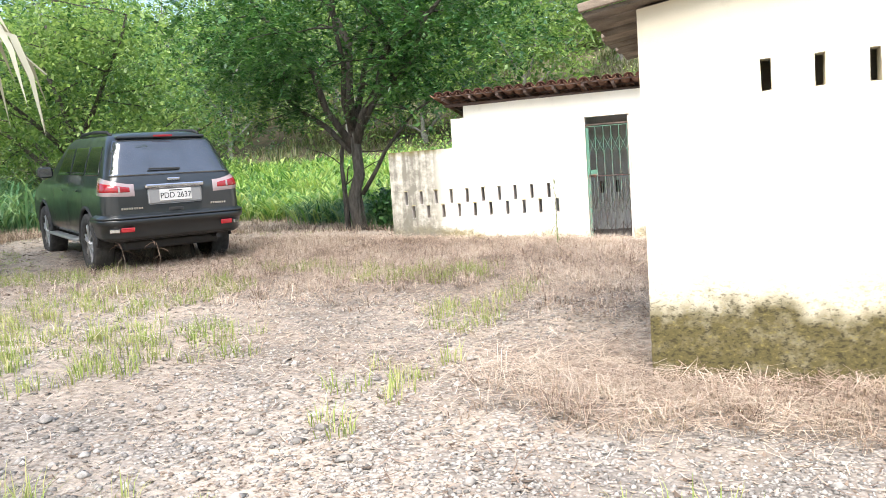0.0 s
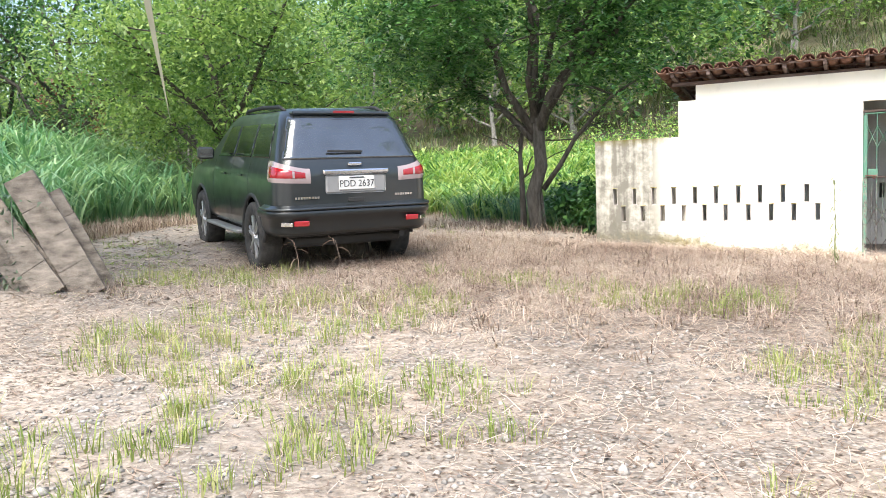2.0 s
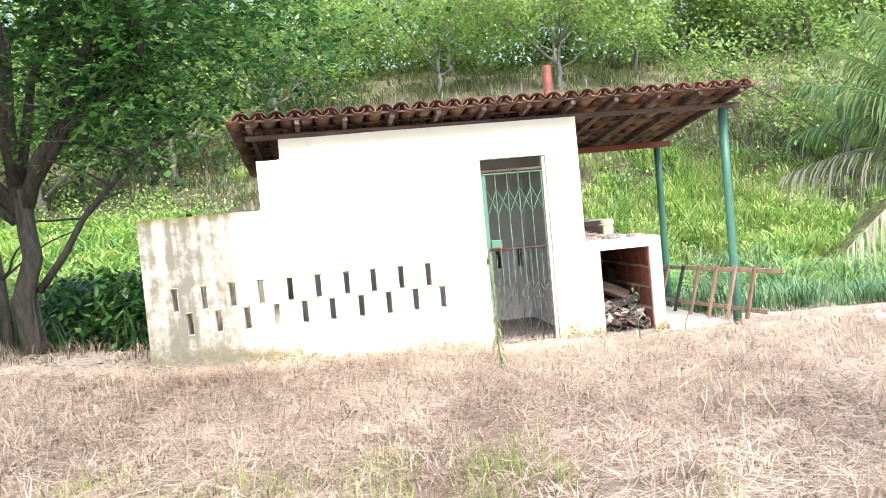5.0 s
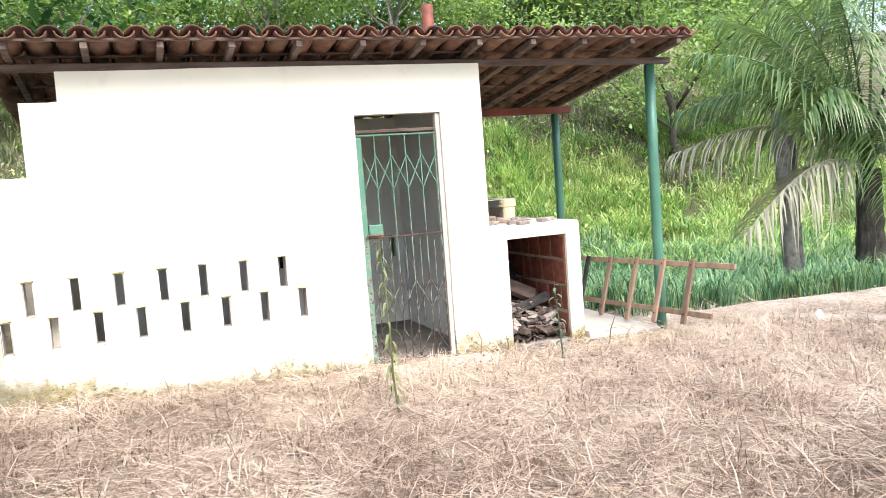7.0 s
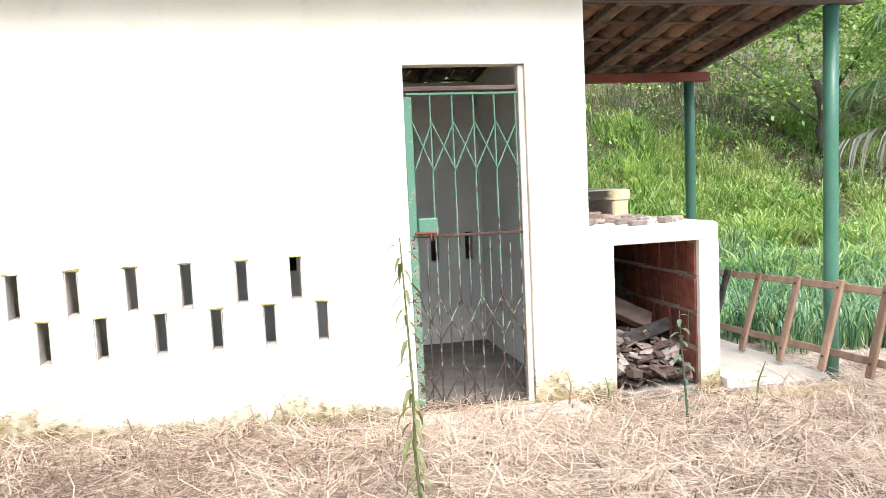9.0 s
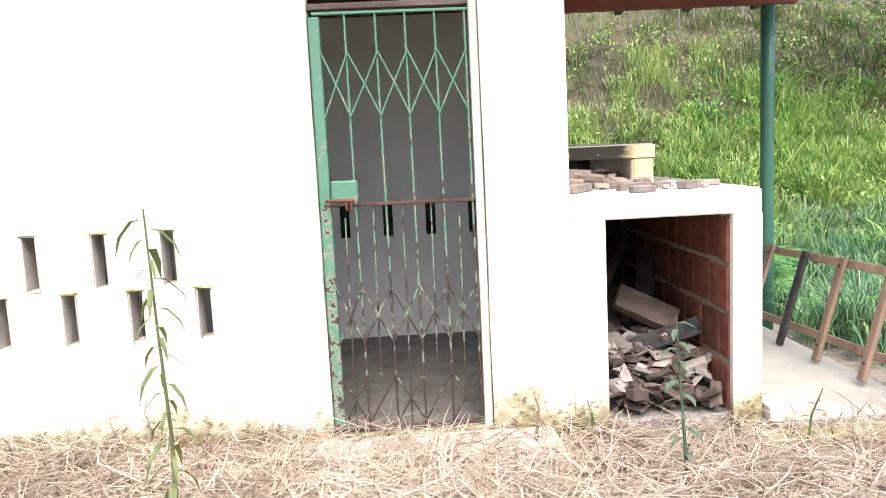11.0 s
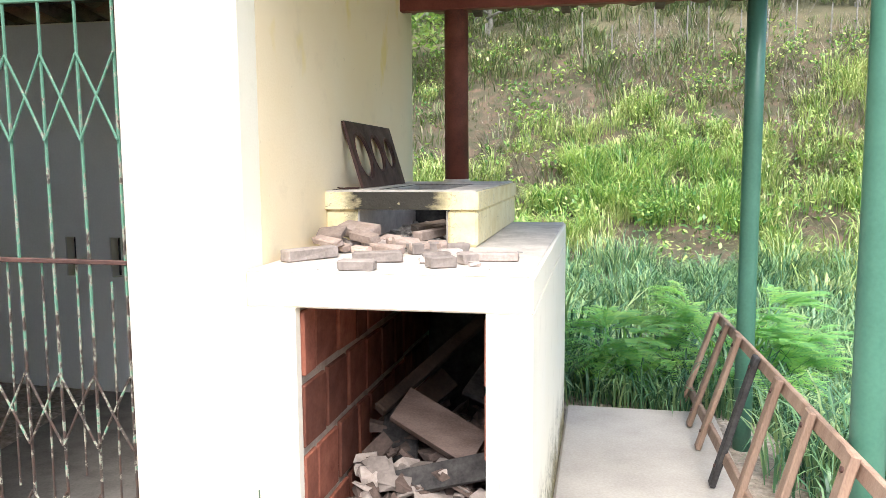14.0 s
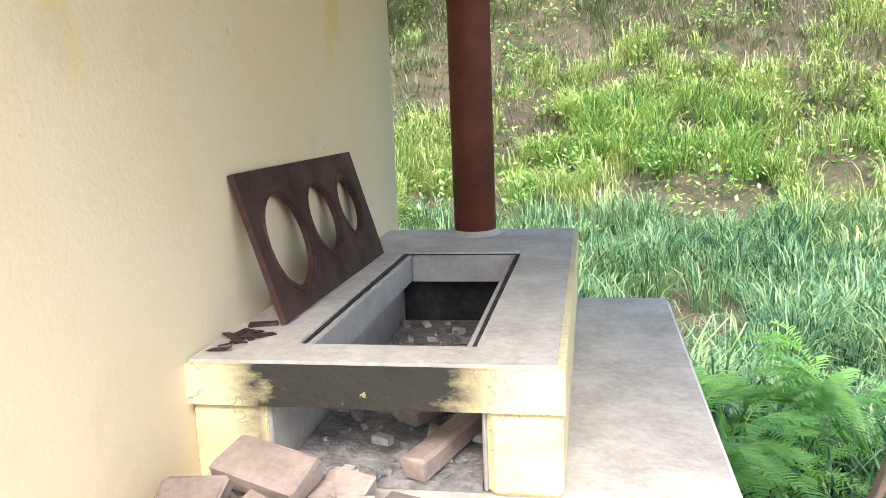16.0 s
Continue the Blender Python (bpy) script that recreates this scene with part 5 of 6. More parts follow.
def body_loft(zs, keep, out=0.0, caps=False):
    """Skin of the body between heights, only the faces that keep() wants, pushed out by a little."""
    bm = bmesh.new()
    rows = []
    for z in zs:
        z, o = z if isinstance(z, tuple) else (z, out)
        y0, y1, w, r = level(z)
        rows.append([bm.verts.new(p) for p in ring(z, y0 - o, y1 + o, w + o, r + o)])
    n = len(rows[0])
    for a, b in zip(rows, rows[1:]):
        for j in range(n):
            q = (a[j], a[(j + 1) % n], b[(j + 1) % n], b[j])
            c = sum((v.co for v in q), Vector()) / 4
            if keep(c):
                bm.faces.new(q)
    if caps:
        bm.faces.new(rows[-1])
        bm.faces.new(rows[0][::-1])
    bmesh.ops.delete(bm, geom=[v for v in bm.verts if not v.link_faces], context="VERTS")
    bmesh.ops.recalc_face_normals(bm, faces=bm.faces)
    return bm


def thicken(bm, t):
    """Gives a skin a real edge."""
    geo = bmesh.ops.extrude_face_region(bm, geom=list(bm.faces))
    for v in [g for g in geo["geom"] if isinstance(g, bmesh.types.BMVert)]:
        v.co += Vector((v.co.x, v.co.y - 2.4, 0)).normalized() * -t
    bmesh.ops.recalc_face_normals(bm, faces=bm.faces)
    return bm


def zrange(a, b, step=0.045):
    n = max(1, round((b - a) / step))
    return [a + (b - a) * i / n for i in range(n + 1)]


def lettering(parent, text, size, m, material, name="lettering", label=""):
    cu = bpy.data.curves.new(name, "FONT")
    cu.body, cu.size, cu.align_x, cu.align_y, cu.extrude = text, size, "CENTER", "CENTER", 0.0015
    tmp = bpy.data.objects.new(name, cu)
    scene.collection.objects.link(tmp)
    dg = bpy.context.evaluated_depsgraph_get()
    me = bpy.data.meshes.new_from_object(tmp.evaluated_get(dg))
    bpy.data.objects.remove(tmp)
    me.transform(m)
    me.materials.clear()
    me.materials.append(material)
    ob = new(name, me)
    ob.parent = parent
    return tagged(ob, label)


def corner_patch(sx, d0, d1, low, high, out, nu=26, nv=5):
    """A smooth panel on the skin of a rear corner: from d0 to d1 along the outline from the tail's middle, between two heights."""
    bm = bmesh.new()
    grid = []
    for i in range(nu + 1):
        d = d0 + (d1 - d0) * i / nu
        col = []
        for j in range(nv + 1):
            z = float(low(d) + (high(d) - low(d)) * j / nv)
            y0, y1, w, r = level(z)
            arc = r * math.pi / 2
            if d < w - r:
                p, q = (d, y0), (0, -1)
            elif d < w - r + arc:
                a = (d - w + r) / r
                p, q = (w - r + r * math.sin(a), y0 + r - r * math.cos(a)), (math.sin(a), -math.cos(a))
            else:
                p, q = (w, y0 + r + d - (w - r + arc)), (1, 0)
            edge = 0.0 if i in (0, nu) or j in (0, nv) else out
            col.append(bm.verts.new((sx * (p[0] + q[0] * (edge + 0.003)), p[1] + q[1] * (edge + 0.003), z)))
        grid.append(col)
    for i in range(nu):
        for j in range(nv):
            bm.faces.new((grid[i][j], grid[i + 1][j], grid[i + 1][j + 1], grid[i][j + 1]))
    bmesh.ops.recalc_face_normals(bm, faces=bm.faces)
    return bm


def build_car():
    fwd = Vector((-0.835, 0.55, 0)).normalized()
    right = Vector((fwd.y, -fwd.x, 0))
    at = Vector((-5.20, -3.34, 0))
    z = 0.06
    m = Matrix((right, fwd, Vector((0, 0, 1)))).transposed().to_4x4()
    m.translation = (at.x, at.y, z)
    m = m @ Matrix.Rotation(0.050, 4, "X") @ Matrix.Diagonal((1.03, 1.0, 1.11, 1))
    car = thing("car", "dark grey sport utility car parked with its tail to the yard", "car", m=m)
    L = lambda nm, bm, mt, par=None, lab="", sm=False: part(nm, bm, mt, par or car, lab, local=True, smooth=sm)
    arch = lambda c: all((c.y - y) ** 2 + (c.z - 0.40) ** 2 > 0.44 ** 2 for _, y in WHEELS) or abs(c.x) < 0.7
    L("body", body_loft(zrange(0.47, 1.12) + [q[0] for q in LV[8:]], arch, 0.0, True), M["carpaint"], sm=True)
    # glass
    L("rear_window", thicken(body_loft(zrange(1.245, 1.685, 0.03), lambda c: c.y < 0.55 and abs(c.x) < 0.80 - 0.34 * (c.z - 1.245), 0.006), 0.003), M["carglass"], None, "tinted rear window", True)
    for sx in (-1, 1):
        for a, b in ((0.50, 1.22), (1.28, 2.07), (2.13, 2.95)):
            top = 1.62
            pane = body_loft(zrange(1.26, top), lambda c: c.x * sx > 0.4 and a + 0.3 * (c.z - 1.26) * (a < 1) < c.y < b - max(0, (c.z - 1.26)) * (0.9 if b > 2.5 else 0), 0.005)
            L("side_window", thicken(pane, 0.003), M["sideglass"], None, "tinted side window", True)
        for y in (1.22, 2.09, 3.05):
            bm = bmesh.new()
            for za, zb in zip(zrange(0.50, 1.22, 0.09), zrange(0.50, 1.22, 0.09)[1:]):
                wa, wb = level(za)[2], level(zb)[2]
                bar(bm, (sx * (wa + 0.0005), y, za), (sx * (wb + 0.0005), y, zb), 0.007, 0.003, up=(1, 0, 0))
            L("door_seam", bm, M["blackplastic"])
        for y in (1.42, 2.28):
            bm = bmesh.new()
            bar(bm, (sx * 0.945, y, 1.06), (sx * 0.945, y + 0.2, 1.065), 0.02, 0.028, 0.006)
            L("door_handle", bm, M["carpaint"])
        bm = bmesh.new()
        box(bm, (-0.11, -0.06, -0.075), (0.11, 0.06, 0.075), 0.03)
        bm.transform(Matrix.Translation((sx * 1.06, 2.86, 1.30)))
        mir = L("mirror", bm, M["carpaint"], None, "door mirror")
        bm = bmesh.new()
        box(bm, (-0.085, -0.066, -0.055), (0.085, -0.0605, 0.055))
        bm.transform(Matrix.Translation((sx * 1.06, 2.86, 1.30)))
        L("mirror_glass", bm, M["carglass"], mir)
        bm = bmesh.new()
        box(bm, (sx * 0.93 - 0.07, 1.58, 0.385), (sx * 0.93 + 0.07, 3.32, 0.425), 0.012)
        L("running_board", bm, M["silver"], None, "grey running board")
        bm = bmesh.new()
        tube(bm, [(sx * 0.60, 0.66, 1.75), (sx * 0.605, 0.85, 1.795), (sx * 0.60, 1.6, 1.815), (sx * 0.585, 2.3, 1.80), (sx * 0.565, 2.55, 1.755)], [0.018, 0.022, 0.022, 0.022, 0.016], 8)
        L("roof_rail", bm, M["blackplastic"], None, "black roof rail", True)
    # tail
    L("rear_bumper", thicken(body_loft([(0.475, 0.0), (0.49, 0.02), (0.52, 0.03), (0.545, 0.02), (0.56, 0.028), (0.645, 0.034), (0.655, 0.055), (0.70, 0.062), (0.72, 0.058), (0.732, 0.045)], lambda c: c.y < 0.58), 0.03), M["bumper"], None, "dark rear bumper", True)
    L("bumper_step", thicken(body_loft([(0.733, 0.066), (0.748, 0.066), (0.757, 0.058), (0.766, 0.034), (0.776, 0.010), (0.784, 0.003)], lambda c: c.y < 0.50), 0.004), M["carpaint"], None, "glossy bumper step", True)
    L("bumper_valance", thicken(body_loft([(0.455, -0.03), (0.463, 0.0), (0.474, 0.002)], lambda c: c.y < 0.55), 0.02), M["blackplastic"], None, "black lower valance")
    for sx in (-1, 1):
        lamp = L("tail_lamp", corner_patch(sx, 0.53, 1.17, lambda d: 1.0 + 0.04 * (d - 0.53), lambda d: 1.15 + 0.085 * sstep(0.53, 1.05, d), 0.012), M["clearlens"], None, "tail lamp with clear surround", True)
        L("lamp_lens", corner_patch(sx, 0.58, 1.08, lambda d: 1.045, lambda d: 1.118 + 0.08 * sstep(0.53, 1.05, d), 0.020), M["redlens"], lamp, "red lamp lens", True)
        L("lamp_stripe", corner_patch(sx, 0.715, 0.74, lambda d: 1.046, lambda d: 1.115 + 0.08 * sstep(0.53, 1.05, d), 0.024), M["clearlens"], lamp)
        bm = bmesh.new()
        box(bm, (-0.085, -0.012, -0.028), (0.085, 0.012, 0.028), 0.008)
        bm.transform(Matrix.Translation((sx * 0.67, -0.012, 0.60)) @ Euler((0, 0, sx * 0.12)).to_matrix().to_4x4())
        L("fog_reflector", bm, M["redlens"], None, "red bumper reflector")
        bm = bmesh.new()
        box(bm, (-0.07, -0.010, -0.022), (0.07, 0.010, 0.022), 0.006)
        bm.transform(Matrix.Translation((sx * 0.825, 0.03, 0.595)) @ Euler((0, 0, sx * 0.75)).to_matrix().to_4x4())
        L("fog_trim", bm, M["chrome"], None, "chrome fog lamp trim")
    bm = bmesh.new()
    box(bm, (-0.395, 0.005, 1.085), (0.395, 0.055, 1.135), 0.014)
    L("chrome_bar", bm, M["chrome"], None, "chrome tailgate bar")
    bm = bmesh.new()
    box(bm, (-0.365, 0.030, 0.885), (0.365, 0.060, 1.083), 0.02)
    rec = L("plate_recess", bm, M["silver"], None, "silver number plate surround")
    bm = bmesh.new()
    box(bm, (-0.215, 0.015, 0.925), (0.215, 0.0295, 1.065), 0.004)
    plate = L("number_plate", bm, M["platewhite"], rec, "white number plate")
    face = Matrix.Translation((0, 0.0125, 0.985)) @ Euler((math.pi / 2, 0, 0)).to_matrix().to_4x4()
    t = lettering(plate, "PDD 2637", 0.098, face, M["ink"], "plate_number", "dark plate characters")
    t.parent = rec
    bm = bmesh.new()
    box(bm, (-0.09, 0.010, 1.043), (0.09, 0.0145, 1.055))
    L("plate_line", bm, M["ink"], rec)
    for x0, x1 in ((-0.72, -0.42), (0.48, 0.72)):
        bm = bmesh.new()
        k = int((x1 - x0) / 0.032)
        for i in range(k):
            box(bm, (x0 + i * 0.032, 0.040, 0.842), (x0 + i * 0.032 + 0.024, 0.046, 0.866))
        L("badge_lettering", bm, M["chrome"], None, "chrome badge lettering")
    bm = bmesh.new()
    box(bm, (-0.085, 0.045, 1.165), (0.085, 0.085, 1.205), 0.012)
    L("tailgate_emblem", bm, M["chrome"], None, "plain metal emblem")
    bm = bmesh.new()
    box(bm, (-0.10, 0.040, 0.795), (0.10, 0.052, 0.84), 0.006)
    L("tailgate_latch", bm, M["blackplastic"])
    bm = bmesh.new()
    bar(bm, (-0.30, 0.125, 1.325), (0.12, 0.13, 1.315), 0.02, 0.022, 0.004)
    L("rear_wiper", bm, M["blackplastic"], None, "rear wiper")
    bm = bmesh.new()
    box(bm, (-0.60, 0.37, 1.712), (0.60, 0.72, 1.752), 0.016)
    for v in bm.verts:
        v.co.z += 0.03 * (v.co.y - 0.37) - 0.035 * v.co.x ** 2
        v.co.y += 0.12 * v.co.x ** 2
    sp = L("roof_spoiler", bm, M["carpaint"], None, "roof spoiler")
    bm = bmesh.new()
    box(bm, (-0.13, 0.358, 1.718), (0.13, 0.378, 1.744), 0.004)
    L("brake_light", bm, M["redlens"], sp, "red high brake light")
    bm = bmesh.new()
    tube(bm, [(0.58, 0.10, 0.42), (0.58, 0.35, 0.42)], 0.034, 12)
    L("exhaust", bm, M["blackplastic"])
    bm = bmesh.new()
    box(bm, (-0.66, 0.30, 0.32), (0.66, 4.5, 0.44), 0.03)
    box(bm, (-0.75, 0.95, 0.34), (0.75, 1.09, 0.46), 0.02)
    L("chassis", bm, M["blackplastic"], None, "dark underbody")
    for sx, y in WHEELS:
        bm = bmesh.new()
        prof = [(0.24, 0.80), (0.36, 0.69), (0.385, 0.71), (0.392, 0.78), (0.392, 0.86), (0.385, 0.93), (0.36, 0.955), (0.27, 0.945), (0.24, 0.92)]
        rows = [[bm.verts.new((sx * x, y + r * math.cos(a), 0.392 + r * math.sin(a))) for a in [2 * math.pi * j / 40 for j in range(40)]] for r, x in prof]
        for p, q in zip(rows, rows[1:] + rows[:1]):
            for j in range(40):
                bm.faces.new((p[j], p[(j + 1) % 40], q[(j + 1) % 40], q[j]))
        bmesh.ops.recalc_face_normals(bm, faces=bm.faces)
        whl = L("wheel", bm, M["rubber"], None, "dusty tyre on alloy rim", True)
        bm = bmesh.new()
        for k in range(6):
            a = k * math.pi / 3 + 0.3
            for da in (-0.13, 0.13):
                bar(bm, (sx * 0.925, y + 0.05 * math.cos(a), 0.392 + 0.05 * math.sin(a)), (sx * 0.915, y + 0.245 * math.cos(a + da), 0.392 + 0.245 * math.sin(a + da)), 0.032, 0.03, 0.004, up=(1, 0, 0))
        tube(bm, [(sx * 0.90, y, 0.392), (sx * 0.945, y, 0.392)], [0.065, 0.05], 16)
        L("rim", bm, M["alloy"], whl, "split-spoke alloy rim")
        bm = bmesh.new()
        tube(bm, [(sx * 0.84, y, 0.392), (sx * 0.86, y, 0.392)], 0.238, 28)
        L("brake_drum", bm, M["blackplastic"], whl)
        bm = bmesh.new()
        pts = [(sx * 0.930, y + 0.455 * math.cos(a), 0.40 + 0.455 * math.sin(a)) for a in [math.pi * (-0.02 + 1.04 * j / 24) for j in range(25)]]
        tube(bm, pts, 0.026, 8)
        L("wheel_arch", bm, M["blackplastic"], None, "black wheel arch trim", True)


build_car()
bm = bmesh.new()
lz = float(gz(-5.95, -2.55)) + 0.13
limb(bm, (-6.25, -2.62, lz), (-5.70, -2.42, lz + 0.02), 0.15, 0.13, 0.0, 14, 6)
solo("log", bm, M["bark"], "short rough-barked log lying under the parked car", "log", at=(-5.95, -2.55, lz - 0.13))

# ---- door gate ----
gate = thing("door_gate", "narrow steel bar gate with flaking green paint, shut", "gate", (0.33, 0.03, 0.0))
GX0, GX1, GY = 0.022, 0.648, 0.035
bm = bmesh.new()
box(bm, (0.004, GY - 0.008, 0.01), (0.050, GY + 0.03, 1.745), 0.004)
part("hinge_stile", bm, M["gate_stile"], gate, "wide green painted stile")


def rod(bm, a, b, r=0.0052):
    a, b = Vector(a), Vector(b)
    k = Vector((random.uniform(-1, 1), random.uniform(-0.5, 0.5), random.uniform(-1, 1))) * 0.0025
    return tube(bm, [a, a.lerp(b, 0.5) + k, b], r, 6)


rx = [0.155, 0.278, 0.398, 0.518, 0.640]
for x in rx:
    bm = bmesh.new()
    rod(bm, (x, GY, 0.02), (x - 0.004, GY, 1.755))
    part("bar", bm, M["gate"], gate)
bm = bmesh.new()
bar(bm, (0.02, GY, 1.758), (0.648, GY, 1.755), 0.016, 0.012, 0.002)
part("top_rail", bm, M["gate"], gate)
bm = bmesh.new()
bar(bm, (0.02, GY, 0.985), (0.672, GY, 0.980), 0.018, 0.014, 0.002)
part("middle_rail", bm, M["castiron"], gate, "rusty middle rail")
bm = bmesh.new()
bar(bm, (0.02, GY, 0.018), (0.648, GY, 0.022), 0.02, 0.016, 0.002)
part("bottom_rail", bm, M["gate"], gate)
xs = [0.050] + rx
for z0, z1 in ((1.345, 1.60), (0.40, 0.63), (0.04, 0.25)):
    for i in range(5):
        for q in ((z1, z0), (z0, z1)):
            if z0 < 0.1 and (i == 0 or q[0] > q[1]) and i % 2:
                continue
            bm = bmesh.new()
            rod(bm, (xs[i], GY - 0.009, q[0]), (xs[i + 1], GY - 0.009, q[1]), 0.0042)
            part("lattice_bar", bm, M["gate"], gate)
for x, z0, z1 in ((0.098, 0.03, 0.93), (0.216, 0.25, 0.975), (0.338, 0.03, 0.975), (0.458, 0.30, 0.98), (0.575, 0.10, 0.92)):
    bm = bmesh.new()
    rod(bm, (x, GY + 0.012, z0), (x + 0.006, GY + 0.012, z1), 0.0038)
    part("thin_bar", bm, M["gate"], gate, "thin rusty added bar")
bm = bmesh.new()
box(bm, (0.055, GY - 0.022, 0.985), (0.165, GY + 0.022, 1.085), 0.006)
lock = part("lock_box", bm, M["gate_stile"], gate, "green painted lock box")
bm = bmesh.new()
tube(bm, [(0.03, GY - 0.03, 1.005), (0.15, GY - 0.03, 1.003)], 0.008, 8)
tube(bm, [(0.115, GY - 0.04, 1.0), (0.118, GY - 0.045, 0.965), (0.135, GY - 0.045, 0.965), (0.138, GY - 0.04, 1.0)], 0.005, 6)
part("bolt", bm, M["rust"], lock, "sliding bolt with padlock loop")
bm = bmesh.new()
box(bm, (0.652, 0.02, 0.0), (0.686, 0.075, 1.905), 0.004)
tagged(solo("door_jamb", bm, M["cement"], "chipped grey door jamb", "door jamb", "structure"))
bm = bmesh.new()
box(bm, (0.0, 0.045, 1.775), (0.69, 0.115, 1.80), 0.003)
solo("transom_bar", bm, M["timber"], "dark wooden transom bar above the gate", "transom", "structure")
# mossy edges over the slots and grey liners inside them
for x, a, b in HOLES:
    bm = bmesh.new()
    box(bm, (x - 0.040, -0.004, b), (x + 0.040, 0.06, b + 0.012), 0.003, jig=0.004)
    solo("slot_lintel", bm, M["moss"], "mossy edge over a wall slot", "trim", "structure")
    bm = bmesh.new()
    for s in (-1, 1):
        box(bm, (x + s * 0.0285 - 0.0025, 0.003, a + 0.002), (x + s * 0.0285 + 0.0025, 0.117, b - 0.002), 0.0, jig=0.0015)
    box(bm, (x - 0.029, 0.003, a + 0.001), (x + 0.029, 0.117, a + 0.008), 0.0, jig=0.0015)
    solo("slot_reveal", bm, M["pit"], "grey liners on the inner faces of a wall slot", "trim", "structure")

# ---- brick lining of the log store ----
bk = {}
for side_x, sgn in ((1.188, 1), (1.733, -1)):
    host = [o for o in bpy.data.objects if o.name.startswith("store_wall")][0 if sgn > 0 else 1]
    pm = WM[host.name].inverted()
    for row in range(4):
        z = 0.005 + row * 0.217
        y = 0.04 - (0.10 if row % 2 else 0.0)
        while y < 1.65:
            ln = random.choice((0.18, 0.19, 0.12, 0.19))
            y0, y1 = max(y, 0.038), y + ln
            if y1 - y0 > 0.03:
                key = (round(y1 - y0, 2), sgn)
                if key not in bk:
                    bm = bmesh.new()
                    box(bm, (-0.012, 0, 0), (0.006, y1 - y0, 0.192), 0.004, jig=0.002)
                    bk[key] = mesh_from("brick", bm, M["brick"])
                o = new("brick", bk[key])
                o.parent = host
                o.matrix_local = pm @ Matrix.Translation((side_x + random.uniform(-0.003, 0.003) + (0.002 if sgn > 0 else 0.004), y0, z + random.uniform(-0.004, 0.004)))
            y += ln + 0.018

# ---- rubble and planks in the log store ----
def chunk(size, material, name, label, at, rot, cat, group="", jig=0.12):
    bm = bmesh.new()
    sx, sy, sz = size
    box(bm, (-sx / 2, -sy / 2, -sz / 2), (sx / 2, sy / 2, sz / 2), min(size) * 0.09, jig=min(size) * jig)
    bm.transform(Matrix.Translation(at) @ Euler([radians(a) for a in rot]).to_matrix().to_4x4())
    return solo(name, bm, material, label, cat, group=group, at=at)


M["rubble"] = surf("broken_clay_brick", (0.04, 0.029, 0.025), (0.15, 0.105, 0.088), 14.0, 0.9, 0.6, vary="object", spread=0.5)
rr = random.Random(11)
for i in range(250):
    y = rr.uniform(0.05, 0.95) if i % 2 else rr.uniform(0.05, 0.45)
    x = rr.uniform(1.24, 1.69)
    pile = 0.06 + 0.22 * float(sstep(0.0, 0.6, y)) + 0.04 * rr.random()
    z = rr.uniform(0.02, pile) if i % 3 else pile
    s = rr.uniform(0.025, 0.062)
    chunk((s * rr.uniform(1.1, 2.4), s * rr.uniform(0.8, 1.3), s * rr.uniform(0.25, 0.6)), M["rubble"] if i % 6 else M["woodblock"], "brick_rubble", "broken clay brick piece in the rubble heap", (x, y, z), (rr.uniform(-35, 35), rr.uniform(-35, 35), rr.uniform(0, 180)), "rubble", "rubble in the log store", 0.55)
for a, b, w, h, mt, lab in (
        ((1.27, 0.55, 0.40), (1.60, 1.15, 0.66), 0.045, 0.035, "scrap", "thin pale-edged batten leaning in the log store"),
        ((1.36, 0.50, 0.44), (1.64, 0.46, 0.30), 0.13, 0.05, "timber", "brown board on the rubble heap"),
        ((1.35, 0.48, 0.19), (1.33, 0.66, 0.40), 0.13, 0.022, "burnt", "charred black board in the rubble"),
        ((1.385, 0.36, 0.215), (1.715, 0.34, 0.31), 0.085, 0.030, "burnt", "scorched board with grey ash"),
        ((1.58, 0.75, 0.40), (1.70, 1.1, 0.56), 0.1, 0.02, "burnt", "charred black board in the rubble"),
        ((1.22, 0.78, 0.24), (1.45, 0.95, 0.42), 0.10, 0.022, "scrap", "dark plank leaning in the log store")):
    bm = bmesh.new()
    bar(bm, a, b, w, h, 0.004, up=(0.1, -0.75, 0.6))
    for v in bm.verts:
        v.co += Vector((rr.uniform(-1, 1), rr.uniform(-1, 1), rr.uniform(-1, 1))) * 0.004
    solo("scrap_board", bm, M[mt], lab, "board", at=a)

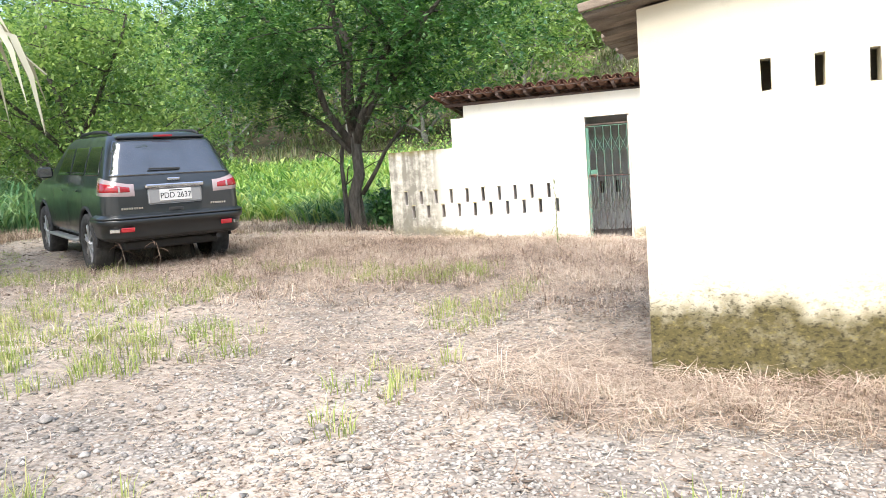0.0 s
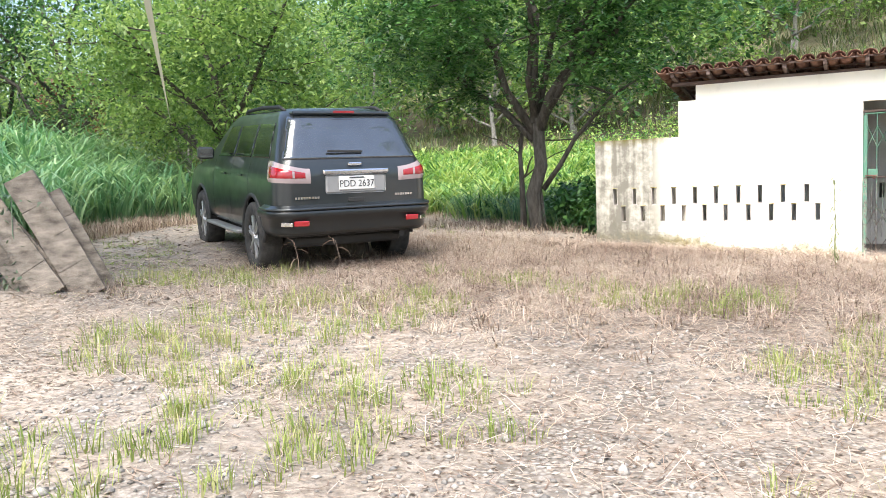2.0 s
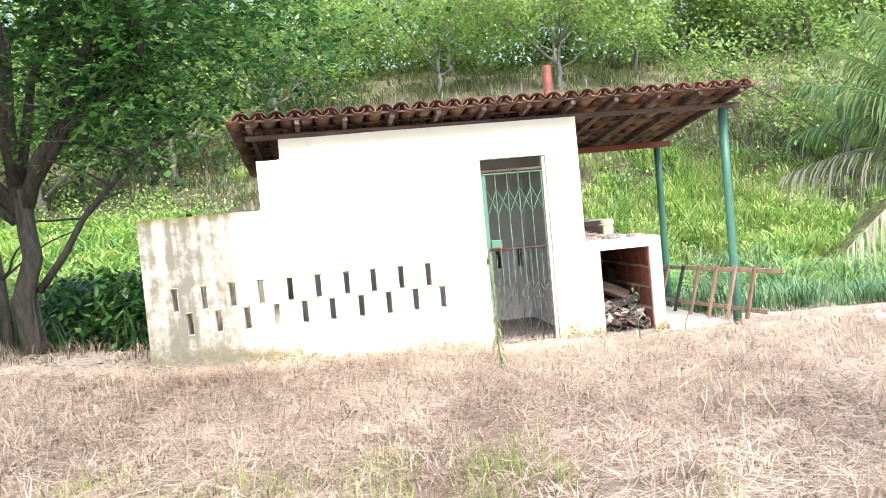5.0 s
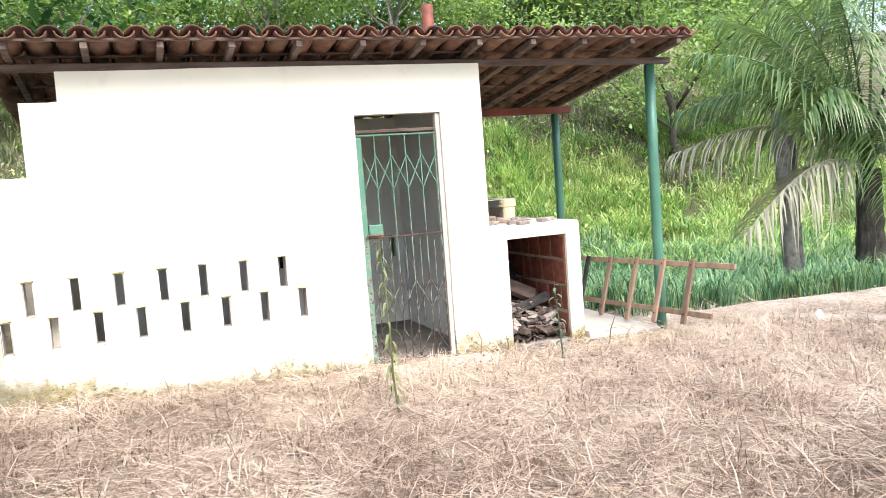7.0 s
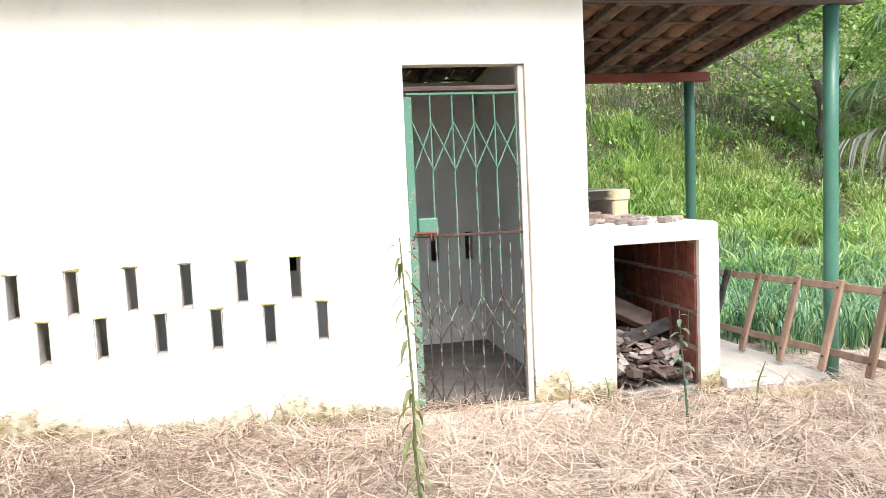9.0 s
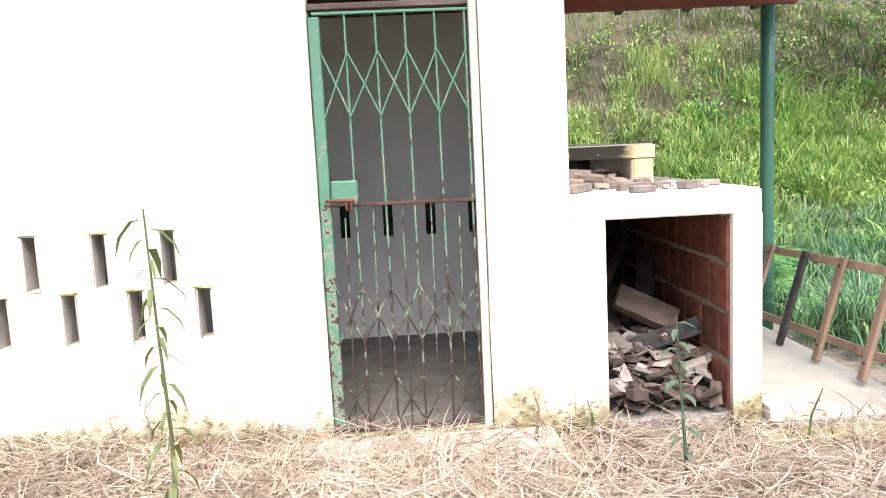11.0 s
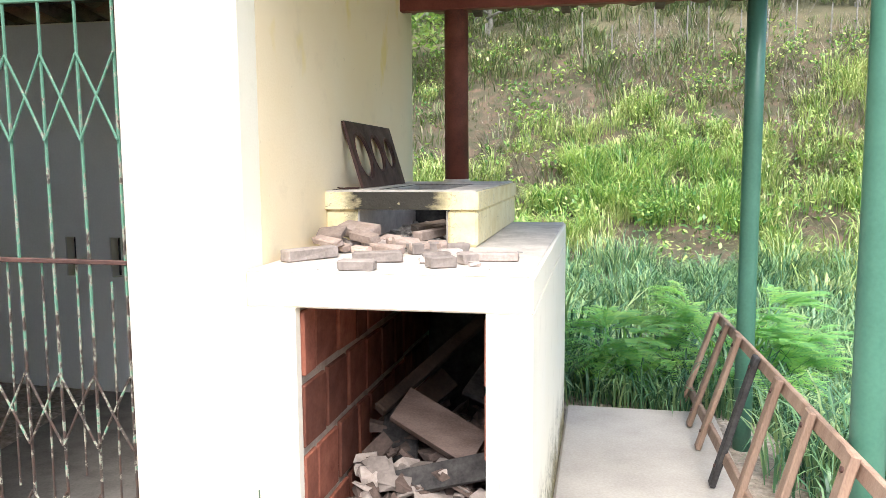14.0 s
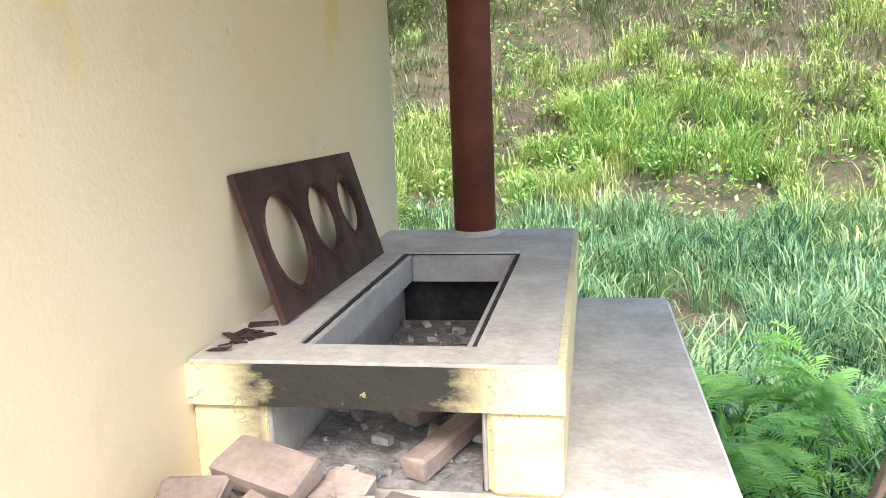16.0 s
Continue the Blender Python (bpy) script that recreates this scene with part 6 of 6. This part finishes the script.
# ---- on the stove ----
M["pinkbrick"] = surf("pale_pink_brick", (0.24, 0.18, 0.15), (0.47, 0.375, 0.325), 11.0, 0.9, 0.5, vary="object", spread=0.3)
BL = [((1.09, 0.17), (1.19, 0.33), 0.055, 0.05), ((1.30, 0.19), (1.44, 0.24), 0.05, 0.045), ((1.31, 0.035), (1.41, 0.045), 0.06, 0.04), ((1.55, 0.11), (1.62, 0.15), 0.06, 0.045), ((1.64, 0.285), (1.79, 0.30), 0.055, 0.035), ((1.63, 0.19), (1.67, 0.23), 0.04, 0.045),
      ((1.14, 0.44), (1.21, 0.47), 0.05, 0.04), ((1.08, 0.53), (1.15, 0.57), 0.05, 0.05), ((1.18, 0.50), (1.24, 0.57), 0.05, 0.045), ((1.24, 0.50), (1.29, 0.57), 0.045, 0.045), ((1.42, 0.42), (1.51, 0.50), 0.06, 0.05), ((1.53, 0.36), (1.60, 0.38), 0.05, 0.035), ((1.49, 0.30), (1.57, 0.33), 0.05, 0.03), ((1.47, 0.54), (1.53, 0.50), 0.05, 0.04), ((1.56, 0.42), (1.60, 0.47), 0.045, 0.05),
      ((1.36, 0.60), (1.48, 0.56), 0.05, 0.035), ((1.12, 0.58), (1.19, 0.55), 0.06, 0.035), ((1.61, 0.25), (1.66, 0.27), 0.05, 0.04), ((1.66, 0.155), (1.69, 0.175), 0.03, 0.02), ((1.50, 0.21), (1.53, 0.22), 0.03, 0.025)]
for k, (a, b, w, h) in enumerate(BL):
    bm = bmesh.new()
    h *= 0.75
    bar(bm, (*a, CT + h / 2 + 0.001), (*b, CT + h / 2 + 0.001), w * 0.85, h, 0.004)
    for v in bm.verts:
        v.co += Vector((random.uniform(-1, 1), random.uniform(-1, 1), 0)) * 0.004
    solo("loose_block", bm, M["woodblock"], "broken grey-brown brick lying on the stove counter", "brick", group="loose bricks on the stove", at=(*a, CT))
for a, b, w, h in (((1.13, 0.60, 1.045), (1.265, 0.565, 1.03), 0.085, 0.045), ((1.075, 0.50, 1.03), (1.17, 0.50, 1.035), 0.08, 0.03), ((1.20, 0.50, 1.03), (1.30, 0.44, 1.02), 0.05, 0.035), ((1.30, 0.40, 1.0), (1.41, 0.36, 0.99), 0.05, 0.03), ((1.39, 0.66, 1.01), (1.47, 0.90, 1.015), 0.05, 0.045), ((1.10, 0.42, 1.02), (1.19, 0.39, 1.01), 0.06, 0.028), ((1.34, 0.83, 1.02), (1.44, 0.98, 1.03), 0.06, 0.035), ((1.27, 0.62, 1.0), (1.34, 0.60, 1.0), 0.06, 0.03), ((1.22, 0.585, 1.0), (1.29, 0.60, 1.0), 0.05, 0.03), ((1.35, 0.48, 1.01), (1.43, 0.53, 1.0), 0.06, 0.028), ((1.42, 0.42, 1.0), (1.48, 0.45, 1.0), 0.04, 0.028), ((1.24, 0.38, 0.995), (1.30, 0.36, 0.99), 0.045, 0.026), ((1.46, 0.50, 1.0), (1.53, 0.46, 1.0), 0.04, 0.025), ((1.16, 0.45, 0.995), (1.21, 0.42, 0.99), 0.04, 0.026), ((1.31, 0.55, 1.0), (1.36, 0.57, 1.0), 0.04, 0.025)):
    bm = bmesh.new()
    bar(bm, a, b, w * 0.82, h * 0.8, 0.004, up=(random.uniform(-0.25, 0.25), random.uniform(-0.5, -0.1), 1))
    for v in bm.verts:
        v.co += Vector((random.uniform(-1, 1), random.uniform(-1, 1), random.uniform(-1, 1))) * 0.004
    solo("loose_block", bm, M["pinkbrick"], "pale pinkish brick piece leaning at the firebox mouth", "brick", group="loose bricks on the stove", at=a)
for i in range(150):
    x, y = rr.uniform(1.19, 1.48), rr.uniform(0.66, 1.5)
    s = rr.uniform(0.005, 0.022)
    chunk((s * 1.6, s, s * 0.7), M["ash"] if i % 3 else M["cement"], "charcoal_crumb", "crumb of charcoal in the ash bed", (x, y, CT + 0.016 + s * 0.3), (rr.uniform(-30, 30), 0, rr.uniform(0, 180)), "charcoal", "crumbs in the firebox", 0.25)
for i in range(16):
    x, y = rr.uniform(1.10, 1.82), rr.uniform(0.02, 0.62)
    s = rr.uniform(0.005, 0.012)
    chunk((s * 1.6, s, s * 0.5), M["ash"], "brick_crumb", "crumb of brick on the counter", (x, y, CT + s * 0.25), (0, 0, rr.uniform(0, 180)), "crumb", "crumbs on the counter", 0.25)


for i in range(14):
    s = rr.uniform(0.012, 0.028)
    chunk((s * 1.8, s * 0.7, s * 0.14), M["castiron"], "rust_flake", "curled flake of rust beside the stove plate", (rr.uniform(1.068, 1.125), rr.uniform(0.68, 0.84), FZ + 0.009), (rr.uniform(-12, 12), rr.uniform(-12, 12), rr.uniform(0, 180)), "rust flake", "flakes on the firebox", 0.4)


def stove_plate():
    """Cast-iron hob plate with three pot holes, leaning on the wall."""
    bm = bmesh.new()
    W, H, T = 0.655, 0.266, 0.011
    holes = ((0.135, 0.128, 0.088), (0.345, 0.140, 0.073), (0.525, 0.145, 0.063))
    cuts = [0.0, 0.242, 0.436, W]
    n = 32
    for (cx, cy, r), x0, x1 in zip(holes, cuts, cuts[1:]):
        rim, out = [], []
        for j in range(n):
            a = 2 * math.pi * (j + 0.5) / n
            dx, dy = math.cos(a), math.sin(a)
            k = min((x1 - cx) / dx if dx > 0 else (x0 - cx) / dx, (H - cy) / dy if dy > 0 else -cy / dy)
            rim.append((cx + dx * r, cy + dy * r))
            out.append((cx + dx * k, cy + dy * k))
        vi = [[bm.verts.new((x, y, z)) for x, y in rim] for z in (0, T)]
        vo = [[bm.verts.new((x, y, z)) for x, y in out] for z in (0, T)]
        corner = [(x0, 0), (x1, 0), (x1, H), (x0, H)]
        for j in range(n):
            q = (j + 1) % n
            pa, pb = out[j], out[q]
            mid = [c for c in corner if abs(c[0] - pa[0]) + abs(c[1] - pa[1]) < 0.2 and ((abs(pa[0] - c[0]) < 1e-6 and abs(pb[1] - c[1]) < 1e-6) or (abs(pa[1] - c[1]) < 1e-6 and abs(pb[0] - c[0]) < 1e-6)) and abs(pa[0] - pb[0]) > 1e-6 and abs(pa[1] - pb[1]) > 1e-6]
            for z, fl in ((0, 1), (1, 0)):
                ring_ = [vi[z][j], vo[z][j]] + [bm.verts.new((c[0], c[1], z * T)) for c in mid] + [vo[z][q], vi[z][q]]
                bm.faces.new(ring_[::-1] if fl else ring_)
            bm.faces.new((vi[0][j], vi[0][q], vi[1][q], vi[1][j]))
    bmesh.ops.remove_doubles(bm, verts=bm.verts, dist=0.0005)
    for a, b in (((0, 0), (W, 0)), ((W, 0), (W, H)), ((W, H), (0, H)), ((0, H), (0, 0))):
        v = [bm.verts.new((*p, z)) for p, z in ((a, -0.0004), (b, -0.0004), (b, T + 0.0004), (a, T + 0.0004))]
        bm.faces.new(v)
    bmesh.ops.remove_doubles(bm, verts=bm.verts, dist=0.0012)
    bmesh.ops.recalc_face_normals(bm, faces=bm.faces)
    x = Vector((0.0, 1.0, -0.01)).normalized()
    y = Vector((1.047 - 1.125, 0.02, 0.262)).normalized()
    y = (y - x * y.dot(x)).normalized()
    z = x.cross(y)
    m = Matrix((x, y, z)).transposed().to_4x4()
    m.translation = (1.128, 0.838, FZ + 0.008)
    pl = thing("stove_plate", "rusty cast-iron stove plate with three pot holes leaning on the wall", "stove plate", m=m)
    part("plate", bm, M["castiron"], pl, local=True)
    for cx, cy, r in holes:
        bm = bmesh.new()
        tube(bm, [(cx + (r + 0.008) * math.cos(t), cy + (r + 0.008) * math.sin(t), T) for t in [2 * math.pi * j / 28 for j in range(29)]], 0.004, 5, False)
        part("pot_hole_rim", bm, M["castiron"], pl, local=True)


stove_plate()

# ---- leaning slatted rack ----
rack = thing("slatted_rack", "long bare-wood slatted rack leaning on the canopy posts", "rack", (2.6, 0.8, -0.03))
RACK = [(2.19, -0.03, 0.47), (1.86, -0.03, 0.485), (1.55, -0.03, 0.50), (1.14, -0.03, 0.51), (0.75, -0.02, 0.53), (0.33, -0.01, 0.55), (-0.06, 0.02, 0.57), (-0.46, 0.06, 0.585)]
for name, k, x0, x1 in (("bottom_rail", 0, 2.505, 2.575), ("top_rail", 1, 2.652, 2.668)):
    bm = bmesh.new()
    z0, z1 = ((0.05, 0.155), (0.435, 0.555))[k]
    bar(bm, (x0, 2.32, z0), (x1, (-0.74, -0.92)[k], z1), 0.022, 0.046, 0.004, up=(0.25, 0, 1))
    part(name, bm, M["slat"], rack)
for i, (y, zb, zt) in enumerate(RACK):
    q = (2.2 - y) / 2.66
    bm = bmesh.new()
    lo, hi = Vector((2.462 + 0.05 * q, y + random.uniform(-0.01, 0.01), zb)), Vector((2.632 + 0.012 * q, y + random.uniform(-0.015, 0.015), zt))
    bar(bm, lo, hi, 0.058, 0.024, 0.005, up=(-1, 0, 0.3))
    slat = part("slat", bm, M["burnt"] if i == 3 else M["slat"], rack, "dark charred slat" if i == 3 else "")
    for f in (0.15, 0.91):
        c = lo.lerp(hi, f) + Vector((-0.0105, 0, 0.0035))
        bm = bmesh.new()
        tube(bm, [c, c + Vector((-0.006, 0, 0.002))], 0.008, 8)
        part("bolt", bm, M["castiron"], slat, "dark bolt head")
bm = bmesh.new()
box(bm, (1.87, -0.06, -0.04), (1.93, 0.04, 0.03), 0.006, jig=0.006)
solo("stone_block", bm, M["cement"], "small grey stone block beside the stove", "stone", at=(1.9, 0, -0.04))

bm = bmesh.new()
for k in range(5):
    a, b = Vector((3.85, -0.03, -0.16)).lerp(Vector((6.0, -2.2, -0.24)), k / 5), Vector((3.85, -0.03, -0.16)).lerp(Vector((6.0, -2.2, -0.24)), (k + 1) / 5)
    bar(bm, a, b - (b - a) * 0.01, 0.16, 0.16, 0.02)
for v in bm.verts:
    v.co += Vector((random.uniform(-1, 1), random.uniform(-1, 1), random.uniform(-1, 1))) * 0.01
solo("kerb", bm, M["slab"], "broken pale concrete kerb along the yard edge", "kerb", "structure")
bm = bmesh.new()
bmesh.ops.create_icosphere(bm, subdivisions=2, radius=0.075)
for v in bm.verts:
    v.co = Vector((v.co.x * 0.8, v.co.y * 0.7, v.co.z * 1.15)) * (1 + 0.22 * noise.noise(v.co * 22))
    v.co += Vector((3.98, -0.45, float(gz(3.98, -0.45)) + 0.05))
solo("pale_stone", bm, M["cement"], "rough whitish stone lying at the yard edge", "stone", at=(3.98, -0.45, float(gz(3.98, -0.45))))

# ---- weeds by the wall ----
M["weed"] = leaf("weed_leaves", [(0.12, 0.15, 0.06), (0.22, 0.24, 0.11), (0.36, 0.35, 0.18)], 0.6, 2.0, 0.3)
M["weed_dark"] = leaf("grey_green_leaves", [(0.075, 0.12, 0.075), (0.13, 0.18, 0.12)], 0.6, 2.0, 0.2)


def weed(name, label, pts, n, size, material, droop, w=0.3, r=0.008):
    z0 = pts[0][2]
    th = thing(name, label, "weed", pts[0])
    bm = bmesh.new()
    tube(bm, pts, [r * (1 - 0.7 * i / (len(pts) - 1)) for i in range(len(pts))], 6)
    stem = part("stem", bm, material, th)
    for i in range(n):
        s = (0.08 + 0.92 * i / n) * (len(pts) - 1)
        k = min(int(s), len(pts) - 2)
        p = Vector(pts[k]).lerp(Vector(pts[k + 1]), s - k)
        a = i * 2.4 + random.uniform(-0.4, 0.4)
        L = size * random.uniform(0.6, 1.25)
        d = Vector((math.cos(a), math.sin(a), 0.25)).normalized()
        t = Vector((-math.sin(a), math.cos(a), 0)) * L * w * 0.5
        bm = bmesh.new()
        c = [p, p + d * L * 0.35 + Vector((0, 0, -droop * L * 0.08)), p + d * L * 0.72 + Vector((0, 0, -droop * L * 0.38)), p + d * L * 0.9 + Vector((0, 0, -droop * L * 0.75))]
        v0, v3 = bm.verts.new(c[0]), bm.verts.new(c[3])
        l1, r1, l2, r2 = (bm.verts.new(q) for q in (c[1] - t, c[1] + t, c[2] - t * 0.8, c[2] + t * 0.8))
        m1, m2 = bm.verts.new(c[1] - Vector((0, 0, L * 0.04))), bm.verts.new(c[2] - Vector((0, 0, L * 0.04)))
        for q in ((v0, l1, m1), (v0, m1, r1), (l1, l2, m2, m1), (m1, m2, r2, r1), (l2, v3, m2), (m2, v3, r2)):
            bm.faces.new(q)
        part("leaf", bm, material, th)


zt = float(gz(-0.26, -1.33))
weed("tall_weed", "tall drooping pale green weed standing before the wall", [(-0.245, -1.36, zt), (-0.26, -1.34, 0.25), (-0.255, -1.33, 0.52), (-0.265, -1.33, 0.8), (-0.275, -1.32, 1.09)], 44, 0.085, M["weed"], 1.6, 0.22)
weed("leafy_weed", "grey-green leafy weed in front of the log store", [(1.33, -0.55, float(gz(1.33, -0.55))), (1.32, -0.54, 0.18), (1.31, -0.53, 0.38), (1.305, -0.52, 0.56)], 22, 0.075, M["weed_dark"], 0.9, 0.34)
weed("small_weed", "thin dry weed by the stove corner", [(1.93, -0.25, float(gz(1.93, -0.25))), (1.95, -0.25, 0.06), (1.99, -0.26, 0.17)], 9, 0.05, M["weed"], 0.5)
weed("small_weed", "thin dry weed by the door pier", [(1.08, -0.1, float(gz(1.08, -0.1))), (1.09, -0.1, 0.05), (1.07, -0.1, 0.13)], 9, 0.05, M["weed"], 0.5)
for x in (-0.9, -1.5, -2.3, 0.85, -0.75):
    weed("small_weed", "small weed at the foot of the wall", [(x, -0.08, float(gz(x, -0.08))), (x + 0.02, -0.08, 0.10), (x, -0.07, 0.17)], 8, 0.035, M["straw"], 0.5)
for x, y in ((-5.35, -4.3), (-4.95, -4.1), (-6.6, -5.2)):
    z = float(gz(x, y))
    weed("dry_stalk", "tall dry bent grass stalk", [(x, y, z), (x + 0.02, y, z + 0.25), (x - 0.05, y + 0.03, z + 0.45), (x - 0.16, y + 0.05, z + 0.5)], 6, 0.16, M["straw"], 1.0, 0.05, 0.004)

# ---- near building at the start ----
BX, BY0, BY1 = 1.555, -7.62, -5.62
big_holes = [(2.255 + 0.277 * i, 1.52, 1.70) for i in range(9)]
us = sorted({BX, 6.2, 1.9, *[h + s * 0.028 for h, _, _ in big_holes for s in (-1, 1)]})
solid = lambda x, z: not any(abs(x - h) < 0.028 and a < z < b for h, a, b in big_holes)
bm = cells(us, [-0.6, 0.3, 1.52, 1.70, 2.02], solid, (BY0, BY0 + 0.14), lambda u, v, w: (u, w, v), 0.004)
v = [bm.verts.new(p) for p in ((BX, BY0, 2.02), (6.2, BY0, 2.02), (6.2, BY0, 2.75), (BX, BY0, 2.06))]
w_ = [bm.verts.new(q.co + Vector((0, 0.14, 0))) for q in v]
bm.faces.new(v)
bm.faces.new(w_[::-1])
bm.faces.new((v[3], v[2], w_[2], w_[3]))
solo("wall_near_front", bm, M["wall_big"], "cream rendered wall with a mouldy foot and slot vents", "wall", "structure")
bm = bmesh.new()
box(bm, (BX, BY0 + 0.142, -0.6), (BX + 0.14, BY1 - 0.142, 2.05))
box(bm, (BX, BY1 - 0.14, -0.6), (6.2, BY1, 2.05))
box(bm, (6.06, BY0 + 0.142, -0.6), (6.2, BY1 - 0.142, 2.7))
for v in bm.verts:
    if v.co.x < 2.0 and v.co.y > -6.5:
        v.co.x -= 0.165
solo("wall_near_side", bm, M["wall_big"], "cream rendered side wall of the near building", "wall", "structure")
nroof = thing("plank_roof", "weathered plank eaves of the near building roof", "roof", (BX, BY0, 2.05))
for i in range(11):
    y = BY0 - 0.12 + i * 0.205
    bm = bmesh.new()
    bar(bm, (BX - 0.30 + random.uniform(-0.03, 0.03), y + 0.1, 2.045 + random.uniform(-0.008, 0.008)), (6.3, y + 0.1, 2.79), 0.195, 0.028, 0.004)
    part("roof_plank", bm, M["plank"], nroof)
bm = bmesh.new()
bar(bm, (BX - 0.32, BY0 - 0.14, 2.085), (6.3, BY0 - 0.14, 2.84), 0.03, 0.05, 0.004)
part("verge_board", bm, M["plank"], nroof)
bm = bmesh.new()
tube(bm, [(BX - 0.12, BY1 + 0.02, 2.03), (BX - 0.02, BY1 + 0.06, 1.2), (BX - 0.1, BY1 + 0.08, 0.3), (BX - 0.09, BY1 + 0.08, -0.2)], 0.028, 8)
solo("leaning_pole", bm, M["plank"], "thin grey pole propped under the eaves", "pole", at=(BX + 0.03, BY1 + 0.08, -0.2))

# ---- planks heaped at the yard's edge ----
M["slabwood"] = surf("grey_brown_slab_wood", (0.055, 0.045, 0.036), (0.31, 0.27, 0.225), 5.0, 0.95, 0.9, vary="object", spread=0.4, stretch=(1.2, 1.2, 3.0), depth=0.02)
rp = random.Random(3)
for i, (bx, by, tx, ty, h, w, th) in enumerate(((-6.55, -5.95, -7.20, -6.15, 1.16, 0.30, 0.06), (-6.78, -6.22, -7.55, -6.38, 1.02, 0.30, 0.06), (-6.70, -6.02, -7.40, -6.30, 0.92, 0.10, 0.07), (-6.95, -6.35, -7.85, -6.55, 1.25, 0.13, 0.05), (-6.62, -5.72, -7.05, -5.95, 1.00, 0.22, 0.05), (-7.15, -6.60, -7.95, -6.80, 1.10, 0.26, 0.05), (-7.35, -6.75, -8.05, -7.00, 1.35, 0.25, 0.06), (-7.05, -6.0, -7.75, -6.35, 1.20, 0.16, 0.04), (-7.6, -6.9, -8.3, -7.2, 1.4, 0.3, 0.06))):
    z = float(gz(bx, by)) - 0.03
    bm = bmesh.new()
    a, b = Vector((bx, by, z)), Vector((tx, ty, z + h))
    for k in range(4):
        p, q = a.lerp(b, k / 4), a.lerp(b, (k + 1) / 4)
        bar(bm, p, q + (q - p) * 0.002, w, th, 0.0, up=(0.45, -0.75, 0.45))
    for v in bm.verts:
        v.co += Vector((rp.uniform(-1, 1), rp.uniform(-1, 1), rp.uniform(-1, 1))) * 0.006
    solo("rough_plank", bm, M["slabwood"], "rough weathered slab of wood leaning on a heap", "plank", group="heap of planks", at=(bx, by, z))
bm = bmesh.new()
for k in range(5):
    tube(bm, [(-7.0 - 0.12 * k, -6.25 - 0.09 * k, 0.25), (-7.15 - 0.1 * k, -6.3 - 0.05 * k, 0.8), (-7.2 - 0.15 * k, -6.25 - 0.1 * k, 1.15)], 0.006, 5)
heap = solo("heap_vines", bm, M["weed_dark"], "thin vines growing through the plank heap", "vine", at=(-7.2, -6.4, 0.25))
vc = np.stack([RNG.uniform(-7.9, -6.9, 60), RNG.uniform(-6.75, -6.15, 60), RNG.uniform(0.3, 1.2, 60)], 1)
v, f, s = leafcloud(vc, 7, 0.06, 0.06)
lf = new("foliage", np_mesh("foliage", v - np.array((-7.2, -6.4, 0.25)), f, s, M["weed_dark"]))
lf.parent = heap

# ---- brick hut among the trees ----
hx, hy = -34.3, 15.1
hz = max(4.1, float(gz(hx, hy)))
hut = thing("brick_hut", "small red brick hut among the trees", "house", (hx, hy, hz))
bm = bmesh.new()
box(bm, (hx - 0.9, hy - 1.3, hz - 4), (hx + 0.9, hy + 1.3, hz + 2.2), 0.02)
part("wall", bm, M["brick"], hut)
bm = bmesh.new()
v = [bm.verts.new((hx + sx * 1.1, hy + sy * 1.6, hz + z)) for sx in (-1, 1) for sy, z in ((-1, 2.1), (0, 2.7), (1, 2.1))]
for q in ((0, 1, 4, 3), (1, 2, 5, 4), (0, 3, 5, 2), (0, 2, 1), (3, 4, 5)):
    bm.faces.new([v[i] for i in q])
bmesh.ops.recalc_face_normals(bm, faces=bm.faces)
part("roof", bm, M["tile"], hut)
bm = bmesh.new()
box(bm, (hx + 0.9, hy - 0.4, hz + 0.9), (hx + 0.95, hy + 0.3, hz + 1.7), 0.01)
part("window", bm, M["platewhite"], hut, "white window frame")
